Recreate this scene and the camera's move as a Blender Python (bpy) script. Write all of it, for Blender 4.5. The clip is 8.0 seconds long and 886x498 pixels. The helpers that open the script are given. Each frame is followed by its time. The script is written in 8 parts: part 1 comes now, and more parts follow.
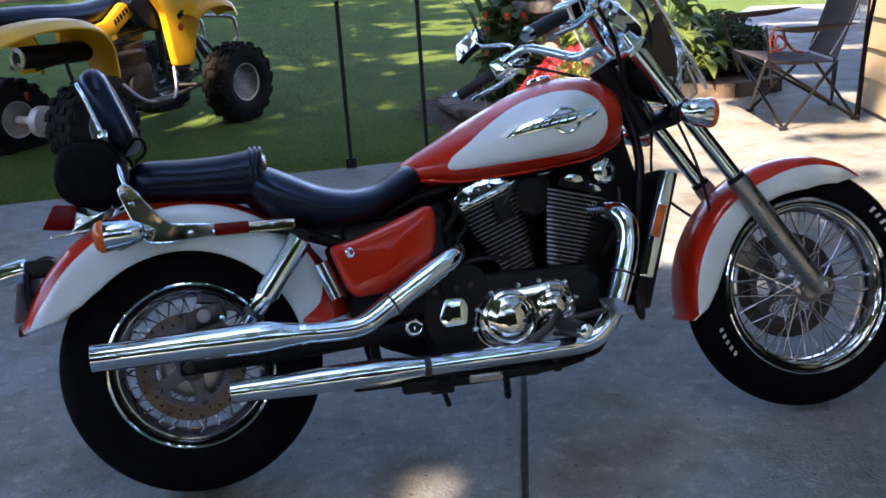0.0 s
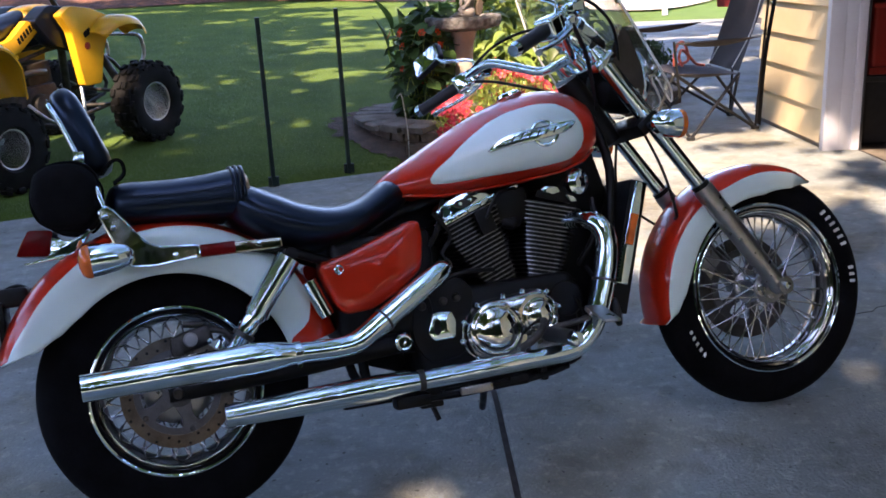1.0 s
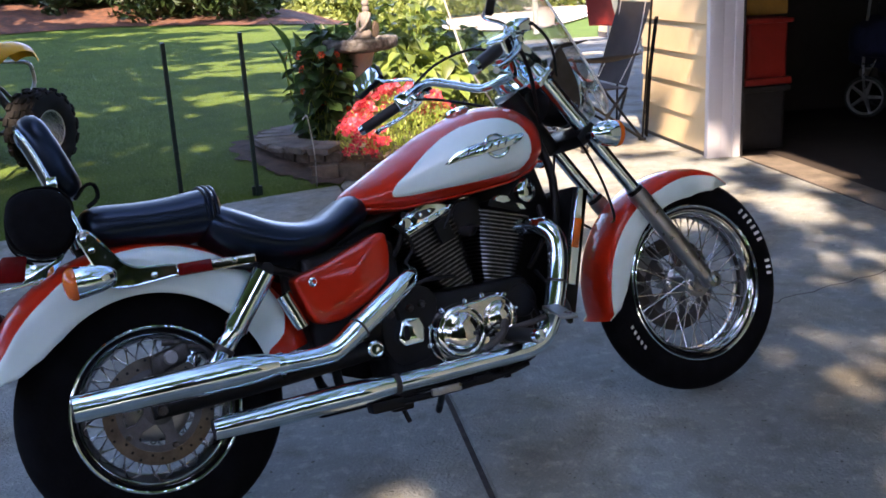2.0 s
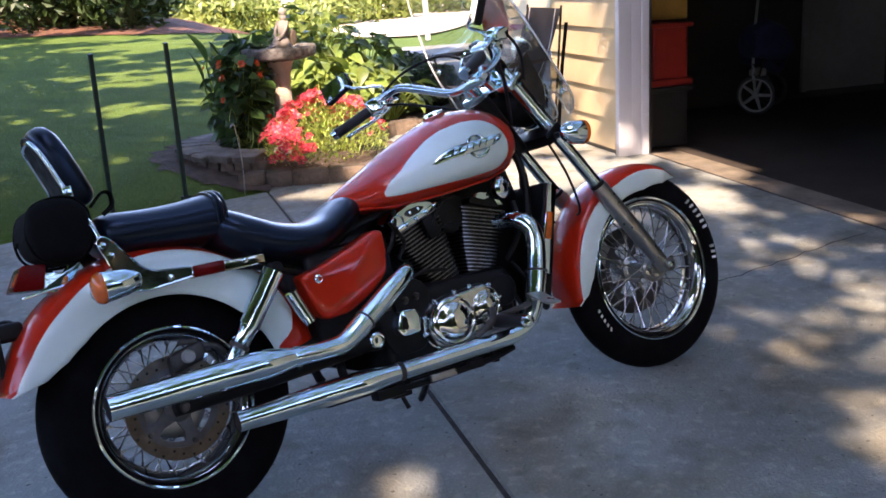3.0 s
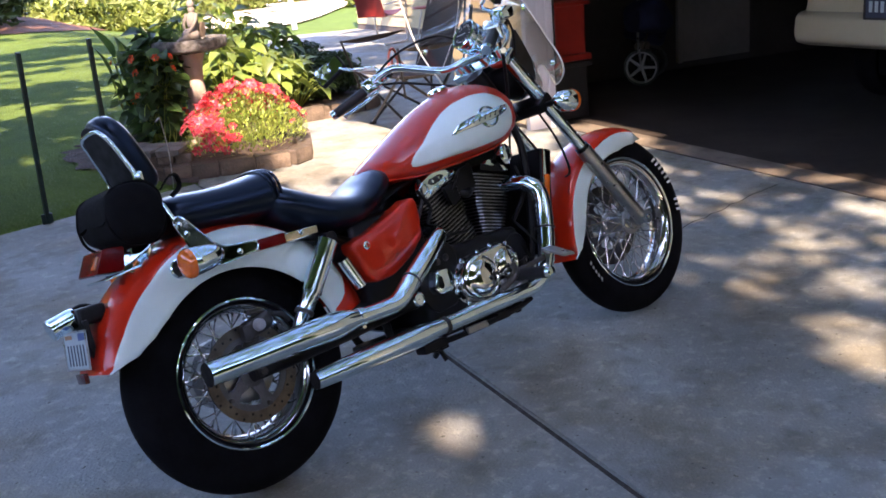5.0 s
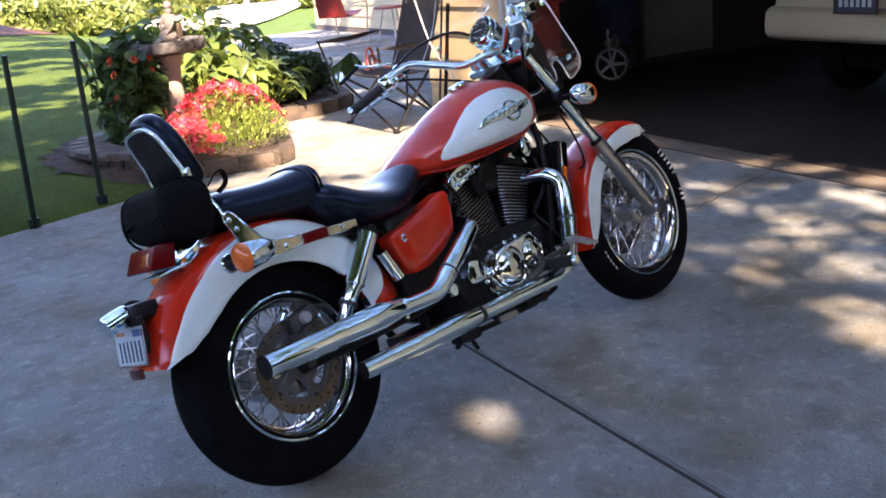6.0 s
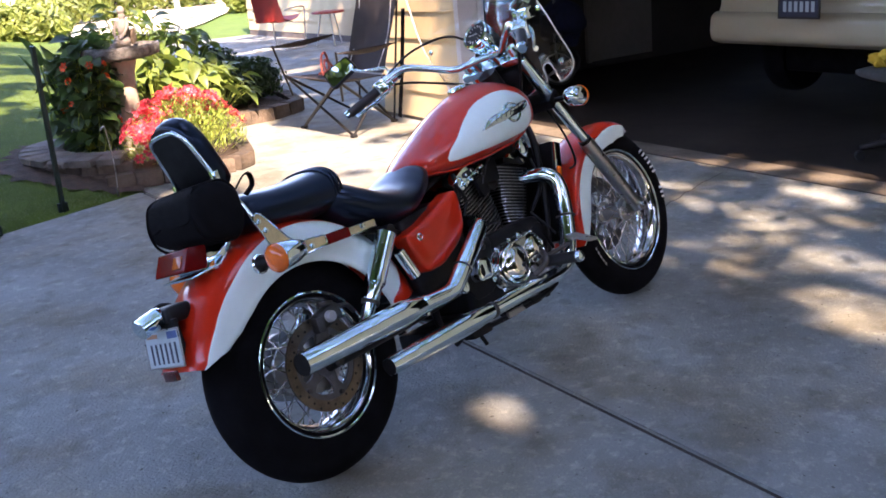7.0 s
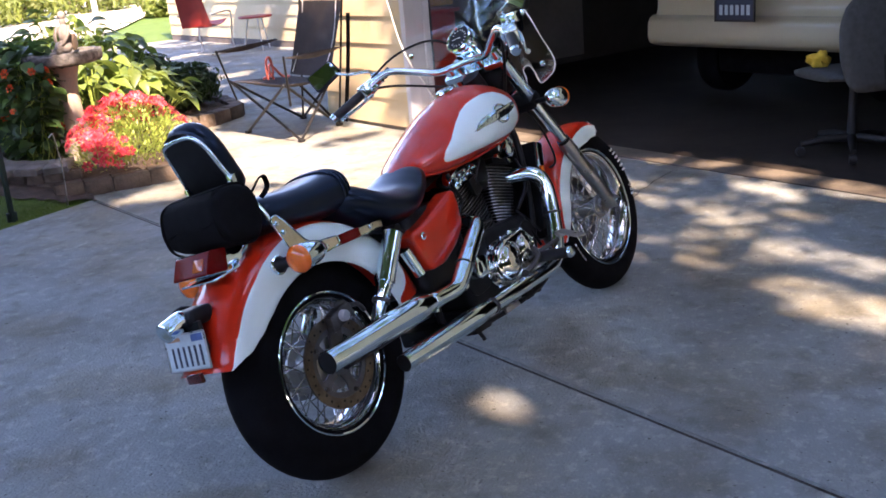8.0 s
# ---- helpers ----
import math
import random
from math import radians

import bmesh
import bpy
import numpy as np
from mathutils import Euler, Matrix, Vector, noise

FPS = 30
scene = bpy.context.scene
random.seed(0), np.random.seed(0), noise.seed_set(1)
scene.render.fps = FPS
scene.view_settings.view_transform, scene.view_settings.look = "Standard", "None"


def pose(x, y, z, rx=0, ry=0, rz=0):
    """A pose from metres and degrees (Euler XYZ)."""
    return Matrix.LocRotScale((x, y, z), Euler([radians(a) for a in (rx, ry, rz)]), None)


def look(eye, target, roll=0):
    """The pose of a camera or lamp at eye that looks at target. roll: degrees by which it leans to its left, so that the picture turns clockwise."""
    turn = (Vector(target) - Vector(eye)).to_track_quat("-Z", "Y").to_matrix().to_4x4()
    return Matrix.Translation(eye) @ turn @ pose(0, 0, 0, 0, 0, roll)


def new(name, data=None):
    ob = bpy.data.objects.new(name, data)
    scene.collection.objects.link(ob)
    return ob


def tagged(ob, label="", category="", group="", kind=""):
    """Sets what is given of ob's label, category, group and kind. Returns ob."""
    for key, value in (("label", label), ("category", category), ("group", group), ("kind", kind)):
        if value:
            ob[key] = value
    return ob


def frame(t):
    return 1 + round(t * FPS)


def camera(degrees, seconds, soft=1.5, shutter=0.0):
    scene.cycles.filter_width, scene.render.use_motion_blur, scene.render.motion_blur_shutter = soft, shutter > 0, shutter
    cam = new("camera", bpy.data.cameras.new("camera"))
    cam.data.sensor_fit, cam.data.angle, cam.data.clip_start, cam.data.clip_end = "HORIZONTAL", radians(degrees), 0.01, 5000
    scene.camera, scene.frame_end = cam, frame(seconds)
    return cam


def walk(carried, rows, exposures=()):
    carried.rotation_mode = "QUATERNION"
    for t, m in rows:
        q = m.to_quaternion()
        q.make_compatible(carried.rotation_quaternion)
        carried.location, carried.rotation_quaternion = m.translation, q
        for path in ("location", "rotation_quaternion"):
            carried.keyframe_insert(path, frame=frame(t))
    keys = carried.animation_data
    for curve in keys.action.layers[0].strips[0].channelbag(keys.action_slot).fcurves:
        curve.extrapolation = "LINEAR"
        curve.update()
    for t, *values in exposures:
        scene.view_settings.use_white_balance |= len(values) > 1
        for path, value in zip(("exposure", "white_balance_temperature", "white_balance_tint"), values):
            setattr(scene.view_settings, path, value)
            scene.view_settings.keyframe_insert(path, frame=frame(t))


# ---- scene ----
cam = camera(48.8, 8.0, 1.7)
PATH = [
    (0, (0.2182, -2.2691, 1.2669), (0.5614, -0.3888, 0.678), -2.72),
    (0.5, (0.109, -2.2351, 1.2757), (0.5467, -0.3747, 0.6862), -2.73),
    (1, (-0.0205, -2.2209, 1.2762), (0.5502, -0.3903, 0.7086), -2.56),
    (1.5, (-0.1229, -2.2433, 1.281), (0.5643, -0.447, 0.7312), -2.83),
    (2, (-0.2742, -2.2602, 1.2932), (0.5372, -0.5136, 0.7543), -3.02),
    (3.5, (-0.7587, -2.2767, 1.335), (0.3342, -0.6931, 0.788), -3.64),
    (4, (-0.9033, -2.2445, 1.3392), (0.2524, -0.7103, 0.7822), -4.15),
    (4.5, (-1.021, -2.2235, 1.3471), (0.1777, -0.7292, 0.7752), -4.63),
    (6, (-1.3561, -2.0593, 1.3656), (-0.0455, -0.669, 0.7749), -5.31),
    (6.5, (-1.4564, -2.0166, 1.3761), (-0.1056, -0.6656, 0.7849), -5.45),
    (7, (-1.5864, -1.9256, 1.3927), (-0.1712, -0.6445, 0.7981), -5.03),
    (7.5, (-1.6976, -1.835, 1.4062), (-0.2235, -0.6223, 0.8066), -4.85),
    (8, (-1.8001, -1.7735, 1.4197), (-0.2788, -0.6226, 0.8184), -4.86),
]
walk(cam, [(t, look(eye, target, roll)) for t, eye, target, roll in PATH], ((0, 2.58, 6060, 30), (8, 2.97, 6180, 35)))

# ---- world, sun and exposure ----
SUN_EL, SUN_AZ = 48.0, 236.5  # elevation, and the compass-like angle of the sun's place from +x
SUN = Vector((math.cos(radians(SUN_EL)) * math.cos(radians(SUN_AZ)), math.cos(radians(SUN_EL)) * math.sin(radians(SUN_AZ)), math.sin(radians(SUN_EL))))
world = bpy.data.worlds.new("sky")
scene.world = world
world.use_nodes = True
wn = world.node_tree
wn.nodes.clear()
sky = wn.nodes.new("ShaderNodeTexSky")
sky.sky_type = "NISHITA"
sky.sun_disc = False
sky.sun_elevation = radians(SUN_EL)
sky.sun_rotation = radians(90 - SUN_AZ)
wbg = wn.nodes.new("ShaderNodeBackground")
wbg.inputs["Strength"].default_value = 0.15
wout = wn.nodes.new("ShaderNodeOutputWorld")
wn.links.new(sky.outputs[0], wbg.inputs[0])
wn.links.new(wbg.outputs[0], wout.inputs[0])
sun_data = bpy.data.lights.new("sun", "SUN")
sun_data.energy, sun_data.angle, sun_data.color = 3.5, radians(0.85), (1.0, 0.81, 0.52)
sun_lamp = new("sun", sun_data)
sun_lamp.matrix_world = look((0, 0, 30), tuple(Vector((0, 0, 30)) - SUN))


# ---- materials ----
def mat(name, base, rough=0.5, metal=0.0, vary=0.0, scale=20.0, bump=0.0, bscale=200.0, second=None, coat=0.0, spec=0.5, island=0.0, rvary=0.0):
    m = bpy.data.materials.new(name)
    m.use_nodes = True
    nt = m.node_tree
    p = nt.nodes["Principled BSDF"]
    p.inputs["Base Color"].default_value = (*base, 1)
    p.inputs["Roughness"].default_value = rough
    p.inputs["Metallic"].default_value = metal
    p.inputs["Specular IOR Level"].default_value = spec
    p.inputs["Coat Weight"].default_value = coat
    p.inputs["Coat Roughness"].default_value = 0.03
    co = nt.nodes.new("ShaderNodeTexCoord")

    def noise_at(sc, detail=5.0):
        n = nt.nodes.new("ShaderNodeTexNoise")
        n.inputs["Scale"].default_value, n.inputs["Detail"].default_value = sc, detail
        nt.links.new(co.outputs["Object"], n.inputs["Vector"])
        return n

    if vary or second or island:
        n = noise_at(scale)
        fine = noise_at(scale * 9)
        ramp = nt.nodes.new("ShaderNodeMapRange")
        ramp.inputs[1].default_value, ramp.inputs[2].default_value = 0.3, 0.7
        add = nt.nodes.new("ShaderNodeMath")
        add.operation = "MULTIPLY_ADD"
        nt.links.new(fine.outputs[0], add.inputs[0])
        add.inputs[1].default_value = 0.4
        sub = nt.nodes.new("ShaderNodeMath")
        sub.operation = "MULTIPLY_ADD"
        nt.links.new(n.outputs[0], sub.inputs[0])
        sub.inputs[1].default_value, sub.inputs[2].default_value = 1.0, -0.2
        nt.links.new(sub.outputs[0], add.inputs[2])
        nt.links.new(add.outputs[0], ramp.inputs[0])
        mix = nt.nodes.new("ShaderNodeMix")
        mix.data_type = "RGBA"
        other = second or tuple(max(0.0, c * (1 - vary)) for c in base)
        top = base if second else tuple(min(1.0, c * (1 + vary)) for c in base)
        mix.inputs[6].default_value, mix.inputs[7].default_value = (*other, 1), (*top, 1)
        nt.links.new(ramp.outputs[0], mix.inputs[0])
        out = mix.outputs[2]
        if island:
            geo = nt.nodes.new("ShaderNodeNewGeometry")
            info = nt.nodes.new("ShaderNodeObjectInfo")
            r = nt.nodes.new("ShaderNodeMath")
            r.operation = "ADD"
            nt.links.new(geo.outputs["Random Per Island"], r.inputs[0])
            nt.links.new(info.outputs["Random"], r.inputs[1])
            fr = nt.nodes.new("ShaderNodeMath")
            fr.operation = "FRACT"
            nt.links.new(r.outputs[0], fr.inputs[0])
            mr = nt.nodes.new("ShaderNodeMapRange")
            mr.inputs[3].default_value, mr.inputs[4].default_value = 1 - island, 1 + island
            nt.links.new(fr.outputs[0], mr.inputs[0])
            hsv = nt.nodes.new("ShaderNodeHueSaturation")
            nt.links.new(out, hsv.inputs["Color"])
            nt.links.new(mr.outputs[0], hsv.inputs["Value"])
            out = hsv.outputs[0]
        nt.links.new(out, p.inputs["Base Color"])
    if rvary:
        n2 = noise_at(scale * 1.7)
        mr2 = nt.nodes.new("ShaderNodeMapRange")
        mr2.inputs[1].default_value, mr2.inputs[2].default_value = 0.35, 0.65
        mr2.inputs[3].default_value, mr2.inputs[4].default_value = max(0.02, rough - rvary), rough + rvary
        nt.links.new(n2.outputs[0], mr2.inputs[0])
        nt.links.new(mr2.outputs[0], p.inputs["Roughness"])
    if bump:
        b = nt.nodes.new("ShaderNodeBump")
        b.inputs["Strength"].default_value, b.inputs["Distance"].default_value = bump, 0.01
        nb = noise_at(bscale, 3.0)
        nt.links.new(nb.outputs[0], b.inputs["Height"])
        nt.links.new(b.outputs[0], p.inputs["Normal"])
    return m


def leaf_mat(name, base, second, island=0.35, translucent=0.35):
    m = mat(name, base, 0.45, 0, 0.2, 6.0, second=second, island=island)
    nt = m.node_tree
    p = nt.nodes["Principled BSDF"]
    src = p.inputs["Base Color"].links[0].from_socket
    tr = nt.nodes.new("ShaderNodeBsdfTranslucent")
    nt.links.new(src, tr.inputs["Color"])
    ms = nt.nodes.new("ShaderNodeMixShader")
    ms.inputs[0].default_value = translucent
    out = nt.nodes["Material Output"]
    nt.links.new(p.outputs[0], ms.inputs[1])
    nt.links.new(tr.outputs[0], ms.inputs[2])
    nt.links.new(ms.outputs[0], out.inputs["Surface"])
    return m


def clear_mat(name, tint, gloss=1.0):
    m = bpy.data.materials.new(name)
    m.use_nodes = True
    nt = m.node_tree
    nt.nodes.clear()
    t = nt.nodes.new("ShaderNodeBsdfTransparent")
    t.inputs[0].default_value = (*tint, 1)
    g = nt.nodes.new("ShaderNodeBsdfGlossy")
    g.inputs["Roughness"].default_value = 0.03
    lw = nt.nodes.new("ShaderNodeLayerWeight")
    lw.inputs[0].default_value = 0.25
    f = nt.nodes.new("ShaderNodeMath")
    f.operation = "MULTIPLY_ADD"
    f.inputs[1].default_value, f.inputs[2].default_value = 0.75, 0.055
    nt.links.new(lw.outputs["Facing"], f.inputs[0])
    x = nt.nodes.new("ShaderNodeMixShader")
    o = nt.nodes.new("ShaderNodeOutputMaterial")
    nt.links.new(f.outputs[0], x.inputs[0])
    nt.links.new(t.outputs[0], x.inputs[1])
    nt.links.new(g.outputs[0], x.inputs[2])
    nt.links.new(x.outputs[0], o.inputs[0])
    return m


def stain_concrete(m):
    """Dark specks, blotches and a worn, pale aggregate on concrete."""
    nt = m.node_tree
    p = nt.nodes["Principled BSDF"]
    src = p.inputs["Base Color"].links[0].from_socket
    co = nt.nodes.new("ShaderNodeTexCoord")
    for sc, lo, hi, dark, det in ((40.0, 0.69, 0.73, (0.40, 0.38, 0.35), 2.0), (9.0, 0.54, 0.70, (0.76, 0.74, 0.70), 10.0), (75.0, 0.58, 0.66, (1.25, 1.23, 1.19), 3.0), (22.0, 0.55, 0.66, (1.30, 1.29, 1.24), 6.0), (3.0, 0.52, 0.64, (0.78, 0.74, 0.68), 10.0), (1.4, 0.48, 0.60, (0.98, 0.90, 0.78), 8.0), (0.8, 0.45, 0.65, (0.88, 0.85, 0.80), 6.0)):
        n = nt.nodes.new("ShaderNodeTexNoise")
        n.inputs["Scale"].default_value, n.inputs["Detail"].default_value = sc, det
        nt.links.new(co.outputs["Object"], n.inputs["Vector"])
        r = nt.nodes.new("ShaderNodeMapRange")
        r.inputs[1].default_value, r.inputs[2].default_value = lo, hi
        nt.links.new(n.outputs[0], r.inputs[0])
        x = nt.nodes.new("ShaderNodeMix")
        x.data_type, x.blend_type = "RGBA", "MULTIPLY"
        nt.links.new(r.outputs[0], x.inputs[0])
        nt.links.new(src, x.inputs[6])
        x.inputs[7].default_value = (*dark, 1)
        src = x.outputs[2]
    nt.links.new(src, p.inputs["Base Color"])


RED = mat("red_orange_paint", (0.52, 0.022, 0.004), 0.35, 0.0, 0.06, 3.0, coat=0.8, spec=0.12)
RED.node_tree.nodes["Principled BSDF"].inputs["Coat Roughness"].default_value = 0.045
WHITE = mat("pearl_white_paint", (0.70, 0.83, 0.80), 0.3, 0.0, 0.04, 4.0, coat=0.8)
CHROME = mat("chrome", (0.74, 0.90, 0.99), 0.035, 1.0, 0.04, 12.0, rvary=0.02)
DULL = mat("satin_aluminium", (0.42, 0.42, 0.41), 0.34, 1.0, 0.12, 25.0, rvary=0.08)
STEEL = mat("brake_disc_steel", (0.145, 0.12, 0.092), 0.40, 1.0, 0.3, 30.0, rvary=0.1)
BLACK = mat("black_enamel", (0.005, 0.005, 0.006), 0.42, 0.0, 0.3, 15.0, rvary=0.1, spec=0.25)
FINE = mat("machined_fin_edge", (0.32, 0.32, 0.32), 0.30, 1.0, 0.4, 60.0)
RUBBER = mat("tyre_rubber", (0.004, 0.004, 0.005), 0.85, 0.0, 0.5, 14.0, bump=0.15, bscale=300.0, spec=0.08)
GRIP = mat("grip_rubber", (0.011, 0.011, 0.012), 0.55, 0.0, 0.2, 40.0)
LEATHER = mat("black_vinyl", (0.004, 0.005, 0.010), 0.28, 0.0, 0.06, 8.0, bump=0.012, bscale=250.0, spec=0.45)
# Blue specular tint paints the sky's sheen on the vinyl.
LEATHER.node_tree.nodes["Principled BSDF"].inputs["Specular Tint"].default_value = (0.46, 0.68, 1.0, 1.0)
CLOTHB = mat("black_nylon", (0.005, 0.005, 0.006), 0.85, spec=0.1, vary=0.3, scale=40.0, bump=0.3, bscale=500.0)
AMBER = mat("amber_lens", (0.75, 0.14, 0.012), 0.12, 0.0, 0.1, 60.0, coat=0.6)
REDLENS = mat("red_lens", (0.13, 0.004, 0.004), 0.2, 0.0, 0.1, 60.0, coat=0.0, spec=0.15)
DARKLENS = mat("dark_red_reflector", (0.07, 0.006, 0.005), 0.2, 0.0, 0.1, 60.0, coat=0.4)
LETTER = mat("raised_white_rubber", (0.72, 0.70, 0.66), 0.6, 0.0, 0.12, 60.0)
PLATE = mat("plate_face", (0.43, 0.52, 0.55), 0.4, 0.0, 0.08, 60.0)
INK = mat("plate_ink", (0.02, 0.03, 0.06), 0.5)
MIRROR = mat("mirror_glass", (0.85, 0.86, 0.87), 0.02, 1.0)
SHIELD = clear_mat("clear_acrylic", (0.93, 0.93, 0.90))
DIAL = mat("gauge_face", (0.012, 0.013, 0.016), 0.5, 0.0, 0.1, 60.0, spec=0.2)
# White edge colour paints the light caught along the windshield's rim.
EDGE = mat("acrylic_edge_glint", (0.92, 0.92, 0.88), 0.2, 0.0, 0.05, 20.0)
CONCRETE = mat("driveway_concrete", (0.245, 0.270, 0.262), 0.85, 0.0, 0.0, 1.1, bump=0.8, bscale=95.0, second=(0.165, 0.180, 0.172))
stain_concrete(CONCRETE)
# Brown of the sill is lowered to hold the doorway's shade.
SILL = mat("worn_shaded_garage_sill", (0.14, 0.118, 0.09), 0.85, 0.0, 0.3, 6.0, bump=0.3, bscale=110.0, spec=0.2)
# Far darker than the drive's concrete: indoor shade is put into the colour.
SLABIN = mat("shaded_garage_concrete", (0.030, 0.024, 0.019), 0.85, 0.0, 0.3, 1.5, bump=0.2, bscale=120.0, spec=0.2)
DIRT = mat("joint_dirt", (0.035, 0.03, 0.026), 0.95, 0.0, 0.4, 30.0)
GRASS = mat("grass_ground", (0.088, 0.138, 0.025), 0.95, 0.0, 0.0, 2.5, bump=0.5, bscale=45.0, second=(0.056, 0.094, 0.017), spec=0.1)
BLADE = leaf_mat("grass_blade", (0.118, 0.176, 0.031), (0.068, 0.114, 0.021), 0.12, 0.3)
SIDING = mat("cream_siding", (0.66, 0.53, 0.31), 0.6, 0.0, 0.05, 1.5, bump=0.05, bscale=60.0)
TRIM = mat("white_trim_paint", (0.58, 0.58, 0.62), 0.5, 0.0, 0.05, 2.0)
STONE = mat("tumbled_block", (0.135, 0.102, 0.074), 0.9, 0.0, 0.0, 9.0, bump=0.9, bscale=45.0, second=(0.058, 0.044, 0.034), island=0.35)
SLATE = mat("grey_cap_stone", (0.165, 0.148, 0.13), 0.9, 0.0, 0.0, 7.0, bump=0.7, bscale=50.0, second=(0.085, 0.072, 0.06), island=0.25)
SOIL = mat("bed_mulch", (0.06, 0.04, 0.028), 0.95, 0.0, 0.5, 12.0, bump=1.0, bscale=60.0)
BATH = mat("weathered_bath_concrete", (0.50, 0.39, 0.29), 0.85, 0.0, 0.0, 7.0, bump=0.5, bscale=80.0, second=(0.34, 0.30, 0.26))
LICHEN = mat("lichened_bath_rim", (0.18, 0.172, 0.16), 0.9, 0.0, 0.0, 24.0, bump=0.9, bscale=70.0, second=(0.032, 0.030, 0.028))
POST = mat("green_post_paint", (0.004, 0.017, 0.013), 0.45, 0.0, 0.3, 30.0)
YELLOW = mat("yellow_plastic", (0.80, 0.42, 0.005), 0.32, 0.0, 0.05, 4.0, coat=0.3)
KNOB = mat("knobby_rubber", (0.008, 0.008, 0.008), 0.8, 0.0, 0.4, 12.0, spec=0.25)
DARKMET = mat("grimy_metal", (0.07, 0.065, 0.06), 0.5, 0.7, 0.4, 20.0)
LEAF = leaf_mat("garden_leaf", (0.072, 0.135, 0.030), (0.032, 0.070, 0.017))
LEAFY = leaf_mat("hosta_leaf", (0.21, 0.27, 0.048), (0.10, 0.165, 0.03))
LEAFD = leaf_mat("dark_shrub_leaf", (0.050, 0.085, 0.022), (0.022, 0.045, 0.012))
# Lighter, yellower shrub leaf: full sunlight is put into its colour.
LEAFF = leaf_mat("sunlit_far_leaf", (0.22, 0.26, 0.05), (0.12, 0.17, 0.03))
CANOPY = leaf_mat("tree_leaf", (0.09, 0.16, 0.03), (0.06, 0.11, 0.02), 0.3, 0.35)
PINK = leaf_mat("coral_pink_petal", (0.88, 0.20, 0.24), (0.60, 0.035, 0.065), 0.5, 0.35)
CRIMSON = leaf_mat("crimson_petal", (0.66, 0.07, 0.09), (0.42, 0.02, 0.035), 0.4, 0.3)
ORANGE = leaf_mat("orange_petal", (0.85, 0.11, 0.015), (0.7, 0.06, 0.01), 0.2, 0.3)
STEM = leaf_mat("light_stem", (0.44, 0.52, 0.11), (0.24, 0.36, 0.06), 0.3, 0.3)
BARK = mat("bark", (0.09, 0.065, 0.045), 0.95, 0.0, 0.4, 8.0, bump=1.0, bscale=25.0)
MULCH = mat("far_mulch", (0.15, 0.062, 0.03), 0.95, 0.0, 0.0, 9.0, bump=1.0, bscale=30.0, second=(0.045, 0.022, 0.013))
PALEROAD = mat("pale_far_pavement", (0.52, 0.45, 0.33), 0.9, 0.0, 0.25, 0.6)
CANVAS = mat("taupe_canvas", (0.040, 0.032, 0.029), 0.85, 0.0, 0.15, 10.0, bump=0.3, bscale=400.0)
FRAMEB = mat("dark_chair_tube", (0.009, 0.009, 0.010), 0.4, 0.3, 0.2, 20.0)
REDMET = mat("red_chair_enamel", (0.33, 0.03, 0.022), 0.4, 0.0, 0.15, 8.0)
WHITET = mat("white_tube_enamel", (0.60, 0.60, 0.58), 0.4, 0.0, 0.1, 20.0)
CARW = mat("cream_car_paint", (0.52, 0.45, 0.30), 0.3, 0.0, 0.03, 3.0, coat=0.8)
DARKPL = mat("dark_plastic", (0.012, 0.012, 0.013), 0.55, 0.0, 0.3, 20.0)
GREYCL = mat("grey_upholstery", (0.062, 0.064, 0.06), 0.9, 0.0, 0.2, 30.0, bump=0.3, bscale=500.0)
YCLOTH = mat("yellow_cloth", (0.85, 0.55, 0.05), 0.85, 0.0, 0.1, 20.0)
# Near-black brown carries the garage's dimness in its base colour.
INWALL = mat("shade_dark_inner_wall", (0.055, 0.046, 0.039), 0.9, 0.0, 0.2, 2.0)
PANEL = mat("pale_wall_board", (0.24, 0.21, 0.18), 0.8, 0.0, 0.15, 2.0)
WHEELGREY = mat("pale_grey_plastic", (0.34, 0.33, 0.32), 0.5, 0.0, 0.1, 20.0)
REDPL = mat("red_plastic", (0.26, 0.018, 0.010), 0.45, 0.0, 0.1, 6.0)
BLUEF = mat("navy_fabric", (0.014, 0.019, 0.055), 0.85, 0.0, 0.2, 20.0)
CORAL = mat("coral_rope", (0.75, 0.16, 0.10), 0.6, 0.0, 0.1, 20.0)
ROOF = mat("roof_shingle", (0.08, 0.075, 0.07), 0.9, 0.0, 0.3, 8.0)


# ---- mesh builders ----
def part(name, bm, material, parent=None, label="", sharp=38.0):
    me = bpy.data.meshes.new(name)
    bm.normal_update()
    bm.to_mesh(me)
    bm.free()
    mats = material if isinstance(material, (list, tuple)) else [material]
    for q in mats:
        me.materials.append(q)
    me.shade_smooth()
    me.set_sharp_from_angle(angle=radians(sharp))
    ob = new(name, me)
    if parent is not None:
        ob.parent = parent
    if label:
        tagged(ob, label)
    return ob


def raw(name, verts, faces, material, parent=None, smooth=True):
    me = bpy.data.meshes.new(name)
    me.from_pydata(verts, [], faces)
    me.update()
    me.materials.append(material)
    if smooth:
        me.shade_smooth()
    ob = new(name, me)
    if parent is not None:
        ob.parent = parent
    return ob


def thing(name, m, label, category, group="", kind=""):
    ob = new(name)
    ob.matrix_world = m
    return tagged(ob, label, category, group, kind)


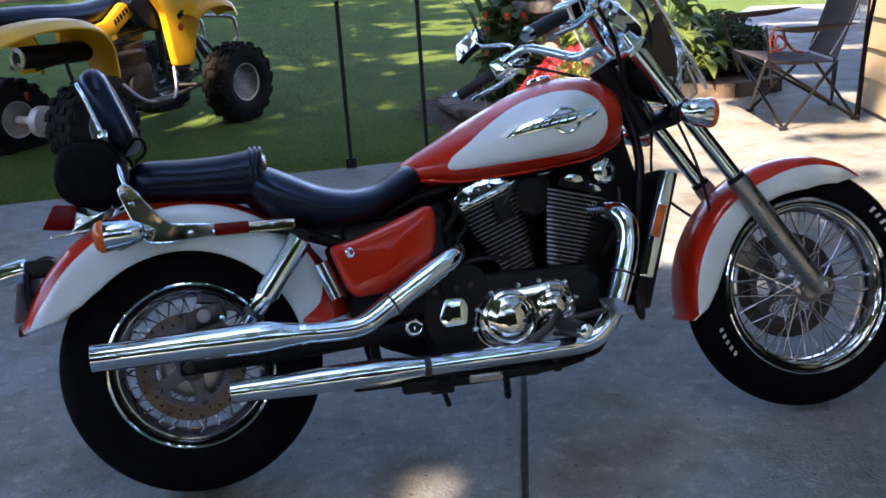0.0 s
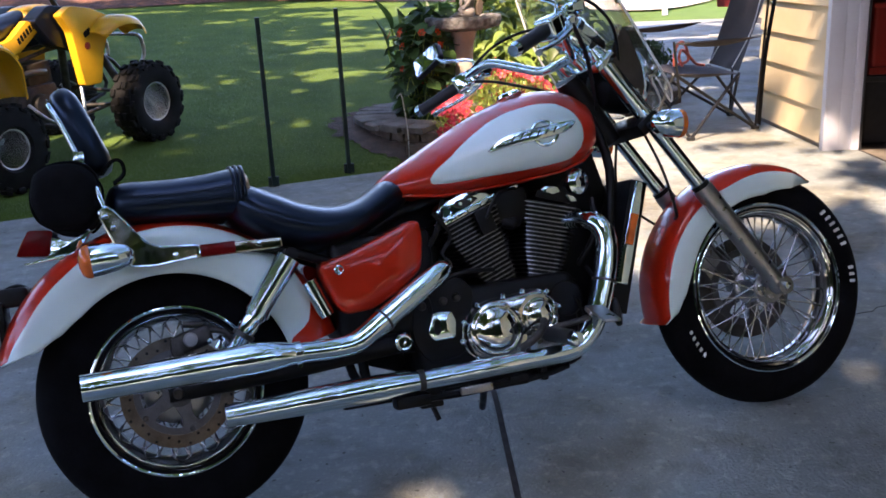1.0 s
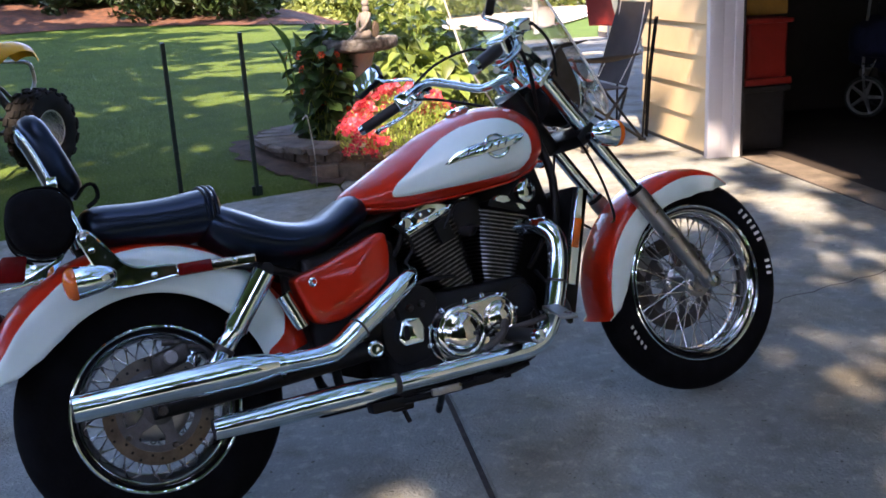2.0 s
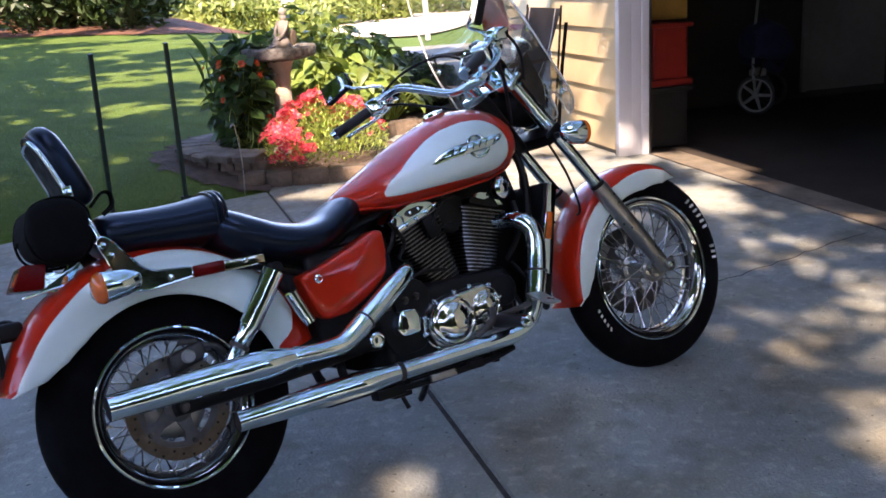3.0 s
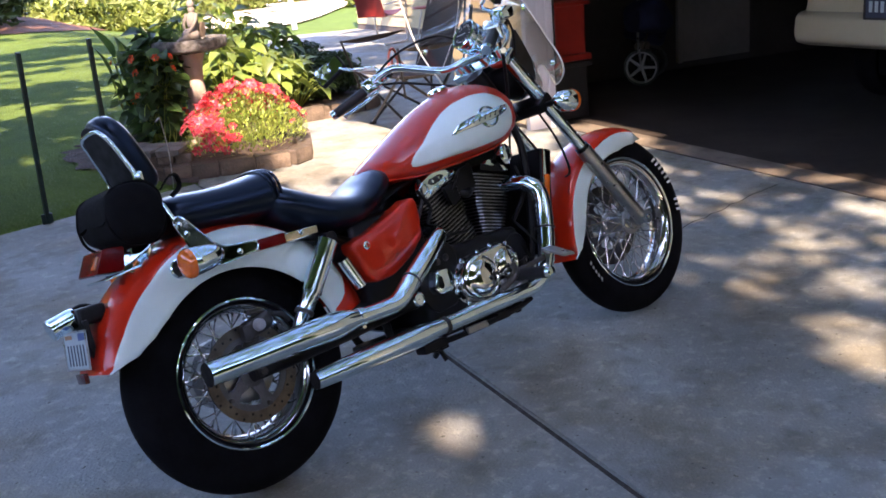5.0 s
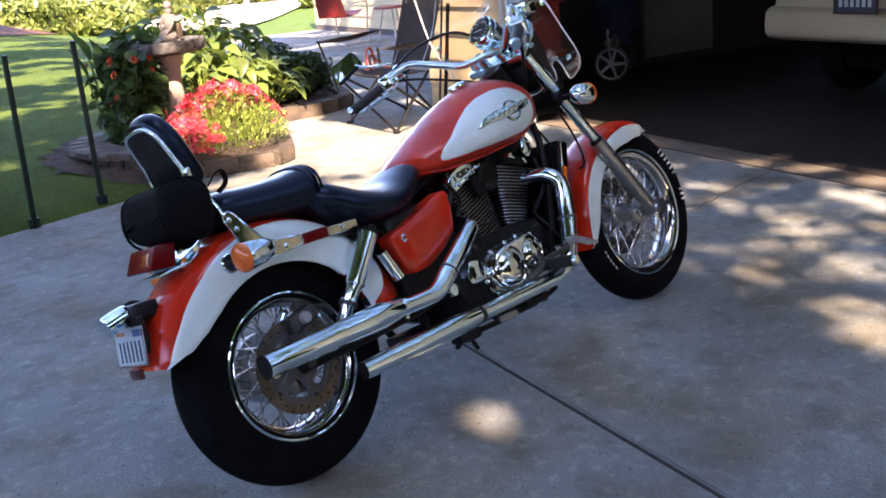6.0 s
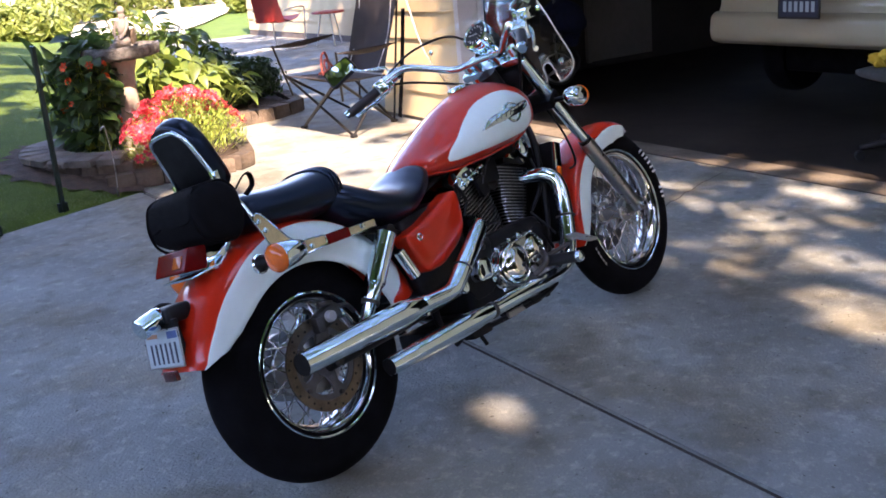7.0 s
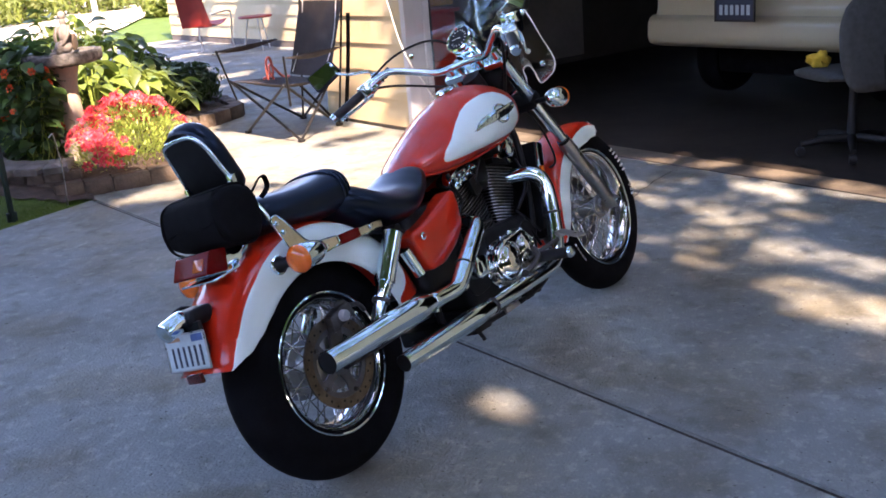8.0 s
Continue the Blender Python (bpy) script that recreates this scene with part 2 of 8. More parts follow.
def box(c, s, bevel=0.0, seg=2, m=None):
    bm = bmesh.new()
    bmesh.ops.create_cube(bm, size=1.0)
    bmesh.ops.scale(bm, vec=s, verts=bm.verts)
    if bevel:
        bmesh.ops.bevel(bm, geom=list(bm.edges), offset=bevel, segments=seg, profile=0.6, affect="EDGES", clamp_overlap=True)
    if m is not None:
        bmesh.ops.transform(bm, matrix=m, verts=bm.verts)
    bmesh.ops.translate(bm, vec=c, verts=bm.verts)
    return bm


def join(*bms):
    out = bms[0]
    for b in bms[1:]:
        me = bpy.data.meshes.new("tmp")
        b.to_mesh(me)
        b.free()
        out.from_mesh(me)
        bpy.data.meshes.remove(me)
    return out


def rings(bm, loops, close=True, caps=True, mats=None):
    """Skin rows of points; close: each row is a ring."""
    rows = [[bm.verts.new(p) for p in lp] for lp in loops]
    n = len(rows[0])
    for i in range(len(rows) - 1):
        for j in range(n if close else n - 1):
            k = (j + 1) % n
            try:
                f = bm.faces.new((rows[i][j], rows[i][k], rows[i + 1][k], rows[i + 1][j]))
                if mats:
                    f.material_index = mats(i, j)
            except ValueError:
                pass
    if caps and close:
        bm.faces.new(list(reversed(rows[0])))
        bm.faces.new(rows[-1])
    return bm


def basis(d):
    d = Vector(d).normalized()
    a = Vector((0, 0, 1)) if abs(d.z) < 0.9 else Vector((1, 0, 0))
    u = d.cross(a).normalized()
    return u, d.cross(u).normalized()


def smooth_path(pts, n=6):
    pts = [Vector(p) for p in pts]
    if len(pts) < 3:
        return pts
    out = []
    for i in range(len(pts) - 1):
        p0, p1, p2, p3 = pts[max(i - 1, 0)], pts[i], pts[i + 1], pts[min(i + 2, len(pts) - 1)]
        for k in range(n):
            t = k / n
            out.append(0.5 * ((2 * p1) + (p2 - p0) * t + (2 * p0 - 5 * p1 + 4 * p2 - p3) * t * t + (3 * p1 - p0 - 3 * p2 + p3) * t ** 3))
    return out + [pts[-1]]


def tube(pts, r, seg=12, smooth=0, bm=None, caps=True, flat=None):
    """A tube along points; r a number or one per point; flat (w, h) gives a strip's half sizes."""
    pts = smooth_path(pts, smooth) if smooth else [Vector(p) for p in pts]
    rs = [r] * len(pts) if isinstance(r, (int, float)) else list(np.interp(np.linspace(0, 1, len(pts)), np.linspace(0, 1, len(r)), r))
    bm = bm or bmesh.new()
    loops, u = [], None
    for i, p in enumerate(pts):
        d = (pts[min(i + 1, len(pts) - 1)] - pts[max(i - 1, 0)]).normalized()
        if u is None:
            u, v = basis(d)
        else:
            u = (u - d * u.dot(d)).normalized()
            v = d.cross(u).normalized()
        ring = []
        for k in range(seg):
            a = 2 * math.pi * k / seg
            if flat:
                ring.append(p + u * flat[0] * max(-1, min(1, 1.6 * math.cos(a))) + v * flat[1] * max(-1, min(1, 1.6 * math.sin(a))))
            else:
                ring.append(p + (u * math.cos(a) + v * math.sin(a)) * rs[i])
        loops.append(ring)
    return rings(bm, loops, True, caps)


def lathe(profile, c, axis, seg=32, bm=None, closed=False):
    """Turn (radius, along) pairs about an axis through c."""
    bm = bm or bmesh.new()
    d = Vector(axis).normalized()
    u, v = basis(d)
    prof = list(profile) + ([profile[0]] if closed else [])
    loops = []
    for r, h in prof:
        loops.append([Vector(c) + d * h + (u * math.cos(2 * math.pi * k / seg) + v * math.sin(2 * math.pi * k / seg)) * max(r, 0.0003) for k in range(seg)])
    rings(bm, loops, True, not closed)
    if closed:
        bmesh.ops.remove_doubles(bm, verts=bm.verts, dist=1e-6)
    bmesh.ops.recalc_face_normals(bm, faces=bm.faces)
    return bm


def prism(poly, a0, a1, plane="xz", bevel=0.0, seg=2):
    """A flat shape: polygon in a plane, from a0 to a1 along the third axis."""
    def at(p, a):
        return (p[0], a, p[1]) if plane == "xz" else (a, p[0], p[1]) if plane == "yz" else (p[0], p[1], a)
    bm = bmesh.new()
    lo = [bm.verts.new(at(p, a0)) for p in poly]
    hi = [bm.verts.new(at(p, a1)) for p in poly]
    bm.faces.new(lo)
    bm.faces.new(list(reversed(hi)))
    n = len(poly)
    for i in range(n):
        bm.faces.new((lo[i], hi[i], hi[(i + 1) % n], lo[(i + 1) % n]))
    bmesh.ops.recalc_face_normals(bm, faces=bm.faces)
    if bevel:
        bmesh.ops.bevel(bm, geom=list(bm.edges), offset=bevel, segments=seg, profile=0.6, affect="EDGES", clamp_overlap=True)
    return bm


def round_poly(poly, r, n=4):
    """Round a polygon's corners."""
    out, m = [], len(poly)
    for i in range(m):
        p0, p1, p2 = Vector(poly[i - 1]), Vector(poly[i]), Vector(poly[(i + 1) % m])
        a, b = p0 - p1, p2 - p1
        k = min(r, a.length * 0.45, b.length * 0.45)
        s, e = p1 + a.normalized() * k, p1 + b.normalized() * k
        for j in range(n + 1):
            t = j / n
            out.append(tuple((1 - t) ** 2 * s + 2 * t * (1 - t) * p1 + t * t * e))
    return out


def smoothstep(x):
    x = min(1.0, max(0.0, x))
    return x * x * (3 - 2 * x)


# ---- ground, driveway and lawn ----
def lawn_edge(x):
    return 3.57 + 0.11 * x


def ground_z(x, y):
    e = y - lawn_edge(x)
    if e <= 0:
        return -0.03
    side = 1 - smoothstep((x - 1.3 - 0.35 * min(e, 10.0)) / (1.0 + 0.3 * e))
    up = 0.13 * (1 - math.exp(-e)) + 0.035 * min(e, 16.0)
    return -0.03 + (0.035 * smoothstep(e / 0.15) + up) * side


def build_ground():
    xs = sorted(set([round(v, 3) for v in np.concatenate([np.linspace(-6, 9, 76), np.linspace(-30, 40, 41), [-400, -150, -60, 70, 160, 400]])]))
    ys = sorted(set([round(v, 3) for v in np.concatenate([np.linspace(2.6, 10, 75), np.linspace(-20, 45, 41), [-400, -150, -50, 80, 160, 400]])]))
    verts = [(x, y, ground_z(x, y)) for y in ys for x in xs]
    n = len(xs)
    faces = [(j * n + i, j * n + i + 1, (j + 1) * n + i + 1, (j + 1) * n + i) for j in range(len(ys) - 1) for i in range(n - 1)]
    return tagged(raw("ground", verts, faces, GRASS), "green lawn running out to the far trees", "ground", kind="structure")


build_ground()
HOUSE = pose(4.185, 2.919, 0, 0, 0, -16.3)


def joint_x(y):
    """The joint sawn across the driveway."""
    return float(np.interp(y, [-14, -1.2, 0.295, 3.77], [-3.05, 0.497, 0.912, 1.80]))


def build_driveway():
    drive = thing("driveway", Matrix(), "grey concrete driveway with a dark joint and dappled sun", "driveway", kind="structure")
    g = 0.009

    def h(hx, hy):
        return tuple((HOUSE @ Vector((hx, hy, 0)))[:2])
    left = [(joint_x(-14) - g, -14), (joint_x(-1.2) - g, -1.2), (joint_x(0.295) - g, 0.295), (joint_x(3.76) - g, 3.76), (1.2, lawn_edge(1.2)), (0.2, lawn_edge(0.2) + 0.01), (-3, lawn_edge(-3)), (-9, lawn_edge(-9)), (-9, -14)]
    right = [(joint_x(-14) + g, -14), h(0.19, -16.5), h(0.19, 0.0), h(0.0, 0.0), h(0.0, 1.27), h(0.45, 1.27), h(0.45, 2.0), h(3.3, 2.0), h(3.3, 12.4), (9.2, 14.6), (6.6, 11.0), (5.2, 8.4), (4.6, 5.4), (2.6, 5.2), (joint_x(3.76) + g, 3.76), (joint_x(0.295) + g, 0.295), (joint_x(-1.2) + g, -1.2)]
    for poly in (left, right):
        bm = prism(poly, -0.12, 0.0, "xy")
        top = [e for e in bm.edges if all(abs(v.co.z) < 1e-6 for v in e.verts)]
        bmesh.ops.bevel(bm, geom=top, offset=0.006, segments=2, affect="EDGES")
        part("slab", bm, CONCRETE, drive)
    ends = (-14, -1.2, 0.295, 3.7)
    strip = [(joint_x(y) - 0.02, y) for y in ends] + [(joint_x(y) + 0.02, y) for y in reversed(ends)]
    part("joint_filler", prism(strip, -0.03, -0.008, "xy"), DIRT, drive)
    rnd = random.Random(4)
    pts = [(2.02, 0.44)]
    while pts[-1][0] < 3.5:
        x = pts[-1][0] + rnd.uniform(0.03, 0.09)
        pts.append((x, 0.44 + 0.062 * (x - 2.0) + rnd.uniform(-0.014, 0.014)))
    up = [(x, y + rnd.uniform(0.001, 0.004)) for x, y in pts]
    dn = [(x, y - rnd.uniform(0.001, 0.004)) for x, y in reversed(pts)]
    part("crack", prism(up + dn, -0.004, 0.0012, "xy"), DIRT, drive)


build_driveway()


def build_blades():
    rnd = random.Random(11)
    verts, faces = [], []
    count = 0
    while count < 150000:
        r = rnd.random() ** 1.7
        x = rnd.uniform(-2.8 - 3 * r, 2.2 + 9.0 * r)
        y = lawn_edge(min(x, 1.8)) + 0.005 + 13.5 * r
        if x > 1.62 and y < 5.1 or x > 1.75 + 0.55 * max(0.0, y - 5.1) and y < 8.6 or x > 4.6 + 0.6 * (y - 8.6) and y < 14.6:
            continue
        z = ground_z(x, y)
        hgt = rnd.uniform(0.006, 0.018) * (1 + 0.02 * (y - 4))
        a = rnd.uniform(0, math.pi)
        w = rnd.uniform(0.0012, 0.0026) * (1 + 0.16 * (y - 3.5))
        lx, ly = rnd.gauss(0, 0.012), rnd.gauss(0, 0.012)
        i = len(verts)
        verts += [(x - w * math.cos(a), y - w * math.sin(a), z - 0.004), (x + w * math.cos(a), y + w * math.sin(a), z - 0.004), (x + lx, y + ly, z + hgt)]
        faces.append((i, i + 1, i + 2) if math.cos(a) * hgt > 0 else (i + 1, i, i + 2))
        count += 1
    lawn = raw("grass", verts, faces, BLADE)
    lawn.data.normals_split_custom_set_from_vertices([(0.35 * rnd.uniform(-1, 1), 0.35 * rnd.uniform(-1, 1), 1.0) for _ in verts])
    tagged(lawn, "short green grass blades on the lawn", "grass", kind="stuff")


build_blades()


# ---- house and garage (local frame: x into the garage, y along the wall) ----
def hpart(name, bm, material, label="", kind="structure", category=""):
    ob = part(name, bm, material)
    ob.matrix_world = HOUSE
    return tagged(ob, label, category, kind=kind)


def siding(name, label, x, y0, y1, z0, z1, course=0.235):
    """Lap siding on the face x, its boards leaning out at the foot."""
    wall = thing(name, HOUSE, label, "wall", kind="structure")
    n = math.ceil((z1 - z0) / course)
    for i in range(n):
        a, b = z0 + i * course, min(z0 + (i + 1) * course, z1)
        poly = [(x, a), (x, b + 0.012), (x - 0.006, b + 0.012), (x - 0.020, a + 0.002), (x - 0.018, a)]
        part("board", prism([(p[0], p[1]) for p in poly], y0, y1, "xz"), SIDING, wall)
    return wall


siding("wall_garage", "cream lap siding in patches of sunlight", 0.0, 0.028, 1.27, 0.032, 2.75, 0.215)
hpart("foundation", box((0.085, 0.65, 0.016), (0.18, 1.24, 0.032)), mat("foundation_grey", (0.16, 0.14, 0.12), 0.9, 0, 0.2, 6.0), "dark foundation strip under the siding")
hpart("wall_core", box((0.1, 0.65, 1.4), (0.19, 1.235, 2.7)), INWALL, "stud wall behind the siding")
hpart("wall_return", box((0.33, 1.22, 1.43), (0.26, 0.1, 2.66)), SIDING, "cream end wall of the garage")
hpart("wall_return_outer", box((0.5, 1.6, 1.43), (0.1, 0.86, 2.66)), SIDING, "cream wall set back from the garage corner")
jamb = thing("door_jamb", HOUSE, "white painted garage door jamb with stop moulding", "door frame", kind="structure")
part("casing", box((0.012, 0.0, 1.13), (0.10, 0.056, 2.26), 0.004), TRIM, jamb)
part("casing", box((0.10, -0.006, 1.13), (0.075, 0.04, 2.26), 0.004), TRIM, jamb)
part("stop", box((0.165, -0.012, 1.13), (0.055, 0.05, 2.26), 0.004), TRIM, jamb)
part("weather_strip", box((0.198, -0.018, 1.13), (0.012, 0.06, 2.26), 0.002), DARKPL, jamb)
hpart("wall_header", box((0.1, -2.45, 2.5), (0.2, 4.9, 0.5)), SIDING, "cream wall over the garage opening")
hpart("wall_far_jamb", box((0.1, -5.9, 1.4), (0.2, 2.0, 2.8)), SIDING, "cream wall past the garage opening")
hpart("threshold", box((0.325, -2.45, -0.056), (0.25, 4.88, 0.1), 0.006, 2), SILL, "worn concrete lip inside the garage door, brown darkened for shade")
hpart("expansion_joint", box((0.194, -2.45, -0.02), (0.014, 4.86, 0.046), 0.002, 1), DIRT, "dark dirt-filled joint along the garage sill")
hpart("floor", join(box((3.83, -2.1, -0.062), (6.74, 9.0, 0.1)), box((0.328, 0.6, -0.062), (0.264, 1.2, 0.1))), SLABIN, "concrete garage floor with indoor shade in its dark colour")
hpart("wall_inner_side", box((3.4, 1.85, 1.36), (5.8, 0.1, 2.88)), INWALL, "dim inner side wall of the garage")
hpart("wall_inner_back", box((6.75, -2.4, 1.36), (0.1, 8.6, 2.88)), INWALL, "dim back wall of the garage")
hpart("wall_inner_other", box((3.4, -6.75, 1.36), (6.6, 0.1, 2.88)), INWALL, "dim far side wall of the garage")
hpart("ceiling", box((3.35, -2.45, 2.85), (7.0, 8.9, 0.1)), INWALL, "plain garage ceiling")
hpart("roof", prism([(-0.22, 2.92), (7.4, 2.92), (3.4, 4.6)], -7.4, 1.9, "xz"), ROOF, "dark shingled garage roof")
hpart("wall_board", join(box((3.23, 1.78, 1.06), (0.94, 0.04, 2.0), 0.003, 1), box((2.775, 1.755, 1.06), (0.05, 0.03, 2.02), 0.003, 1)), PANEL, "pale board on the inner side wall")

# the house wall set back beyond the patio
HOUSE_B = HOUSE @ pose(3.28, 6.2, 0)
far_wall = thing("wall_house", HOUSE_B, "cream lap siding of the house behind the patio", "wall", kind="structure")
for i in range(13):
    a = 0.1 + i * 0.2
    part("board", prism([(0, a), (0, a + 0.21), (-0.006, a + 0.21), (-0.022, a)], -4.0, 6.2, "xz"), SIDING, far_wall)
part("foundation", box((0.02, 1.1, 0.05), (0.07, 10.2, 0.1)), mat("house_foundation", (0.14, 0.12, 0.11), 0.9, 0, 0.2, 6.0), far_wall)
core = part("wall_house_core", box((0.13, 1.1, 1.4), (0.24, 10.18, 2.8)), INWALL)
core.matrix_world = HOUSE_B
tagged(core, "solid wall behind the house siding", "wall", kind="structure")


# ---- trees out of view whose crowns shade the drive ----
LIT = [(0.516, -0.188, 0.212, 0.155, 100), (2.33, -0.40, 0.46, 0.14, 77), (2.85, -0.27, 0.40, 0.11, 89), (3.72, 0.02, 0.46, 0.24, 77), (3.30, -0.12, 0.34, 0.10, 72), (2.93, 0.36, 0.26, 0.15, 82),
       (1.86, -0.76, 0.24, 0.13, 73), (-0.2, 5.2, 0.7, 0.34, 20), (3.23, 0.56, 0.25, 0.12, 60), (3.60, 1.55, 0.70, 0.20, 72), (3.30, 1.15, 0.36, 0.11, 60),
       (3.38, -0.64, 0.42, 0.15, 72), (2.25, -0.74, 0.30, 0.10, 60), (2.6, -1.2, 0.4, 0.13, 60), (3.02, 0.72, 0.40, 0.12, 66),
       (3.73, 0.26, 0.34, 0.16, 64), (3.89, -0.17, 0.19, 0.09, 75), (3.70, -0.56, 0.24, 0.12, 70), (4.08, 1.95, 0.36, 0.13, 80), (3.84, 0.44, 0.20, 0.10, 70), (2.76, -0.12, 0.26, 0.10, 80), (2.30, -0.82, 0.26, 0.10, 65),
       (2.95, -0.10, 0.40, 0.12, 80), (2.36, -0.49, 0.34, 0.12, 75), (2.12, -0.25, 0.24, 0.12, 60), (2.38, -0.02, 0.22, 0.09, 70)]
OPEN = [(2.10, 1.96, 0.98, 0.40, 60), (4.85, 4.15, 1.15, 0.62, 60), (3.15, 3.05, 1.75, 0.95, 62), (3.7, 3.9, 0.9, 0.7, 60), (2.35, 3.30, 0.6, 0.24, -20), (4.2, 3.1, 0.55, 0.45, 60), (2.70, 4.28, 0.62, 0.62, 0), (3.5, 5.4, 1.1, 0.7, 0), (4.6, 2.4, 0.6, 0.4, 60)]


def inside(x, y, shapes, reach=1.0):
    for cx, cy, rx, ry, turn in shapes:
        c, s = math.cos(radians(turn)), math.sin(radians(turn))
        u, v = (x - cx) * c + (y - cy) * s, -(x - cx) * s + (y - cy) * c
        if (u / rx) ** 2 + (v / ry) ** 2 < reach + 0.35 * noise.noise(Vector((x * 7, y * 7, 0.5))):
            return True
    return False


def lit_at(x, y):
    """Where the crowns leave a gap for the sun to reach the ground."""
    if inside(x, y, LIT, 0.54):
        return True
    # the garage door jamb stands in shade
    along = ((x - 4.2) * 0.497 + (y - 2.92) * 0.75) / 0.81
    if -0.1 < along < 2.4 and abs((x - 4.2) * 0.833 - (y - 2.92) * 0.552) < 0.13:
        return False
    # the vine's corner of the bed and the inner patio lie in shade
    if ((x - 2.42) / 0.36) ** 2 + ((y - 5.22) / 0.5) ** 2 < 1:
        return False
    hx, hy = (x - 4.185) * 0.9598 - (y - 2.919) * 0.2807, (x - 4.185) * 0.2807 + (y - 2.919) * 0.9598
    if -0.9 < hx < 3.0 and hx + 1.2 * hy > 1.15 and 0.8 < hy < 8.5 and not (0 < hx < 0.34 and hy < 2.1):
        return noise.noise(Vector((x * 1.6, y * 1.6, 2.2))) > 0.42
    if (x - 4.2) ** 2 + (y - 4.1) ** 2 < 0.17 or (x - 5.1) ** 2 + (y - 3.45) ** 2 < 0.18 or (x - 4.86) ** 2 + (y - 3.12) ** 2 < 0.14:
        return False
    if inside(x, y, OPEN):
        return noise.noise(Vector((x * 1.4 + y * 0.6, y * 2.4 - x * 1.2, 4.4))) < 0.46
    if x > 1.0 and y < 1.3 and noise.noise(Vector((x * 3.1 + y, y * 2.4 - 0.5 * x, 7.7))) > 0.47:
        return True
    if (x - 1.65) ** 2 + (y - 4.5) ** 2 < 0.4:
        return False
    if y < -2.6:
        return noise.noise(Vector((x * 0.9, y * 0.9, 6.1))) > -0.04
    if y > 4.3:
        k = 0.8 * noise.noise(Vector((x * 0.55, y * 1.4, 3.3))) + 0.6 * noise.noise(Vector((x * 1.7, y * 3.6, 9.1)))
        return k > (0.60 - 0.028 * (y - 4.3) if x < 1.6 else 0.44 if y < 6.5 else 0.14 if x < 3.0 else -0.05 if y > 7.0 and x < 3.2 + 0.6 * (y - 7.5) else 0.16)
    return False


def build_canopy():
    rnd = random.Random(7)
    trunks = [(-4.5, -6.0), (-7.5, 1.5), (1.5, -8.5)]
    data = [([], []) for _ in trunks]
    for _ in range(104000):
        gx, gy = rnd.uniform(-5.0, 11.5), rnd.uniform(-7.6, 22.5)
        if rnd.random() < 0.07:
            gx, gy = rnd.uniform(-1.2, 1.6), rnd.uniform(-1.6, 1.4)
        near = -4 < gx < 5 and -3 < gy < 5
        if not near and rnd.random() < 0.35:
            continue
        hx, hy = (gx - 4.185) * 0.9598 - (gy - 2.919) * 0.2807, (gx - 4.185) * 0.2807 + (gy - 2.919) * 0.9598
        if hx > 1.6 and hy < 0.6 and rnd.random() < 0.4 or gx < -2.3 and gy < 3.4 and rnd.random() < 0.6:
            continue
        soft = 0.13 if gy > 4.4 and gx < 3.2 else 0.0
        lit = lit_at(gx + rnd.gauss(0, soft), gy + rnd.gauss(0, soft))
        if lit and not (1.2 < gx < 4.2 and gy < 1.3 and rnd.random() < 0.55) or gx > 6.5 and gy > 13.5:
            continue
        hgt = rnd.uniform(4.6, 7.6)
        p = Vector((gx, gy, 0)) + SUN * (hgt / SUN.z)
        k = min(range(3), key=lambda i: (p.x - trunks[i][0]) ** 2 + (p.y - trunks[i][1]) ** 2)
        s = rnd.uniform(0.11, 0.17)
        if 0.3 < gx < 2.0 and -2.6 < gy < -0.6:
            s *= 0.48
        if lit:
            s *= 0.55
        elif gy < 6.0 and any(lit_at(gx + dx, gy + dy) for dx, dy in ((0.14, 0), (-0.14, 0), (0, 0.14), (0, -0.14))):
            s *= 0.5
        n = (SUN + Vector((rnd.gauss(0, 0.35), rnd.gauss(0, 0.35), rnd.gauss(0, 0.35)))).normalized()
        u, v = basis(n)
        a = rnd.uniform(0, 6.28)
        e, f = u * math.cos(a) + v * math.sin(a), v * math.cos(a) - u * math.sin(a)
        vs, fs = data[k]
        i = len(vs)
        vs += [tuple(p - e * s * 1.3), tuple(p - f * s * 0.6 + e * s * 0.1), tuple(p + e * s * 1.3), tuple(p + f * s * 0.6 + e * s * 0.1)]
        fs.append((i, i + 1, i + 2, i + 3))
    for (tx, ty), (vs, fs) in zip(trunks, data):
        tree = thing("tree", Matrix(), "tall leafy shade tree beside the driveway", "tree", "shade trees")
        b = tube([(tx, ty, -0.1), (tx + 0.1, ty, 2.0), (tx - 0.1, ty + 0.2, 4.2), (tx + 0.1, ty + 0.3, 6.2)], [0.26, 0.2, 0.16, 0.06], 12, 4)
        for q in range(7):
            a = q * 0.9
            tube([(tx, ty + 0.1, 3.2 + 0.3 * q), (tx + 1.2 * math.cos(a), ty + 1.2 * math.sin(a), 4.4 + 0.3 * q), (tx + 2.6 * math.cos(a), ty + 2.6 * math.sin(a), 5.0 + 0.3 * q)], [0.09, 0.06, 0.02], 8, 3, bm=b)
        part("trunk", b, BARK, tree)
        raw("crown", vs, fs, CANOPY, tree, smooth=False)


build_canopy()


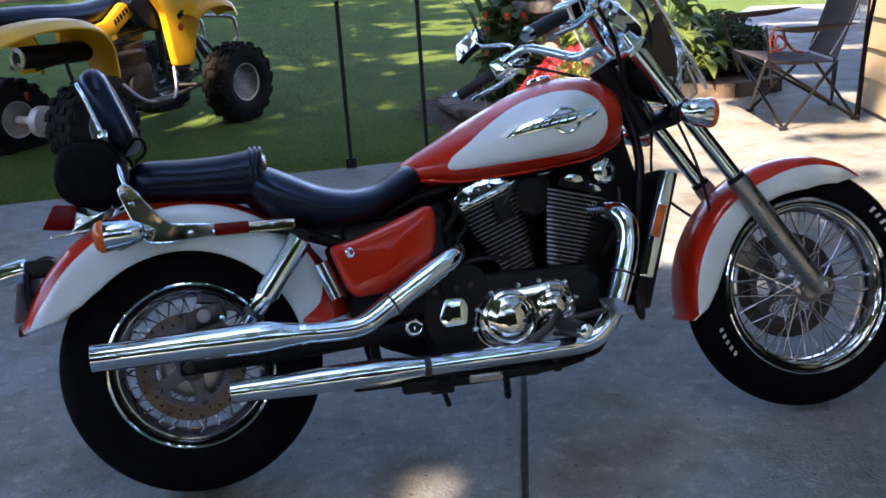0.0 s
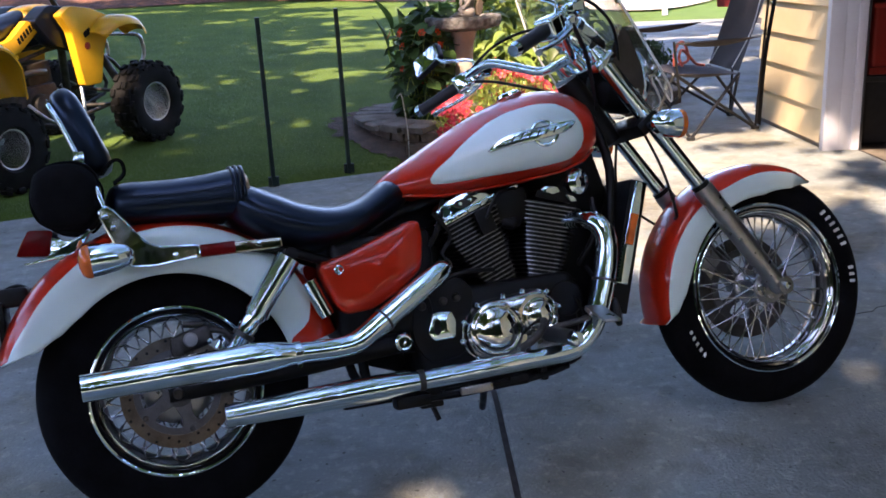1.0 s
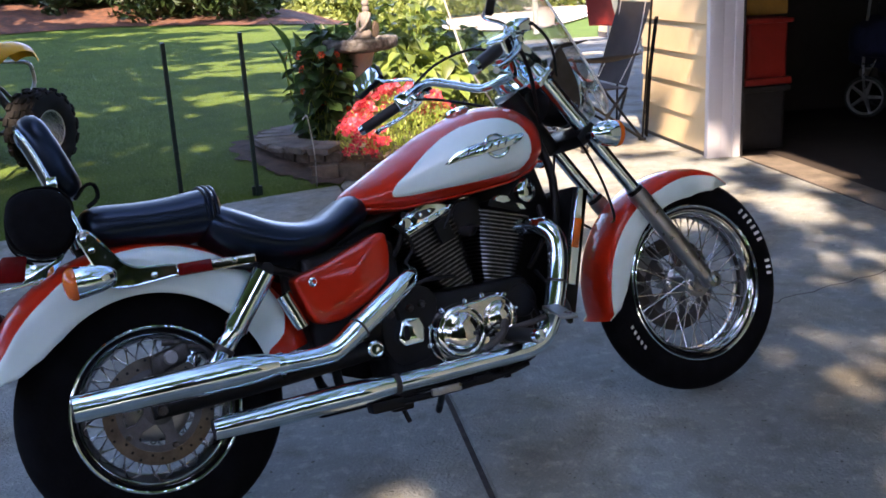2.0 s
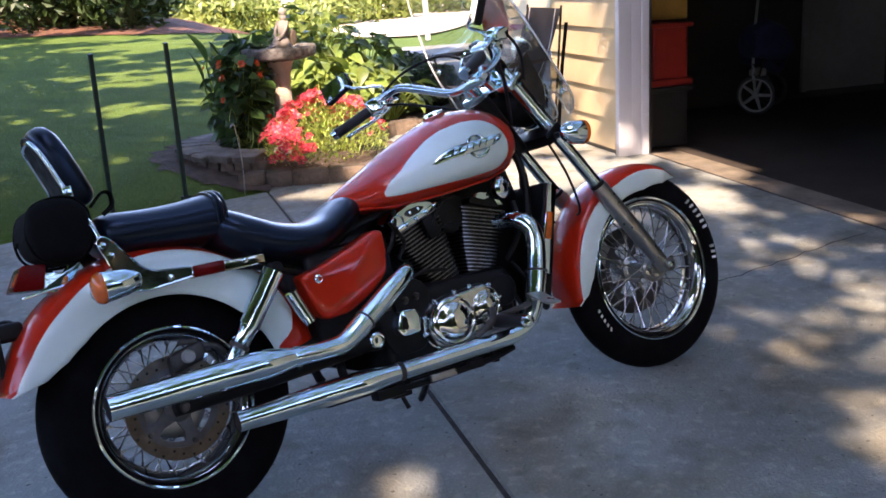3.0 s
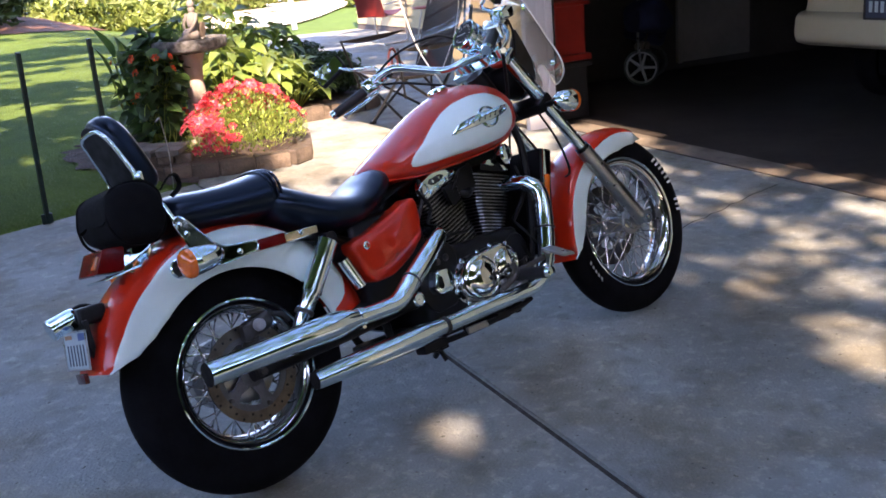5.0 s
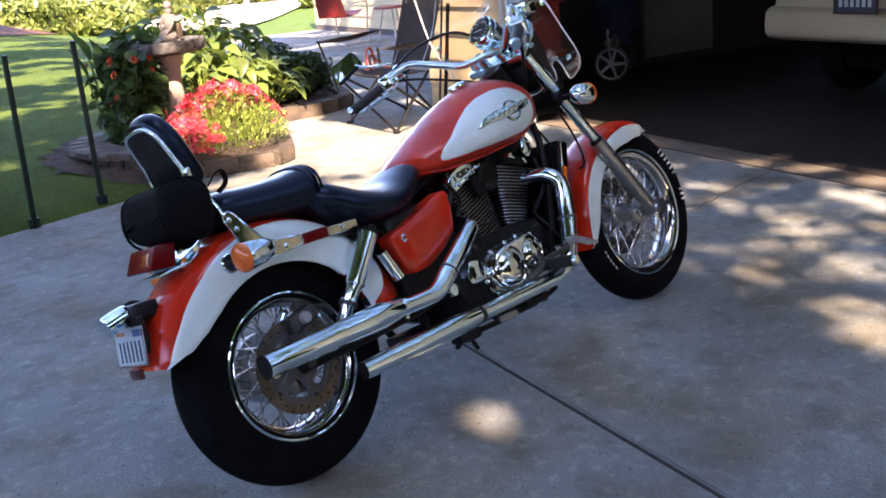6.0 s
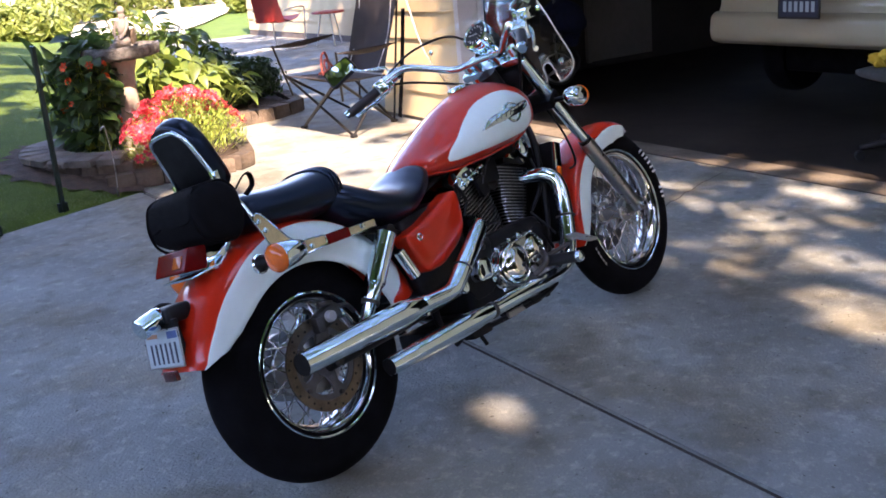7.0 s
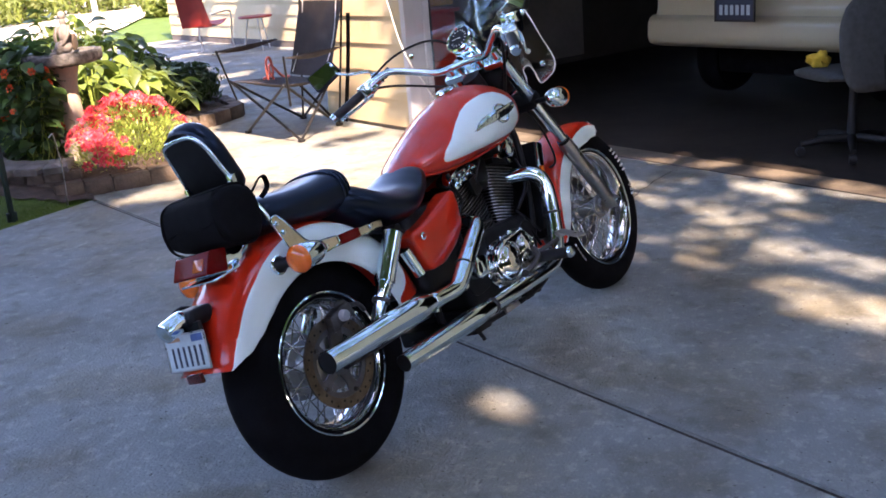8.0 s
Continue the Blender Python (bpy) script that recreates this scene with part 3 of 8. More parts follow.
# ---- far shrubs, mulch and pavement ----
def leaf_cloud(seed, count, radii, size, shell=0.55, flat=0.0):
    """Leaf quads filling an ellipsoid with a ragged outline."""
    rnd = random.Random(seed)
    lobes = [(Vector((rnd.gauss(0, 1), rnd.gauss(0, 1), rnd.gauss(0, 1))).normalized(), rnd.uniform(0.75, 1.18)) for _ in range(14)]
    vs, fs = [], []
    while len(fs) < count:
        d = Vector((rnd.gauss(0, 1), rnd.gauss(0, 1), rnd.gauss(0, 1))).normalized()
        k = max(lobes, key=lambda q: q[0].dot(d))[1]
        r = k * (shell + (1 - shell) * rnd.random())
        p = Vector((d.x * radii[0] * r, d.y * radii[1] * r, radii[2] * (1 + d.z * r)))
        if p.z < 0.02:
            continue
        n = (d + Vector((rnd.gauss(0, 0.5), rnd.gauss(0, 0.5), rnd.gauss(0, 0.5) + flat))).normalized()
        u, v = basis(n)
        a = rnd.uniform(0, 6.28)
        e, f = u * math.cos(a) + v * math.sin(a), v * math.cos(a) - u * math.sin(a)
        s = size * rnd.uniform(0.6, 1.3)
        i = len(vs)
        vs += [tuple(p - e * s), tuple(p - f * s * 0.5 + n * s * 0.15), tuple(p + e * s - n * s * 0.2), tuple(p + f * s * 0.5 + n * s * 0.15)]
        fs.append((i, i + 1, i + 2, i + 3))
    return vs, fs


def shrub(m, seed, radii, count, size, material, label, group):
    s = thing("shrub", m, label, "shrub", group)
    b = bmesh.new()
    rnd = random.Random(seed)
    for q in range(5):
        a = q * 1.25
        tube([(0, 0, -0.1), (0.25 * radii[0] * math.cos(a), 0.25 * radii[1] * math.sin(a), radii[2] * 0.6), (0.6 * radii[0] * math.cos(a), 0.6 * radii[1] * math.sin(a), radii[2] * 1.2)], [0.04, 0.03, 0.01], 6, 2, bm=b)
    part("branch", b, BARK, s)
    vs, fs = leaf_cloud(seed, count, radii, size)
    raw("foliage", vs, fs, material, s, smooth=False)
    return s


mulch_bed = []
xs = np.linspace(-9, 8.8, 61)
for j in range(8):
    for x in xs:
        y = float(np.interp(x, [-9, 0.3, 2.0, 3.7, 5.0, 5.9, 7.4, 8.8], [17.6, 18.0, 18.3, 17.3, 15.9, 16.4, 19.0, 21.0])) + 0.12 * noise.noise(Vector((x * 2.2, 0.4, 0.2))) + j * 0.7
        bank = (0.46 if x < 2.2 else 0.46 - 0.16 * min(2.0, x - 2.2)) * smoothstep(j * 0.7 / 2.8)
        mulch_bed.append((x, y, ground_z(x, y) + 0.02 + bank + (0.05 * noise.noise(Vector((x * 2.5, y * 2.5, 0))) + 0.03 if j else 0.0)))
raw_mulch = raw("mulch_bed", mulch_bed, [(j * 61 + i, j * 61 + i + 1, (j + 1) * 61 + i + 1, (j + 1) * 61 + i) for j in range(7) for i in range(60)], MULCH)
tagged(raw_mulch, "reddish-brown bark mulch under the far shrubs", "mulch", kind="structure")
for i, (x, y) in enumerate(((-8.4, 20.6), (-6.6, 20.9), (-4.8, 20.7), (-3.1, 21.0), (-1.3, 20.9), (0.4, 20.8), (2.1, 20.2), (3.6, 18.9), (4.9, 17.7), (4.4, 19.6))):
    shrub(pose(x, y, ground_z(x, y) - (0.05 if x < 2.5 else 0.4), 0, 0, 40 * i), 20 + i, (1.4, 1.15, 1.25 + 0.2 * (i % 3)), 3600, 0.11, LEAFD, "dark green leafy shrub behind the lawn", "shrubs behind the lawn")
for i, x in enumerate((-9.0, -6.4, -3.9, -1.5, 0.9, 3.2, 5.2)):
    y = 22.2 + 0.3 * math.sin(i * 1.7)
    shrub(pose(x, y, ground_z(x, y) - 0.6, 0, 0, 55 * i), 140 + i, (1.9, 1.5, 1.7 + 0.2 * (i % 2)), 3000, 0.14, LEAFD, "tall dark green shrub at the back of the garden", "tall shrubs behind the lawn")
for i, (x, y, r) in enumerate(((1.4, -10.6, 2.7), (-4.8, -11.0, 2.8), (6.6, -10.2, 2.7), (11.0, -8.6, 2.5), (-9.6, -9.2, 2.8), (-1.8, -11.6, 2.9), (4.2, -11.4, 2.8), (-12.5, -5.5, 2.9), (-13.0, -0.5, 2.8))):
    tr = thing("street_tree", pose(x, y, -0.03), "broad leafy tree across the drive", "tree", "trees across the drive")
    part("trunk", tube([(0, 0, -0.1), (0.1, 0, 1.6), (0, 0.1, 3.4), (0.1, 0.1, 5.2)], [0.22, 0.17, 0.12, 0.05], 10, 3), BARK, tr)
    vs, fs = leaf_cloud(300 + i, 6500, (r, r * 0.9, r * 0.98), 0.25, 0.3)
    raw("crown", [(a, b, c + 0.25) for a, b, c in vs], fs, LEAFD, tr, smooth=False)
near_edge = smooth_path([(-5, 30, 0), (4, 26.5, 0), (8.6, 25.6, 0), (10.1, 23.5, 0), (10.5, 19.0, 0), (11.3, 17.5, 0), (13.2, 18.8, 0), (18, 23.5, 0), (34, 38, 0), (70, 70, 0)], 4)
far_edge = [Vector((-30 + 150 * i / (len(near_edge) - 1), 95, 0)) for i in range(len(near_edge))]
pts = []
for k in range(13):
    t = (k / 12) ** 2
    for a, b in zip(near_edge, far_edge):
        p = a * (1 - t) + b * t
        pts.append((p.x, p.y, ground_z(p.x, p.y) + 0.05))
n = len(near_edge)
tagged(raw("road", pts, [(k * n + i, k * n + i + 1, (k + 1) * n + i + 1, (k + 1) * n + i) for k in range(12) for i in range(n - 1)], PALEROAD), "pale sunlit pavement beyond the garden", "road", kind="structure")
for i, (x, y, s) in enumerate(((7.6, 21.2, 0.72), (8.9, 23.0, 1.0), (9.6, 20.6, 0.55), (7.0, 23.4, 1.1), (13.2, 26.0, 0.8), (16.0, 27.5, 1.0), (19.5, 29.0, 1.0), (11.6, 27.2, 0.4), (17.2, 21.8, 0.5), (23.0, 31.0, 1.2))):
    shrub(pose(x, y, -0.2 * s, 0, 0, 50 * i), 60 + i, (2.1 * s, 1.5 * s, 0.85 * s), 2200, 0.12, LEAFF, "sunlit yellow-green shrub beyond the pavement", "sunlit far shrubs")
tagged(part("white_post", tube([(10.6, 15.9, 0), (10.55, 15.9, 1.6), (10.6, 15.9, 3.2)], 0.06, 12), WHITET), "white painted post beyond the garden", "post")
for i in range(22):
    a = radians(95 + i * 12.5)
    x, y = 34 * math.cos(a), 34 * math.sin(a) + 4
    shrub(pose(x, y, -0.05, 0, 0, 70 * i), 90 + i, (5.2, 5.0, 4.4), 900, 0.8, LEAFD, "distant dark tree line round the garden", "distant tree line")


# ---- motorcycle (local frame: x forward, y to its left, z up; leaning on its stand) ----
BIKE = thing("motorcycle", pose(0, -0.033, 0.003, -17, 0, 0), "red and white cruiser motorcycle leaning on its side stand", "motorcycle")


def bpart(name, bm, material, label="", parent=None, sharp=38.0):
    return part(name, bm, material, parent or BIKE, label, sharp)


def tyre_profile(R, w, rim):
    pts, r = [], w / 2
    hgt = R - rim
    for k in range(17):
        a = math.pi * k / 16
        y = -math.cos(a)
        z = math.sin(a)
        pts.append((rim + 0.004 + (hgt - 0.004) * (abs(z) ** 0.75), y * r * (0.78 + 0.22 * min(1, abs(z) * 2.2))))
    return pts


SPOKE = mat("spoke_steel", (0.50, 0.50, 0.50), 0.22, 1.0, 0.2, 40.0)
CARRIER = mat("cast_carrier", (0.12, 0.122, 0.128), 0.45, 0.8, 0.25, 30.0)


# Base lowered to paint in the dark surroundings that the rim mirrors.
RIMCH = mat("darkened_rim_chrome", (0.52, 0.52, 0.52), 0.10, 1.0, 0.3, 20.0, rvary=0.08)


def ring_of(n, first=0.0):
    return [2 * math.pi * (k + first) / n for k in range(n)]


def build_wheel(name, cx, cz, R, w, rim, spokes, hub_r, disc_r, disc_in, disc_y, label, disc_mat=None):
    c = (cx, 0, cz)
    yaxis = (0, 1, 0)
    rw = w * 0.36
    prof = [(rim - 0.012, -rw * 0.55), (rim + 0.004, -rw * 0.72), (rim + 0.016, -rw), (rim + 0.019, -rw - 0.003), (rim + 0.017, -rw - 0.006), (rim + 0.010, -rw - 0.005), (rim - 0.002, -rw * 0.9),
            (rim - 0.016, -rw * 0.6), (rim - 0.021, 0.0), (rim - 0.016, rw * 0.6), (rim - 0.002, rw * 0.9), (rim + 0.010, rw + 0.005), (rim + 0.017, rw + 0.006), (rim + 0.019, rw + 0.003), (rim + 0.016, rw), (rim + 0.004, rw * 0.72), (rim - 0.012, rw * 0.55)]
    wheel = bpart(name, lathe(prof, c, yaxis, 72, closed=True), RIMCH, label)
    for q in (-1, 1):
        bpart("rim_lip", tube([(cx + (rim + 0.016) * math.cos(k * math.pi / 36), q * (rw + 0.004), cz + (rim + 0.016) * math.sin(k * math.pi / 36)) for k in range(73)], 0.0048, 8), CHROME, "bright rim lip", wheel)
        bpart("rim_step", tube([(cx + (rim - 0.004) * math.cos(k * math.pi / 36), q * rw * 0.86, cz + (rim - 0.004) * math.sin(k * math.pi / 36)) for k in range(73)], 0.0032, 6), CHROME, "bright inner step of the rim", wheel)
    bpart("tyre", lathe(tyre_profile(R, w, rim), c, yaxis, 72, closed=True), RUBBER, "black rubber tyre", wheel)
    hub = lathe([(hub_r * 0.3, -0.066), (hub_r * 0.8, -0.062), (hub_r, -0.054), (hub_r, -0.044), (hub_r * 0.74, -0.034), (hub_r * 0.66, 0.0), (hub_r * 0.74, 0.034), (hub_r, 0.044), (hub_r, 0.054), (hub_r * 0.8, 0.066), (hub_r * 0.3, 0.07)], c, yaxis, 40)
    bpart("hub", hub, DULL, "polished hub", wheel)
    # spokes share four meshes and are laid out by turning
    for side in (-1, 1):
        for lean in (-1, 1):
            me = None
            for k in range(spokes // 4):
                turn = 2 * math.pi * (k + (0.25 if lean > 0 else 0) + (0.5 if side > 0 else 0)) / (spokes // 4)
                if me is None:
                    a = radians(30) * lean
                    p0 = Vector((0, side * 0.050, hub_r * 0.95))
                    p1 = Vector(((rim - 0.012) * math.sin(a), side * 0.012, (rim - 0.012) * math.cos(a)))
                    b = tube([p0, p1], 0.0021, 6)
                    tube([p1 - (p1 - p0).normalized() * 0.02, p1], 0.0036, 6, bm=b)
                    ob = part("spoke", b, SPOKE, wheel)
                    me = ob.data
                else:
                    ob = new("spoke", me)
                    ob.parent = wheel
                ob.matrix_local = Matrix.Translation(c) @ Matrix.Rotation(turn, 4, "Y")
    s = -1 if disc_y < 0 else 1
    ri = disc_r * disc_in
    bpart("brake_disc", lathe([(ri, disc_y - 0.003), (disc_r, disc_y - 0.003), (disc_r, disc_y + 0.003), (ri, disc_y + 0.003)], c, yaxis, 56, closed=True), disc_mat or STEEL, "steel brake disc", wheel)
    # the carrier: a pale ring, five arms and a boss, open between the arms
    e = disc_y - s * 0.004
    rb = ri * 0.36
    boss = lathe([(0.012, e - s * 0.006), (rb, e - s * 0.006), (rb, e + s * 0.006), (rb * 0.6, e + s * 0.012), (0.012, e + s * 0.013)], c, yaxis, 28, closed=True)
    carrier = bpart("carrier", join(lathe([(ri * 0.84, e - 0.004), (ri * 1.02, e - 0.004), (ri * 1.02, e + 0.004), (ri * 0.84, e + 0.004)], c, yaxis, 56, closed=True), boss), CARRIER, "pale grey disc carrier", wheel)
    for a in ring_of(5, 0.3):
        arm = prism([(-ri * 0.20, rb * 0.8), (ri * 0.20, rb * 0.8), (ri * 0.13, ri * 0.62), (ri * 0.24, ri * 0.90), (-ri * 0.24, ri * 0.90), (-ri * 0.13, ri * 0.62)], e - 0.0035, e + 0.0035, "xz", 0.0015, 1)
        bmesh.ops.transform(arm, matrix=Matrix.Translation(c) @ Matrix.Rotation(a, 4, "Y"), verts=arm.verts)
        bpart("carrier_arm", arm, CARRIER, "", carrier)
        bpart("carrier_bolt", lathe([(0.0, 0.010), (0.006, 0.009), (0.0075, 0.0)], (cx + ri * 0.93 * math.sin(a), e + s * 0.004, cz + ri * 0.93 * math.cos(a)), (0, s, 0), 10), DARKMET, "", wheel)
    for k, a in enumerate(ring_of(30)):
        r = ri + (disc_r - ri) * (0.25, 0.5, 0.76)[k % 3]
        p = Vector(c) + Vector((r * math.cos(a), disc_y + s * 0.0032, r * math.sin(a)))
        bpart("disc_hole", lathe([(0.0036, -0.0006), (0.0036, 0.0006)], p, yaxis, 8), BLACK, "", wheel)
    return wheel


FX, FZ = 1.643, 0.338
build_wheel("rear_wheel", 0.0, 0.319, 0.319, 0.165, 0.182, 56, 0.078, 0.130, 0.77, -0.085, "chrome wire-spoked rear wheel")
bpart("final_drive", lathe([(0.02, 0.175), (0.05, 0.172), (0.088, 0.15), (0.098, 0.12), (0.098, 0.085), (0.085, 0.072), (0.02, 0.072)], (0.0, 0, 0.322), (0, 1, 0), 36), DULL, "alloy shaft-drive housing on the far side")
front = build_wheel("front_wheel", FX, FZ, 0.334, 0.125, 0.222, 56, 0.046, 0.15, 0.74, 0.066, "chrome wire-spoked front wheel", DARKMET)


def sidewall_bars(cx, cz, r, y, words, parent):
    """Raised white marks on the tyre's side, as plain bars."""
    for start, n, step, hh in words:
        for k in range(n):
            a = radians(start - k * step)
            q = Matrix.Translation((cx, 0, cz)) @ Matrix.Rotation(radians(90) - a, 4, "Y")
            b = box((0, 0, 0), (0.0088, 0.002, hh * 1.05), 0.0008, 1)
            bmesh.ops.transform(b, matrix=q @ Matrix.Translation((0, y, r)) @ Matrix.Rotation(radians(28), 4, "X"), verts=b.verts)
            bpart("raised_mark", b, LETTER, "", parent)


sidewall_bars(FX, FZ, 0.282, -0.0582, ((42, 6, 4.6, 0.017), (4, 3, 4.0, 0.014), (-158 + 12, 5, 3.8, 0.015)), front)


def tank_profile(x):
    """Half width, bottom, top and widest height of the tank at x."""
    w = float(np.interp(x, [0.545, 0.57, 0.61, 0.67, 0.74, 0.82, 0.92, 1.02, 1.08, 1.12, 1.145, 1.155], [0.030, 0.072, 0.105, 0.136, 0.160, 0.180, 0.196, 0.200, 0.188, 0.155, 0.095, 0.02]))
    lo = float(np.interp(x, [0.545, 0.58, 0.70, 0.86, 1.02, 1.09, 1.13, 1.155], [0.722, 0.708, 0.694, 0.703, 0.720, 0.742, 0.77, 0.83]))
    hi = float(np.interp(x, [0.545, 0.57, 0.637, 0.707, 0.77, 0.828, 0.89, 0.949, 1.0, 1.05, 1.09, 1.12, 1.145, 1.155], [0.750, 0.772, 0.808, 0.846, 0.878, 0.907, 0.932, 0.950, 0.958, 0.959, 0.950, 0.932, 0.898, 0.855]))
    return w, lo, hi, lo + (hi - lo) * 0.40


def tank_side(x, z):
    """How far out the tank's flank stands at height z."""
    w, lo, hi, mid = tank_profile(x)
    t = (z - mid) / (hi - mid) if z > mid else (z - mid) / (lo - mid)
    t = min(1.0, max(0.0, t))
    return w * (1 - t ** (2.1 if z > mid else 3.2)) ** (0.62 if z > mid else 0.45)


def build_tank():
    loops = []
    for x in [0.545, 0.552, 0.565, 0.585, 0.61, 0.64, 0.67, 0.70, 0.73, 0.76, 0.79, 0.82, 0.85, 0.88, 0.91, 0.94, 0.97, 1.0, 1.03, 1.06, 1.085, 1.105, 1.12, 1.135, 1.147, 1.155]:
        w, lo, hi, mid = tank_profile(x)
        ring = []
        for k in range(17):
            z = mid + (hi - mid) * math.sin(math.pi / 2 * (1 - k / 16) )
            ring.append((x, -tank_side(x, z) if k else 0.0, z))
        for k in range(1, 9):
            z = mid + (lo - mid) * math.sin(math.pi / 2 * k / 8)
            ring.append((x, -tank_side(x, z) if k < 8 else 0.0, z))
        other = [(p[0], -p[1], p[2]) for p in reversed(ring[1:-1])]
        loops.append(ring + other)
    bm = rings(bmesh.new(), loops)
    bmesh.ops.recalc_face_normals(bm, faces=bm.faces)
    tank = bpart("fuel_tank", bm, RED, "glossy red-orange teardrop fuel tank", sharp=60)
    seam = []
    for x in np.linspace(0.56, 1.13, 30):
        w, lo, hi, mid = tank_profile(float(x))
        seam.append((float(x), -tank_side(float(x), lo + 0.012) - 0.001, lo + 0.008))
    for s in (1, -1):
        bpart("seam", tube([(p[0], p[1] * s, p[2]) for p in seam], 0.004, 8), RED, "", tank)
    outline = [(0.662, 0.744), (0.678, 0.764), (0.715, 0.790), (0.765, 0.828), (0.815, 0.860), (0.868, 0.886), (0.92, 0.900), (0.97, 0.906), (1.01, 0.902), (1.042, 0.882), (1.062, 0.852), (1.068, 0.820), (1.062, 0.786), (1.042, 0.762), (1.01, 0.750), (0.93, 0.741), (0.825, 0.734), (0.72, 0.729), (0.678, 0.729), (0.664, 0.734)]
    ring = [p.to_tuple() for p in smooth_path([(a, 0, b) for a, b in outline] + [(outline[0][0], 0, outline[0][1])], 4)][:-1]
    cx, cz = 0.90, 0.82
    for s in (-1, 1):
        b = bmesh.new()
        rows = []
        for t in (0.02, 0.2, 0.4, 0.6, 0.75, 0.88, 0.96, 1.0):
            row = []
            for x, _, z in ring:
                px, pz = cx + (x - cx) * t, cz + (z - cz) * t
                row.append((px, s * (tank_side(px, pz) + (0.0022 if t < 1 else -0.001)), pz))
            rows.append(row)
        rings(b, rows, True, True)
        bmesh.ops.recalc_face_normals(b, faces=b.faces)
        bpart("tank_panel", b, WHITE, "white teardrop panel on the tank side", tank, 60)
        rim = [(x, s * (tank_side(x, z) + 0.0012), z) for x, _, z in ring]
        # chrome winged badge, drawn as plain shapes
        def on(x, z, off=0.006):
            return (x, s * (tank_side(x, z) + off), z)
        badge = tube([on(0.813, 0.794), on(0.85, 0.810), on(0.90, 0.819), on(0.96, 0.826), on(1.01, 0.834), on(1.045, 0.847)], [0.003, 0.013, 0.017, 0.016, 0.014, 0.003], 10, 3)
        for v in badge.verts:
            f = abs(v.co.y) - tank_side(v.co.x, v.co.z) - 0.006
            v.co.y = s * (tank_side(v.co.x, v.co.z) + 0.006 + 0.35 * f)
        em = bpart("badge", badge, CHROME, "chrome winged badge", tank)
        bpart("badge_ring", tube([on(0.958 + 0.033 * math.cos(q / 24 * 6.283), 0.823 + 0.030 * math.sin(q / 24 * 6.283), 0.003) for q in range(25)], 0.0052, 8), CHROME, "", em)
        bpart("badge_wing", tube([on(1.0, 0.822), on(1.025, 0.834), on(1.045, 0.846)], [0.003, 0.008, 0.002], 8, 3), CHROME, "", em)
        bpart("badge_wing", tube([on(0.808, 0.794), on(0.84, 0.804), on(0.90, 0.812)], [0.001, 0.004, 0.003], 8, 3), BLACK, "", em)
        for q in range(6):
            x = 0.868 + 0.022 * q
            bpart("badge_mark", tube([on(x, 0.809 + 0.0025 * q, 0.0105), on(x + 0.010, 0.824 + 0.0025 * q, 0.0105)], 0.0022, 6), BLACK, "", em)
    cap = lathe([(0.0, 0.0), (0.034, 0.0), (0.036, 0.006), (0.033, 0.013), (0.022, 0.017), (0.0, 0.018)], (0.955, 0.0, 0.948), (-0.22, 0, 1), 32)
    bpart("filler_cap", cap, CHROME, "chrome filler cap", tank)


build_tank()


def fender(name, cx, cz, a0, a1, n, section, label, split, mats):
    """A mudguard swept about the axle; section(t) lists (half width, radius) from the crown out; split(t) is how far from the crown the second colour begins."""
    loops, k, m = [], 6, 14
    for i in range(n + 1):
        t = i / n
        a = radians(a0 + (a1 - a0) * t)
        run = np.array(section(t))
        at = np.concatenate([[0], np.cumsum(np.hypot(*np.diff(run, axis=0).T))])
        d = min(split(t), at[-1] * 0.98)
        marks = np.concatenate([np.linspace(0, d, k + 1), np.linspace(d, at[-1], m - k)[1:]])
        half = list(zip(np.interp(marks, at, run[:, 0]), np.interp(marks, at, run[:, 1])))
        pts = [(-y, r) for y, r in reversed(half)] + [(y, r) for y, r in half[1:]]
        inner = [(y * 0.96, r - 0.004) for y, r in reversed(pts)]
        loops.append([(cx + r * math.cos(a), y, cz + r * math.sin(a)) for y, r in pts + inner])

    def colour(i, j):
        q = j if j < 2 * m - 2 else 4 * m - 3 - j
        return 0 if abs(q + 0.5 - (m - 1)) < k else 1
    bm = rings(bmesh.new(), loops, True, True, colour)
    bmesh.ops.recalc_face_normals(bm, faces=bm.faces)
    return bpart(name, bm, mats, label, sharp=60)


def rear_section(t):
    low = float(np.interp(t, [0, 0.05, 0.12, 0.2, 0.85, 1.0], [0.385, 0.32, 0.290, 0.279, 0.279, 0.279]))
    w = float(np.interp(t, [0, 0.3, 1.0], [0.112, 0.122, 0.122]))
    pts = [(0.0, 0.406), (w * 0.2, 0.4055), (w * 0.35, 0.404), (w * 0.5, 0.4015), (w * 0.65, 0.397), (w * 0.8, 0.389), (w * 0.88, 0.382), (w * 0.94, 0.373), (w * 0.975, 0.363), (w * 0.99, 0.354)]
    pts = [(y, max(r, low + 0.002 * (8 - k))) for k, (y, r) in enumerate(pts)]
    bottom = min(pts[-1][1] - 0.001, low)
    return pts + [(w * 1.0, pts[-1][1] * 0.6 + bottom * 0.4), (w * 0.995, bottom)]


def rear_split(t):
    return float(np.interp(t, [0, 0.1, 0.25, 0.35, 0.45, 0.58, 0.70, 0.82, 0.90, 0.95, 1.0], [0.112, 0.127, 0.130, 0.122, 0.112, 0.100, 0.097, 0.104, 0.125, 0.16, 0.3]))


fender("rear_mudguard", 0.0, 0.322, 162, 12, 90, rear_section, "deep red and white rear mudguard", rear_split, [RED, WHITE])


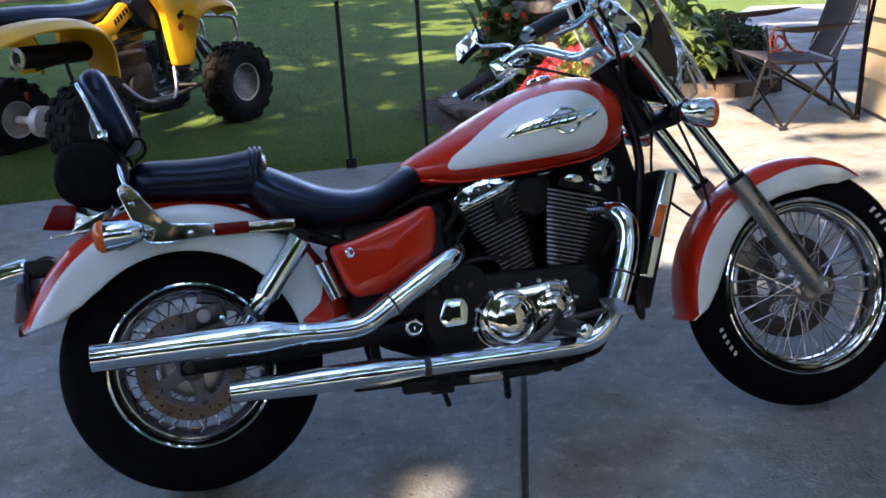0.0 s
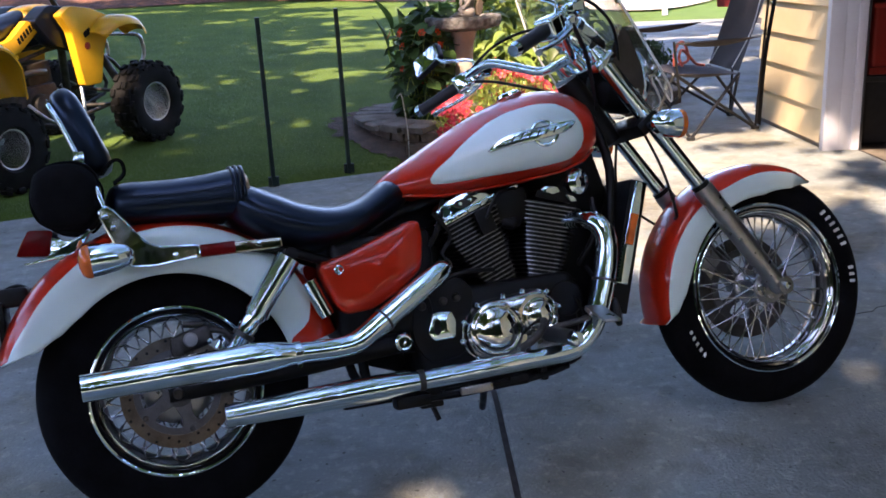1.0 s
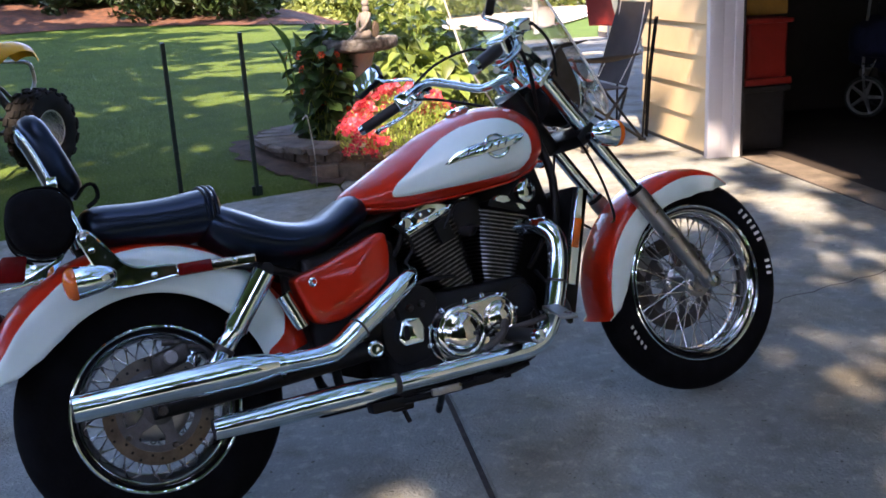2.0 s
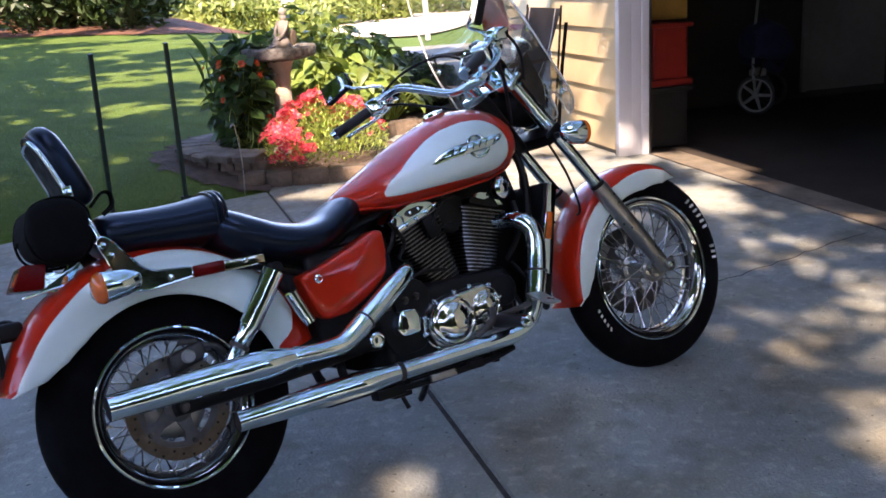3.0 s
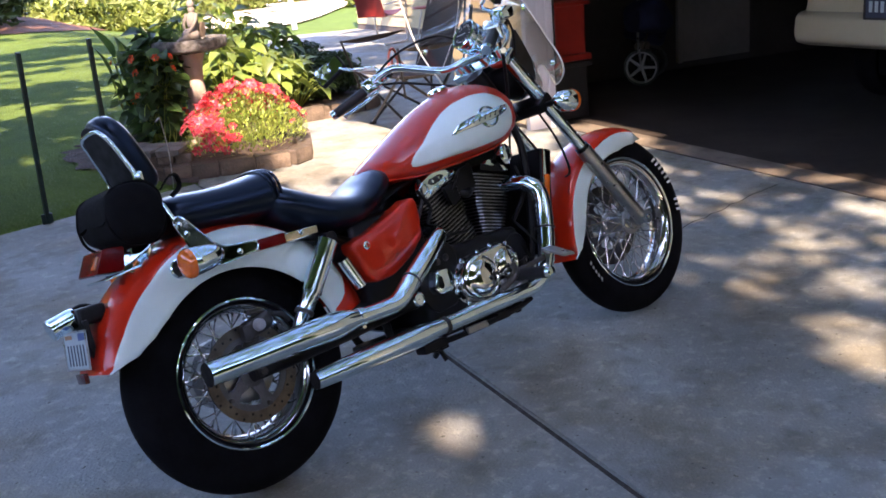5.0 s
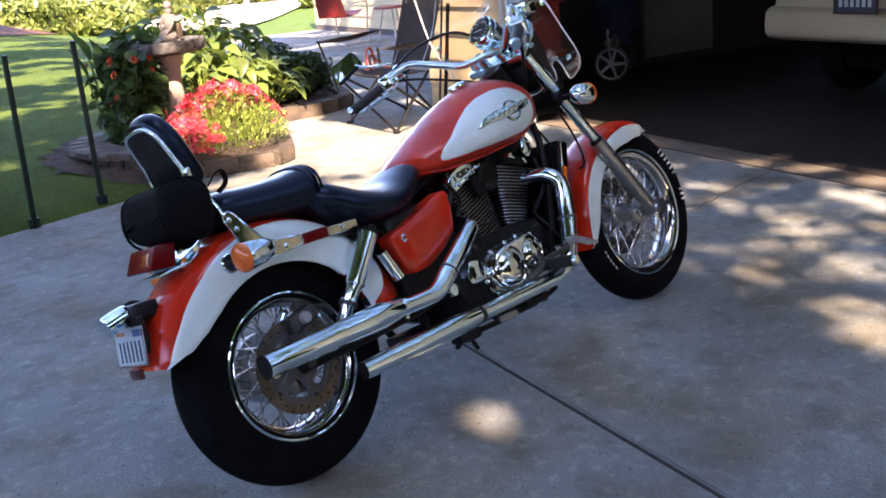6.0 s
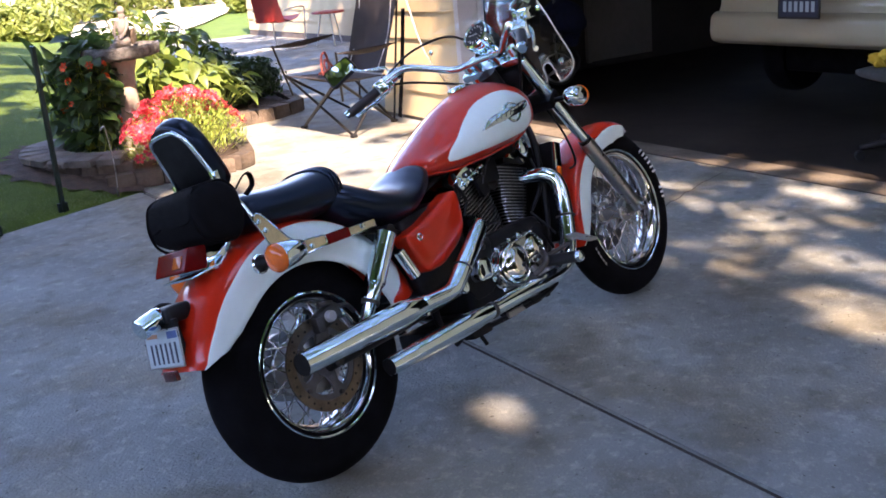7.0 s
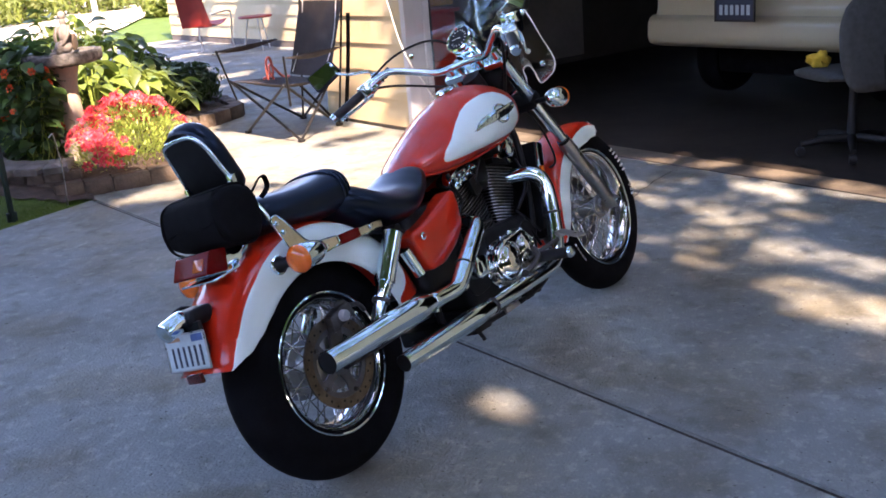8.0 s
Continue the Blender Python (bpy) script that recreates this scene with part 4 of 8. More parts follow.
def front_section(t):
    low = float(np.interp(t, [0, 0.03, 0.10, 0.18, 0.25, 0.75, 0.9, 1.0], [0.352, 0.31, 0.282, 0.270, 0.266, 0.266, 0.295, 0.345]))
    w = float(np.interp(t, [0, 0.15, 0.7, 0.9, 1.0], [0.078, 0.088, 0.088, 0.07, 0.03]))
    edge = float(np.interp(t, [0, 0.3, 0.6, 1.0], [0.336, 0.327, 0.316, 0.342]))
    pts = [(0.0, 0.358), (w * 0.4, 0.356), (w * 0.68, 0.350), (w * 0.85, 0.341), (w * 0.95, max(edge, 0.31))]
    pts = [(y, max(r, low + 0.002 * (6 - k))) for k, (y, r) in enumerate(pts)]
    bottom = min(low, pts[-1][1] - 0.001)
    return pts + [(w, pts[-1][1] * 0.6 + bottom * 0.4), (w * 0.99, bottom)]


def front_split(t):
    run = np.array(front_section(t)[:5])
    return float(np.hypot(*np.diff(run, axis=0).T).sum())


fender("front_mudguard", FX, FZ, 189, 55, 70, front_section, "red and white front mudguard", front_split, [RED, WHITE])


def loft_x(stations, n=20, power=2.6):
    """Sections across x: (x, half width, bottom, top), superelliptic."""
    loops = []
    for x, w, lo, hi in stations:
        ring = []
        for k in range(n):
            a = 2 * math.pi * k / n
            c, s = math.cos(a), math.sin(a)
            ring.append((x, w * math.copysign(abs(c) ** (2 / power), c), (lo + hi) / 2 + (hi - lo) / 2 * math.copysign(abs(s) ** (2 / power), s)))
        loops.append(ring)
    bm = rings(bmesh.new(), loops)
    bmesh.ops.recalc_face_normals(bm, faces=bm.faces)
    return bm


def resample_run(run, n):
    """Even points along a run of points."""
    run = np.array(run)
    at = np.concatenate([[0], np.cumsum(np.hypot(*np.diff(run, axis=0).T))])
    k = np.linspace(0, at[-1], n)
    return [(float(a), float(b)) for a, b in zip(np.interp(k, at, run[:, 0]), np.interp(k, at, run[:, 1]))]


def interp_stations(rows, n):
    rows = np.array(rows)
    xs = np.linspace(rows[0, 0], rows[-1, 0], n)
    pts = smooth_path([(r[0], r[1], r[2]) for r in rows], 6)
    tops = smooth_path([(r[0], r[3], 0) for r in rows], 6)
    px = [p[0] for p in pts]
    return [(float(x), float(np.interp(x, px, [p[1] for p in pts])), float(np.interp(x, px, [p[2] for p in pts])), float(np.interp(x, px, [p[1] for p in tops]))) for x in xs]


bpart("rider_seat", loft_x(interp_stations([(0.165, 0.08, 0.700, 0.768), (0.19, 0.128, 0.674, 0.789), (0.225, 0.152, 0.650, 0.788), (0.28, 0.168, 0.618, 0.764), (0.35, 0.177, 0.602, 0.730), (0.42, 0.174, 0.603, 0.714), (0.48, 0.158, 0.620, 0.720), (0.53, 0.138, 0.642, 0.744), (0.568, 0.118, 0.660, 0.762), (0.60, 0.090, 0.680, 0.758), (0.622, 0.05, 0.700, 0.738)], 60), 88, 2.25), LEATHER, "scooped black vinyl rider seat", sharp=80)
pill = bpart("pillion_seat", loft_x(interp_stations([(-0.106, 0.045, 0.745, 0.79), (-0.092, 0.092, 0.724, 0.815), (-0.055, 0.110, 0.713, 0.825), (0.03, 0.118, 0.708, 0.822), (0.11, 0.124, 0.704, 0.824), (0.17, 0.129, 0.700, 0.831), (0.205, 0.128, 0.700, 0.833), (0.226, 0.10, 0.726, 0.815)], 50), 88, 2.5), LEATHER, "padded black vinyl pillion seat", sharp=80)
for off, k in ((-0.012, 0.003), (0.0, 0.004), (0.012, 0.003)):
    pts = []
    for q in range(37):
        a = math.pi * q / 36 - 0.25 + 0.5 * q / 36
        c, s = math.cos(a), math.sin(a)
        pts.append((0.200 + off, (0.128 + k) * math.copysign(abs(c) ** 0.8, c), 0.7665 + (0.0665 + k) * math.copysign(abs(s) ** 0.8, s)))
    bpart("piping", tube(pts, 0.0042, 8), LEATHER, "", pill)

# Warm base colour stands for grass and ground mirrored in the chrome.
WARMCH = mat("warm_reflection_chrome", (0.60, 0.56, 0.46), 0.05, 1.0, 0.25, 18.0, bump=0.02, bscale=12.0, rvary=0.03)
# backrest, bag and luggage bracket
lean = Matrix.Rotation(radians(-21), 4, "Y")
prof = [(-0.082, -0.098), (-0.088, 0.0), (-0.087, 0.055), (-0.072, 0.098), (-0.040, 0.120), (0.0, 0.126), (0.040, 0.120), (0.072, 0.098), (0.087, 0.055), (0.088, 0.0), (0.082, -0.098)]
pad = bmesh.new()
rows = []
for x, k in ((0.031, 0.10), (0.031, 0.62), (0.028, 0.82), (0.018, 0.95), (0.004, 1.0), (-0.012, 0.995), (-0.024, 0.95), (-0.030, 0.87), (-0.031, 0.10)):
    rows.append([(x, y * k, z * k) for y, z in round_poly(prof, 0.03, 3)])
rings(pad, rows)
bmesh.ops.recalc_face_normals(pad, faces=pad.faces)
bmesh.ops.transform(pad, matrix=Matrix.Translation((-0.134, 0, 0.945)) @ lean, verts=pad.verts)
back_pad = bpart("backrest", pad, LEATHER, "padded black backrest", sharp=70)
plate_back = prism(round_poly([(y * 0.93, z * 0.93) for y, z in prof], 0.03, 3), -0.036, -0.031, "yz", 0.002, 1)
bmesh.ops.transform(plate_back, matrix=Matrix.Translation((-0.134, 0, 0.945)) @ lean, verts=plate_back.verts)
back_plate = bpart("back_plate", plate_back, BLACK, "black metal plate behind the pad", back_pad)
hoop = [(-0.102, -0.132, 0.74), (-0.114, -0.122, 0.79), (-0.146, -0.092, 0.88), (-0.180, -0.080, 0.975), (-0.196, -0.068, 1.008), (-0.202, -0.040, 1.022), (-0.202, 0.040, 1.022), (-0.196, 0.068, 1.008), (-0.180, 0.080, 0.975), (-0.146, 0.092, 0.88), (-0.114, 0.122, 0.79), (-0.102, 0.132, 0.74)]
bpart("backrest_bar", tube(hoop, 0.0062, 12, 3), CHROME, "chrome backrest bar")
for s in (-1, 1):
    bpart("bar_clamp", box((-0.148, s * 0.092, 0.885), (0.024, 0.014, 0.03), 0.004), CHROME, "", back_plate)
bag_ring = round_poly([(-0.244, 0.862), (-0.262, 0.80), (-0.254, 0.752), (-0.214, 0.724), (-0.152, 0.718), (-0.118, 0.755), (-0.114, 0.84), (-0.142, 0.872), (-0.192, 0.877)], 0.05, 4)


def roll(stations, grow=0.0):
    """A soft roll lying across the bike: (y, scale) stations of one outline."""
    loops = []
    for y, k in stations:
        loops.append([(-0.196 + (x + 0.196) * k + grow * (x + 0.196) / 0.075, y, 0.797 + (z - 0.797) * k + grow * (z - 0.797) / 0.08) for x, z in bag_ring])
    b = rings(bmesh.new(), loops)
    bmesh.ops.recalc_face_normals(b, faces=b.faces)
    for v in b.verts:
        v.co += (v.co - Vector((-0.196, v.co.y, 0.797))).normalized() * 0.007 * noise.noise(v.co * 17) + Vector((0, 0, -0.004)) * noise.noise(v.co * 31)
    return b


tool_bag = bpart("tool_bag", roll([(-0.136, 0.12), (-0.136, 0.55), (-0.133, 0.80), (-0.124, 0.94), (-0.11, 1.0), (-0.06, 1.02), (0.0, 1.0), (0.06, 0.97), (0.112, 0.90), (0.126, 0.82), (0.134, 0.62), (0.135, 0.12)]), CLOTHB, "soft black nylon roll bag strapped behind the backrest", sharp=60)
for y in (-0.108, 0.110):
    bpart("bag_seam", tube([(-0.196 + (x + 0.196) * 1.015, y, 0.797 + (z - 0.797) * 1.015) for x, z in bag_ring + bag_ring[:1]], 0.0038, 6), CLOTHB, "", tool_bag)
fl = bmesh.new()
loops = []
for y in np.linspace(-0.098, 0.10, 9):
    wave = 0.012 * math.sin(y * 40)
    run = [p for p in bag_ring if p[1] > 0.775 + wave and p[0] < -0.13]
    run = resample_run(run, 12)
    outer = [(-0.196 + (x + 0.196) * 1.06, float(y), 0.797 + (z - 0.797) * 1.06) for x, z in run]
    inner = [(-0.196 + (x + 0.196) * 1.02, float(y), 0.797 + (z - 0.797) * 1.02) for x, z in run]
    loops.append(outer + inner[::-1])
rings(fl, loops)
bmesh.ops.recalc_face_normals(fl, faces=fl.faces)
bpart("flap", fl, CLOTHB, "", tool_bag)
bpart("strap_loop", tube([(-0.105, -0.100, 0.84), (-0.078, -0.112, 0.868), (-0.058, -0.110, 0.866), (-0.055, -0.104, 0.838), (-0.08, -0.098, 0.818)], 0.006, 8, 4, flat=(0.007, 0.002)), CLOTHB, "", tool_bag)
plate_poly = round_poly([(-0.122, 0.752), (-0.104, 0.766), (-0.086, 0.752), (-0.052, 0.706), (-0.03, 0.676), (-0.002, 0.659), (0.09, 0.652), (0.09, 0.628), (-0.014, 0.618), (-0.066, 0.622), (-0.09, 0.668)], 0.012, 3)
for s in (-1, 1):
    br = bpart("luggage_bracket", prism(plate_poly, s * 0.142, s * 0.149, "xz", 0.0015, 1), WARMCH, "chrome side bracket, warm reflections put into its colour")
    # Bead added round the plate to draw its edge highlight.
    bpart("bracket_edge", tube([(px, s * 0.1485, pz) for px, pz in plate_poly] + [(plate_poly[0][0], s * 0.1485, plate_poly[0][1])], 0.0022, 6), CHROME, "chrome bead drawing the highlight along the edge", br)
    bpart("rail", box((0.18, s * 0.143, 0.636), (0.20, 0.012, 0.027), 0.005, 3), WARMCH, "", br)
    bpart("reflector", box((0.130, s * 0.152, 0.638), (0.080, 0.010, 0.029), 0.003), REDLENS, "red side reflector", br)
    for x, z in ((-0.106, 0.742), (-0.092, 0.715), (0.035, 0.636), (0.225, 0.64)):
        bpart("bolt", lathe([(0.0, 0.006), (0.006, 0.005), (0.008, 0.0)], (x, s * 0.149, z), (0, s, 0), 12), CHROME, "", br)
    sig = lathe([(0.0, 0.0), (0.012, 0.002), (0.022, 0.012), (0.030, 0.035), (0.034, 0.065), (0.036, 0.085), (0.0355, 0.088)], (-0.055, s * 0.235, 0.648), (-1, 0, -0.05), 28)
    sg = bpart("turn_signal", sig, CHROME, "chrome bullet turn signal")
    bpart("lens", lathe([(0.0365, 0.088), (0.0375, 0.092), (0.0365, 0.100), (0.030, 0.109), (0.015, 0.114), (0.0, 0.115)], (-0.055, s * 0.235, 0.648), (-1, 0, -0.05), 28), AMBER, "amber lens", sg)
    bpart("stalk", tube([(-0.128, s * 0.112, 0.636), (-0.128, s * 0.140, 0.638), (-0.126, s * 0.150, 0.639), (-0.112, s * 0.205, 0.645)], [0.022, 0.022, 0.015, 0.013], 16), BLACK, "black rubber stalk", sg)
    bpart("stalk_ring", lathe([(0.021, 0.0), (0.026, 0.004), (0.026, 0.010), (0.021, 0.014)], (-0.128, s * 0.122, 0.637), (0, s, 0), 20), CHROME, "", sg)

# tail lamp and plate
tl = bpart("tail_lamp", prism(round_poly([(-0.228, 0.724), (-0.208, 0.703), (-0.186, 0.702), (-0.168, 0.712), (-0.150, 0.728), (-0.146, 0.716), (-0.172, 0.684), (-0.195, 0.662), (-0.212, 0.657), (-0.246, 0.668)], 0.004, 3), -0.066, 0.066, "xz", 0.004, 2), CHROME, "chrome tail lamp housing")
bpart("lens", prism(round_poly([(-0.279, 0.735), (-0.226, 0.729), (-0.241, 0.671), (-0.311, 0.678)], 0.007, 3), -0.072, 0.072, "xz", 0.005, 3), REDLENS, "red tail lens", tl)
bpart("lens_bulb", box((-0.2958, -0.034, 0.704), (0.008, 0.042, 0.034), 0.003, 2, Matrix.Rotation(radians(30), 4, "Y")), mat("orange_lens_middle", (0.40, 0.07, 0.012), 0.15, 0.0, 0.2, 60.0, coat=0.5), "orange middle of the lens", tl)
bpart("housing_lip", box((-0.245, 0.0, 0.664), (0.10, 0.140, 0.006), 0.002, 2, Matrix.Rotation(radians(-7), 4, "Y")), CHROME, "bright lip under the lens", tl)
pb = bpart("plate_bracket", join(box((-0.335, 0.004, 0.588), (0.07, 0.085, 0.045), 0.012, 3), box((-0.362, 0.006, 0.52), (0.014, 0.11, 0.12), 0.004), tube([(-0.30, 0.03, 0.60), (-0.33, 0.05, 0.615), (-0.37, 0.05, 0.60), (-0.38, 0.055, 0.56)], 0.005, 8, 3)), BLACK, "black plate bracket")
bpart("plate_lamp", tube([(-0.366, 0.006, 0.592), (-0.372, 0.006, 0.591), (-0.378, 0.006, 0.590), (-0.432, 0.006, 0.577), (-0.434, 0.006, 0.5765)], [0.023, 0.026, 0.0265, 0.0265, 0.024], 24), CHROME, "chrome plate lamp", pb)
tilt = Matrix.Translation((-0.385, 0.008, 0.512)) @ Matrix.Rotation(radians(8), 4, "Y")


def on_plate(dx, y, z, size, bevel=0.0):
    b = box((0, 0, 0), size, bevel, 1)
    bmesh.ops.transform(b, matrix=tilt @ Matrix.Translation((dx, y, z)), verts=b.verts)
    return b


pl = bpart("number_plate", on_plate(0, 0, 0, (0.003, 0.172, 0.098), 0.0012), PLATE, "pale blue number plate", pb)
for y, z, a, b_ in ((0, 0.047, 0.172, 0.004), (0, -0.047, 0.172, 0.004), (0.084, 0, 0.004, 0.094), (-0.084, 0, 0.004, 0.094)):
    bpart("plate_rim", on_plate(-0.0022, y, z, (0.002, a, b_)), DULL, "", pl)
for q in range(6):
    bpart("plate_bar", on_plate(-0.0018, 0.057 - 0.0232 * q, -0.012, (0.0012, 0.0085, 0.052)), INK, "", pl)
bpart("plate_bar", on_plate(-0.0018, -0.052, 0.033, (0.0012, 0.046, 0.018)), mat("plate_sticker", (0.06, 0.12, 0.30), 0.5, 0, 0.1, 60.0), "", pl)
bpart("plate_bar", on_plate(-0.0018, 0.045, 0.034, (0.0012, 0.052, 0.010)), mat("plate_rust", (0.42, 0.22, 0.12), 0.6, 0, 0.2, 60.0), "", pl)
bpart("reflector", box((-0.392, 0.004, 0.442), (0.012, 0.060, 0.026), 0.003), DARKLENS, "red reflector below the plate", pb)

# exhausts
up = [(-0.195, -0.256, 0.377), (-0.08, -0.253, 0.378), (0.04, -0.250, 0.380), (0.165, -0.247, 0.381), (0.195, -0.2465, 0.381), (0.23, -0.246, 0.380), (0.266, -0.245, 0.379)]
muf = bpart("silencer", tube(up, [0.0305, 0.0315, 0.0335, 0.0365, 0.0355, 0.030, 0.0235], 32, caps=False), CHROME, "upper chrome silencer")
bpart("bore", tube([(-0.194, -0.256, 0.377), (-0.09, -0.253, 0.378)], 0.0288, 24), BLACK, "", muf)
bpart("clamp", lathe([(0.0235, -0.012), (0.0262, -0.010), (0.0262, 0.004), (0.0235, 0.006)], (0.272, -0.245, 0.379), (1, 0, 0.0), 28), CHROME, "", muf)
bpart("clamp_bolt", tube([(0.270, -0.252, 0.352), (0.270, -0.232, 0.352)], 0.006, 10), CHROME, "", muf)
bpart("exhaust_pipe", tube([(0.262, -0.245, 0.379), (0.33, -0.241, 0.3765), (0.385, -0.237, 0.377), (0.415, -0.234, 0.384), (0.445, -0.230, 0.400), (0.474, -0.226, 0.418), (0.555, -0.213, 0.466), (0.622, -0.200, 0.505), (0.648, -0.186, 0.520), (0.664, -0.150, 0.532), (0.68, -0.10, 0.54)], [0.0225, 0.0235, 0.025, 0.0265, 0.0275, 0.028, 0.0275, 0.0265, 0.025, 0.022, 0.02], 28, 4), CHROME, "chrome pipe from the rear cylinder")
bpart("pipe_clamp", lathe([(0.0285, -0.003), (0.0302, -0.002), (0.0302, 0.002), (0.0285, 0.003)], (0.482, -0.225, 0.423), (0.85, 0.14, 0.51), 28), DARKMET)
lo = [(0.094, -0.226, 0.262), (0.18, -0.226, 0.263), (0.30, -0.226, 0.265), (0.42, -0.226, 0.267), (0.455, -0.226, 0.267), (0.50, -0.226, 0.268), (0.545, -0.226, 0.268)]
muf2 = bpart("silencer", tube(lo, [0.0255, 0.0275, 0.0305, 0.0318, 0.0312, 0.0265, 0.023], 32, caps=False), CHROME, "lower chrome silencer")
bpart("bore", tube([(0.095, -0.226, 0.262), (0.18, -0.226, 0.263)], 0.024, 24), BLACK, "", muf2)
bpart("clamp", lathe([(0.023, -0.008), (0.0255, -0.006), (0.0255, 0.006), (0.023, 0.008)], (0.55, -0.226, 0.268), (1, 0, 0.0), 28), DARKMET, "", muf2)
bpart("exhaust_pipe", tube([(0.542, -0.226, 0.268), (0.70, -0.222, 0.270), (0.86, -0.217, 0.272), (0.94, -0.214, 0.276), (0.99, -0.211, 0.298), (1.028, -0.207, 0.348), (1.058, -0.201, 0.412), (1.082, -0.194, 0.48), (1.092, -0.189, 0.535), (1.088, -0.178, 0.568), (1.076, -0.155, 0.588), (1.06, -0.12, 0.596), (1.03, -0.06, 0.598)], [0.0232, 0.0232, 0.0232, 0.0238, 0.026, 0.0275, 0.0285, 0.0285, 0.0285, 0.028, 0.027, 0.025, 0.022], 28, 5), CHROME, "chrome header sweeping round from the front cylinder")
bpart("pipe_clamp", lathe([(0.031, -0.003), (0.0328, -0.002), (0.0328, 0.002), (0.031, 0.003)], (1.067, -0.199, 0.435), (0.34, 0.1, 0.93), 24), DARKMET)

# engine
AGED = mat("aged_chrome", (0.74, 0.77, 0.74), 0.055, 1.0, 0.2, 20.0, bump=0.02, bscale=25.0, rvary=0.04)
case = bpart("crankcase", join(box((0.80, 0.0, 0.36), (0.44, 0.26, 0.22), 0.03, 3), box((0.62, 0, 0.40), (0.16, 0.20, 0.16), 0.02), box((0.98, 0, 0.37), (0.12, 0.22, 0.16), 0.02)), BLACK, "black engine crankcase")
bpart("sump", join(box((0.79, 0, 0.245), (0.32, 0.2, 0.06), 0.024, 3), box((0.52, -0.03, 0.24), (0.25, 0.16, 0.05), 0.01)), BLACK, "", case)


def domed_cover(outline, c, y0, depth, rows_at):
    """A cast cover: an outline drawn in and pushed out in rows of (scale, share of the depth)."""
    b = bmesh.new()
    loops = [[(c[0] + (x - c[0]) * k, y0 - depth * d, c[1] + (z - c[1]) * k) for x, z in outline] for k, d in rows_at]
    rings(b, loops)
    bmesh.ops.recalc_face_normals(b, faces=b.faces)
    return b


cover_line = [(p.x, p.z) for p in smooth_path([(0.694, 0, 0.335), (0.700, 0, 0.370), (0.722, 0, 0.404), (0.765, 0, 0.425), (0.810, 0, 0.428), (0.850, 0, 0.432), (0.895, 0, 0.436), (0.932, 0, 0.418), (0.950, 0, 0.384), (0.946, 0, 0.345), (0.922, 0, 0.312), (0.870, 0, 0.296), (0.810, 0, 0.283), (0.750, 0, 0.282), (0.710, 0, 0.300), (0.694, 0, 0.335)], 4)][:-1]
clutch = bpart("clutch_cover", domed_cover(cover_line, (0.80, 0.36), -0.128, 0.045, ((1.03, 0.0), (1.03, 0.25), (1.0, 0.30), (0.99, 0.62), (0.965, 0.85), (0.92, 0.97), (0.86, 1.0), (0.4, 1.02), (0.05, 1.02))), AGED, "polished chrome clutch cover", case, sharp=50)
bpart("clutch_dome", lathe([(0.070, 0.0), (0.070, 0.008), (0.066, 0.013), (0.060, 0.015), (0.057, 0.012), (0.054, 0.014), (0.048, 0.022), (0.034, 0.029), (0.016, 0.032), (0.0, 0.0325)], (0.772, -0.172, 0.353), (0, -1, 0), 48), AGED, "domed chrome centre", clutch)
bpart("timing_dome", lathe([(0.046, 0.0), (0.045, 0.007), (0.039, 0.010), (0.036, 0.008), (0.030, 0.012), (0.018, 0.017), (0.0, 0.018)], (0.890, -0.172, 0.372), (0, -1, 0), 36), AGED, "small domed chrome cover", clutch)
for k in range(11):
    x, z = cover_line[(k * len(cover_line)) // 11]
    x, z = 0.80 + (x - 0.80) * 1.045, 0.36 + (z - 0.36) * 1.045
    bpart("bolt", join(lathe([(0.0, 0.024), (0.0038, 0.023), (0.0045, 0.018), (0.0065, 0.016), (0.0065, 0.0)], (x, -0.128, z), (0, -1, 0), 12)), CHROME, "", clutch)
for a in ring_of(3, 0.2):
    bpart("bolt", lathe([(0.0, 0.006), (0.0035, 0.005), (0.004, 0.0)], (0.890 + 0.0405 * math.cos(a), -0.180, 0.372 + 0.0405 * math.sin(a)), (0, -1, 0), 10), CHROME, "", clutch)
square = round_poly([(0.616, 0.420), (0.667, 0.416), (0.677, 0.392), (0.669, 0.348), (0.610, 0.346), (0.597, 0.370)], 0.010, 4)
sq = bpart("pump_cover", domed_cover(square, (0.637, 0.383), -0.115, 0.055, ((1.04, 0.0), (1.04, 0.2), (1.0, 0.25), (0.99, 0.8), (0.93, 0.96), (0.8, 1.0), (0.05, 1.0))), CHROME, "square chrome pump cover", case, sharp=50)
bpart("cover_slot", prism(round_poly([(0.618, 0.398), (0.630, 0.400), (0.632, 0.370), (0.622, 0.360), (0.612, 0.372)], 0.003, 2), -0.1695, -0.1712, "xz"), BLACK, "dark slot", sq)
for x, z in ((0.690, 0.445), (0.655, 0.44), (0.60, 0.435)):
    bpart("case_boss", lathe([(0.0, 0.018), (0.007, 0.017), (0.011, 0.010), (0.012, 0.0)], (x, -0.128, z), (0, -1, 0), 12), DARKMET, "", case)

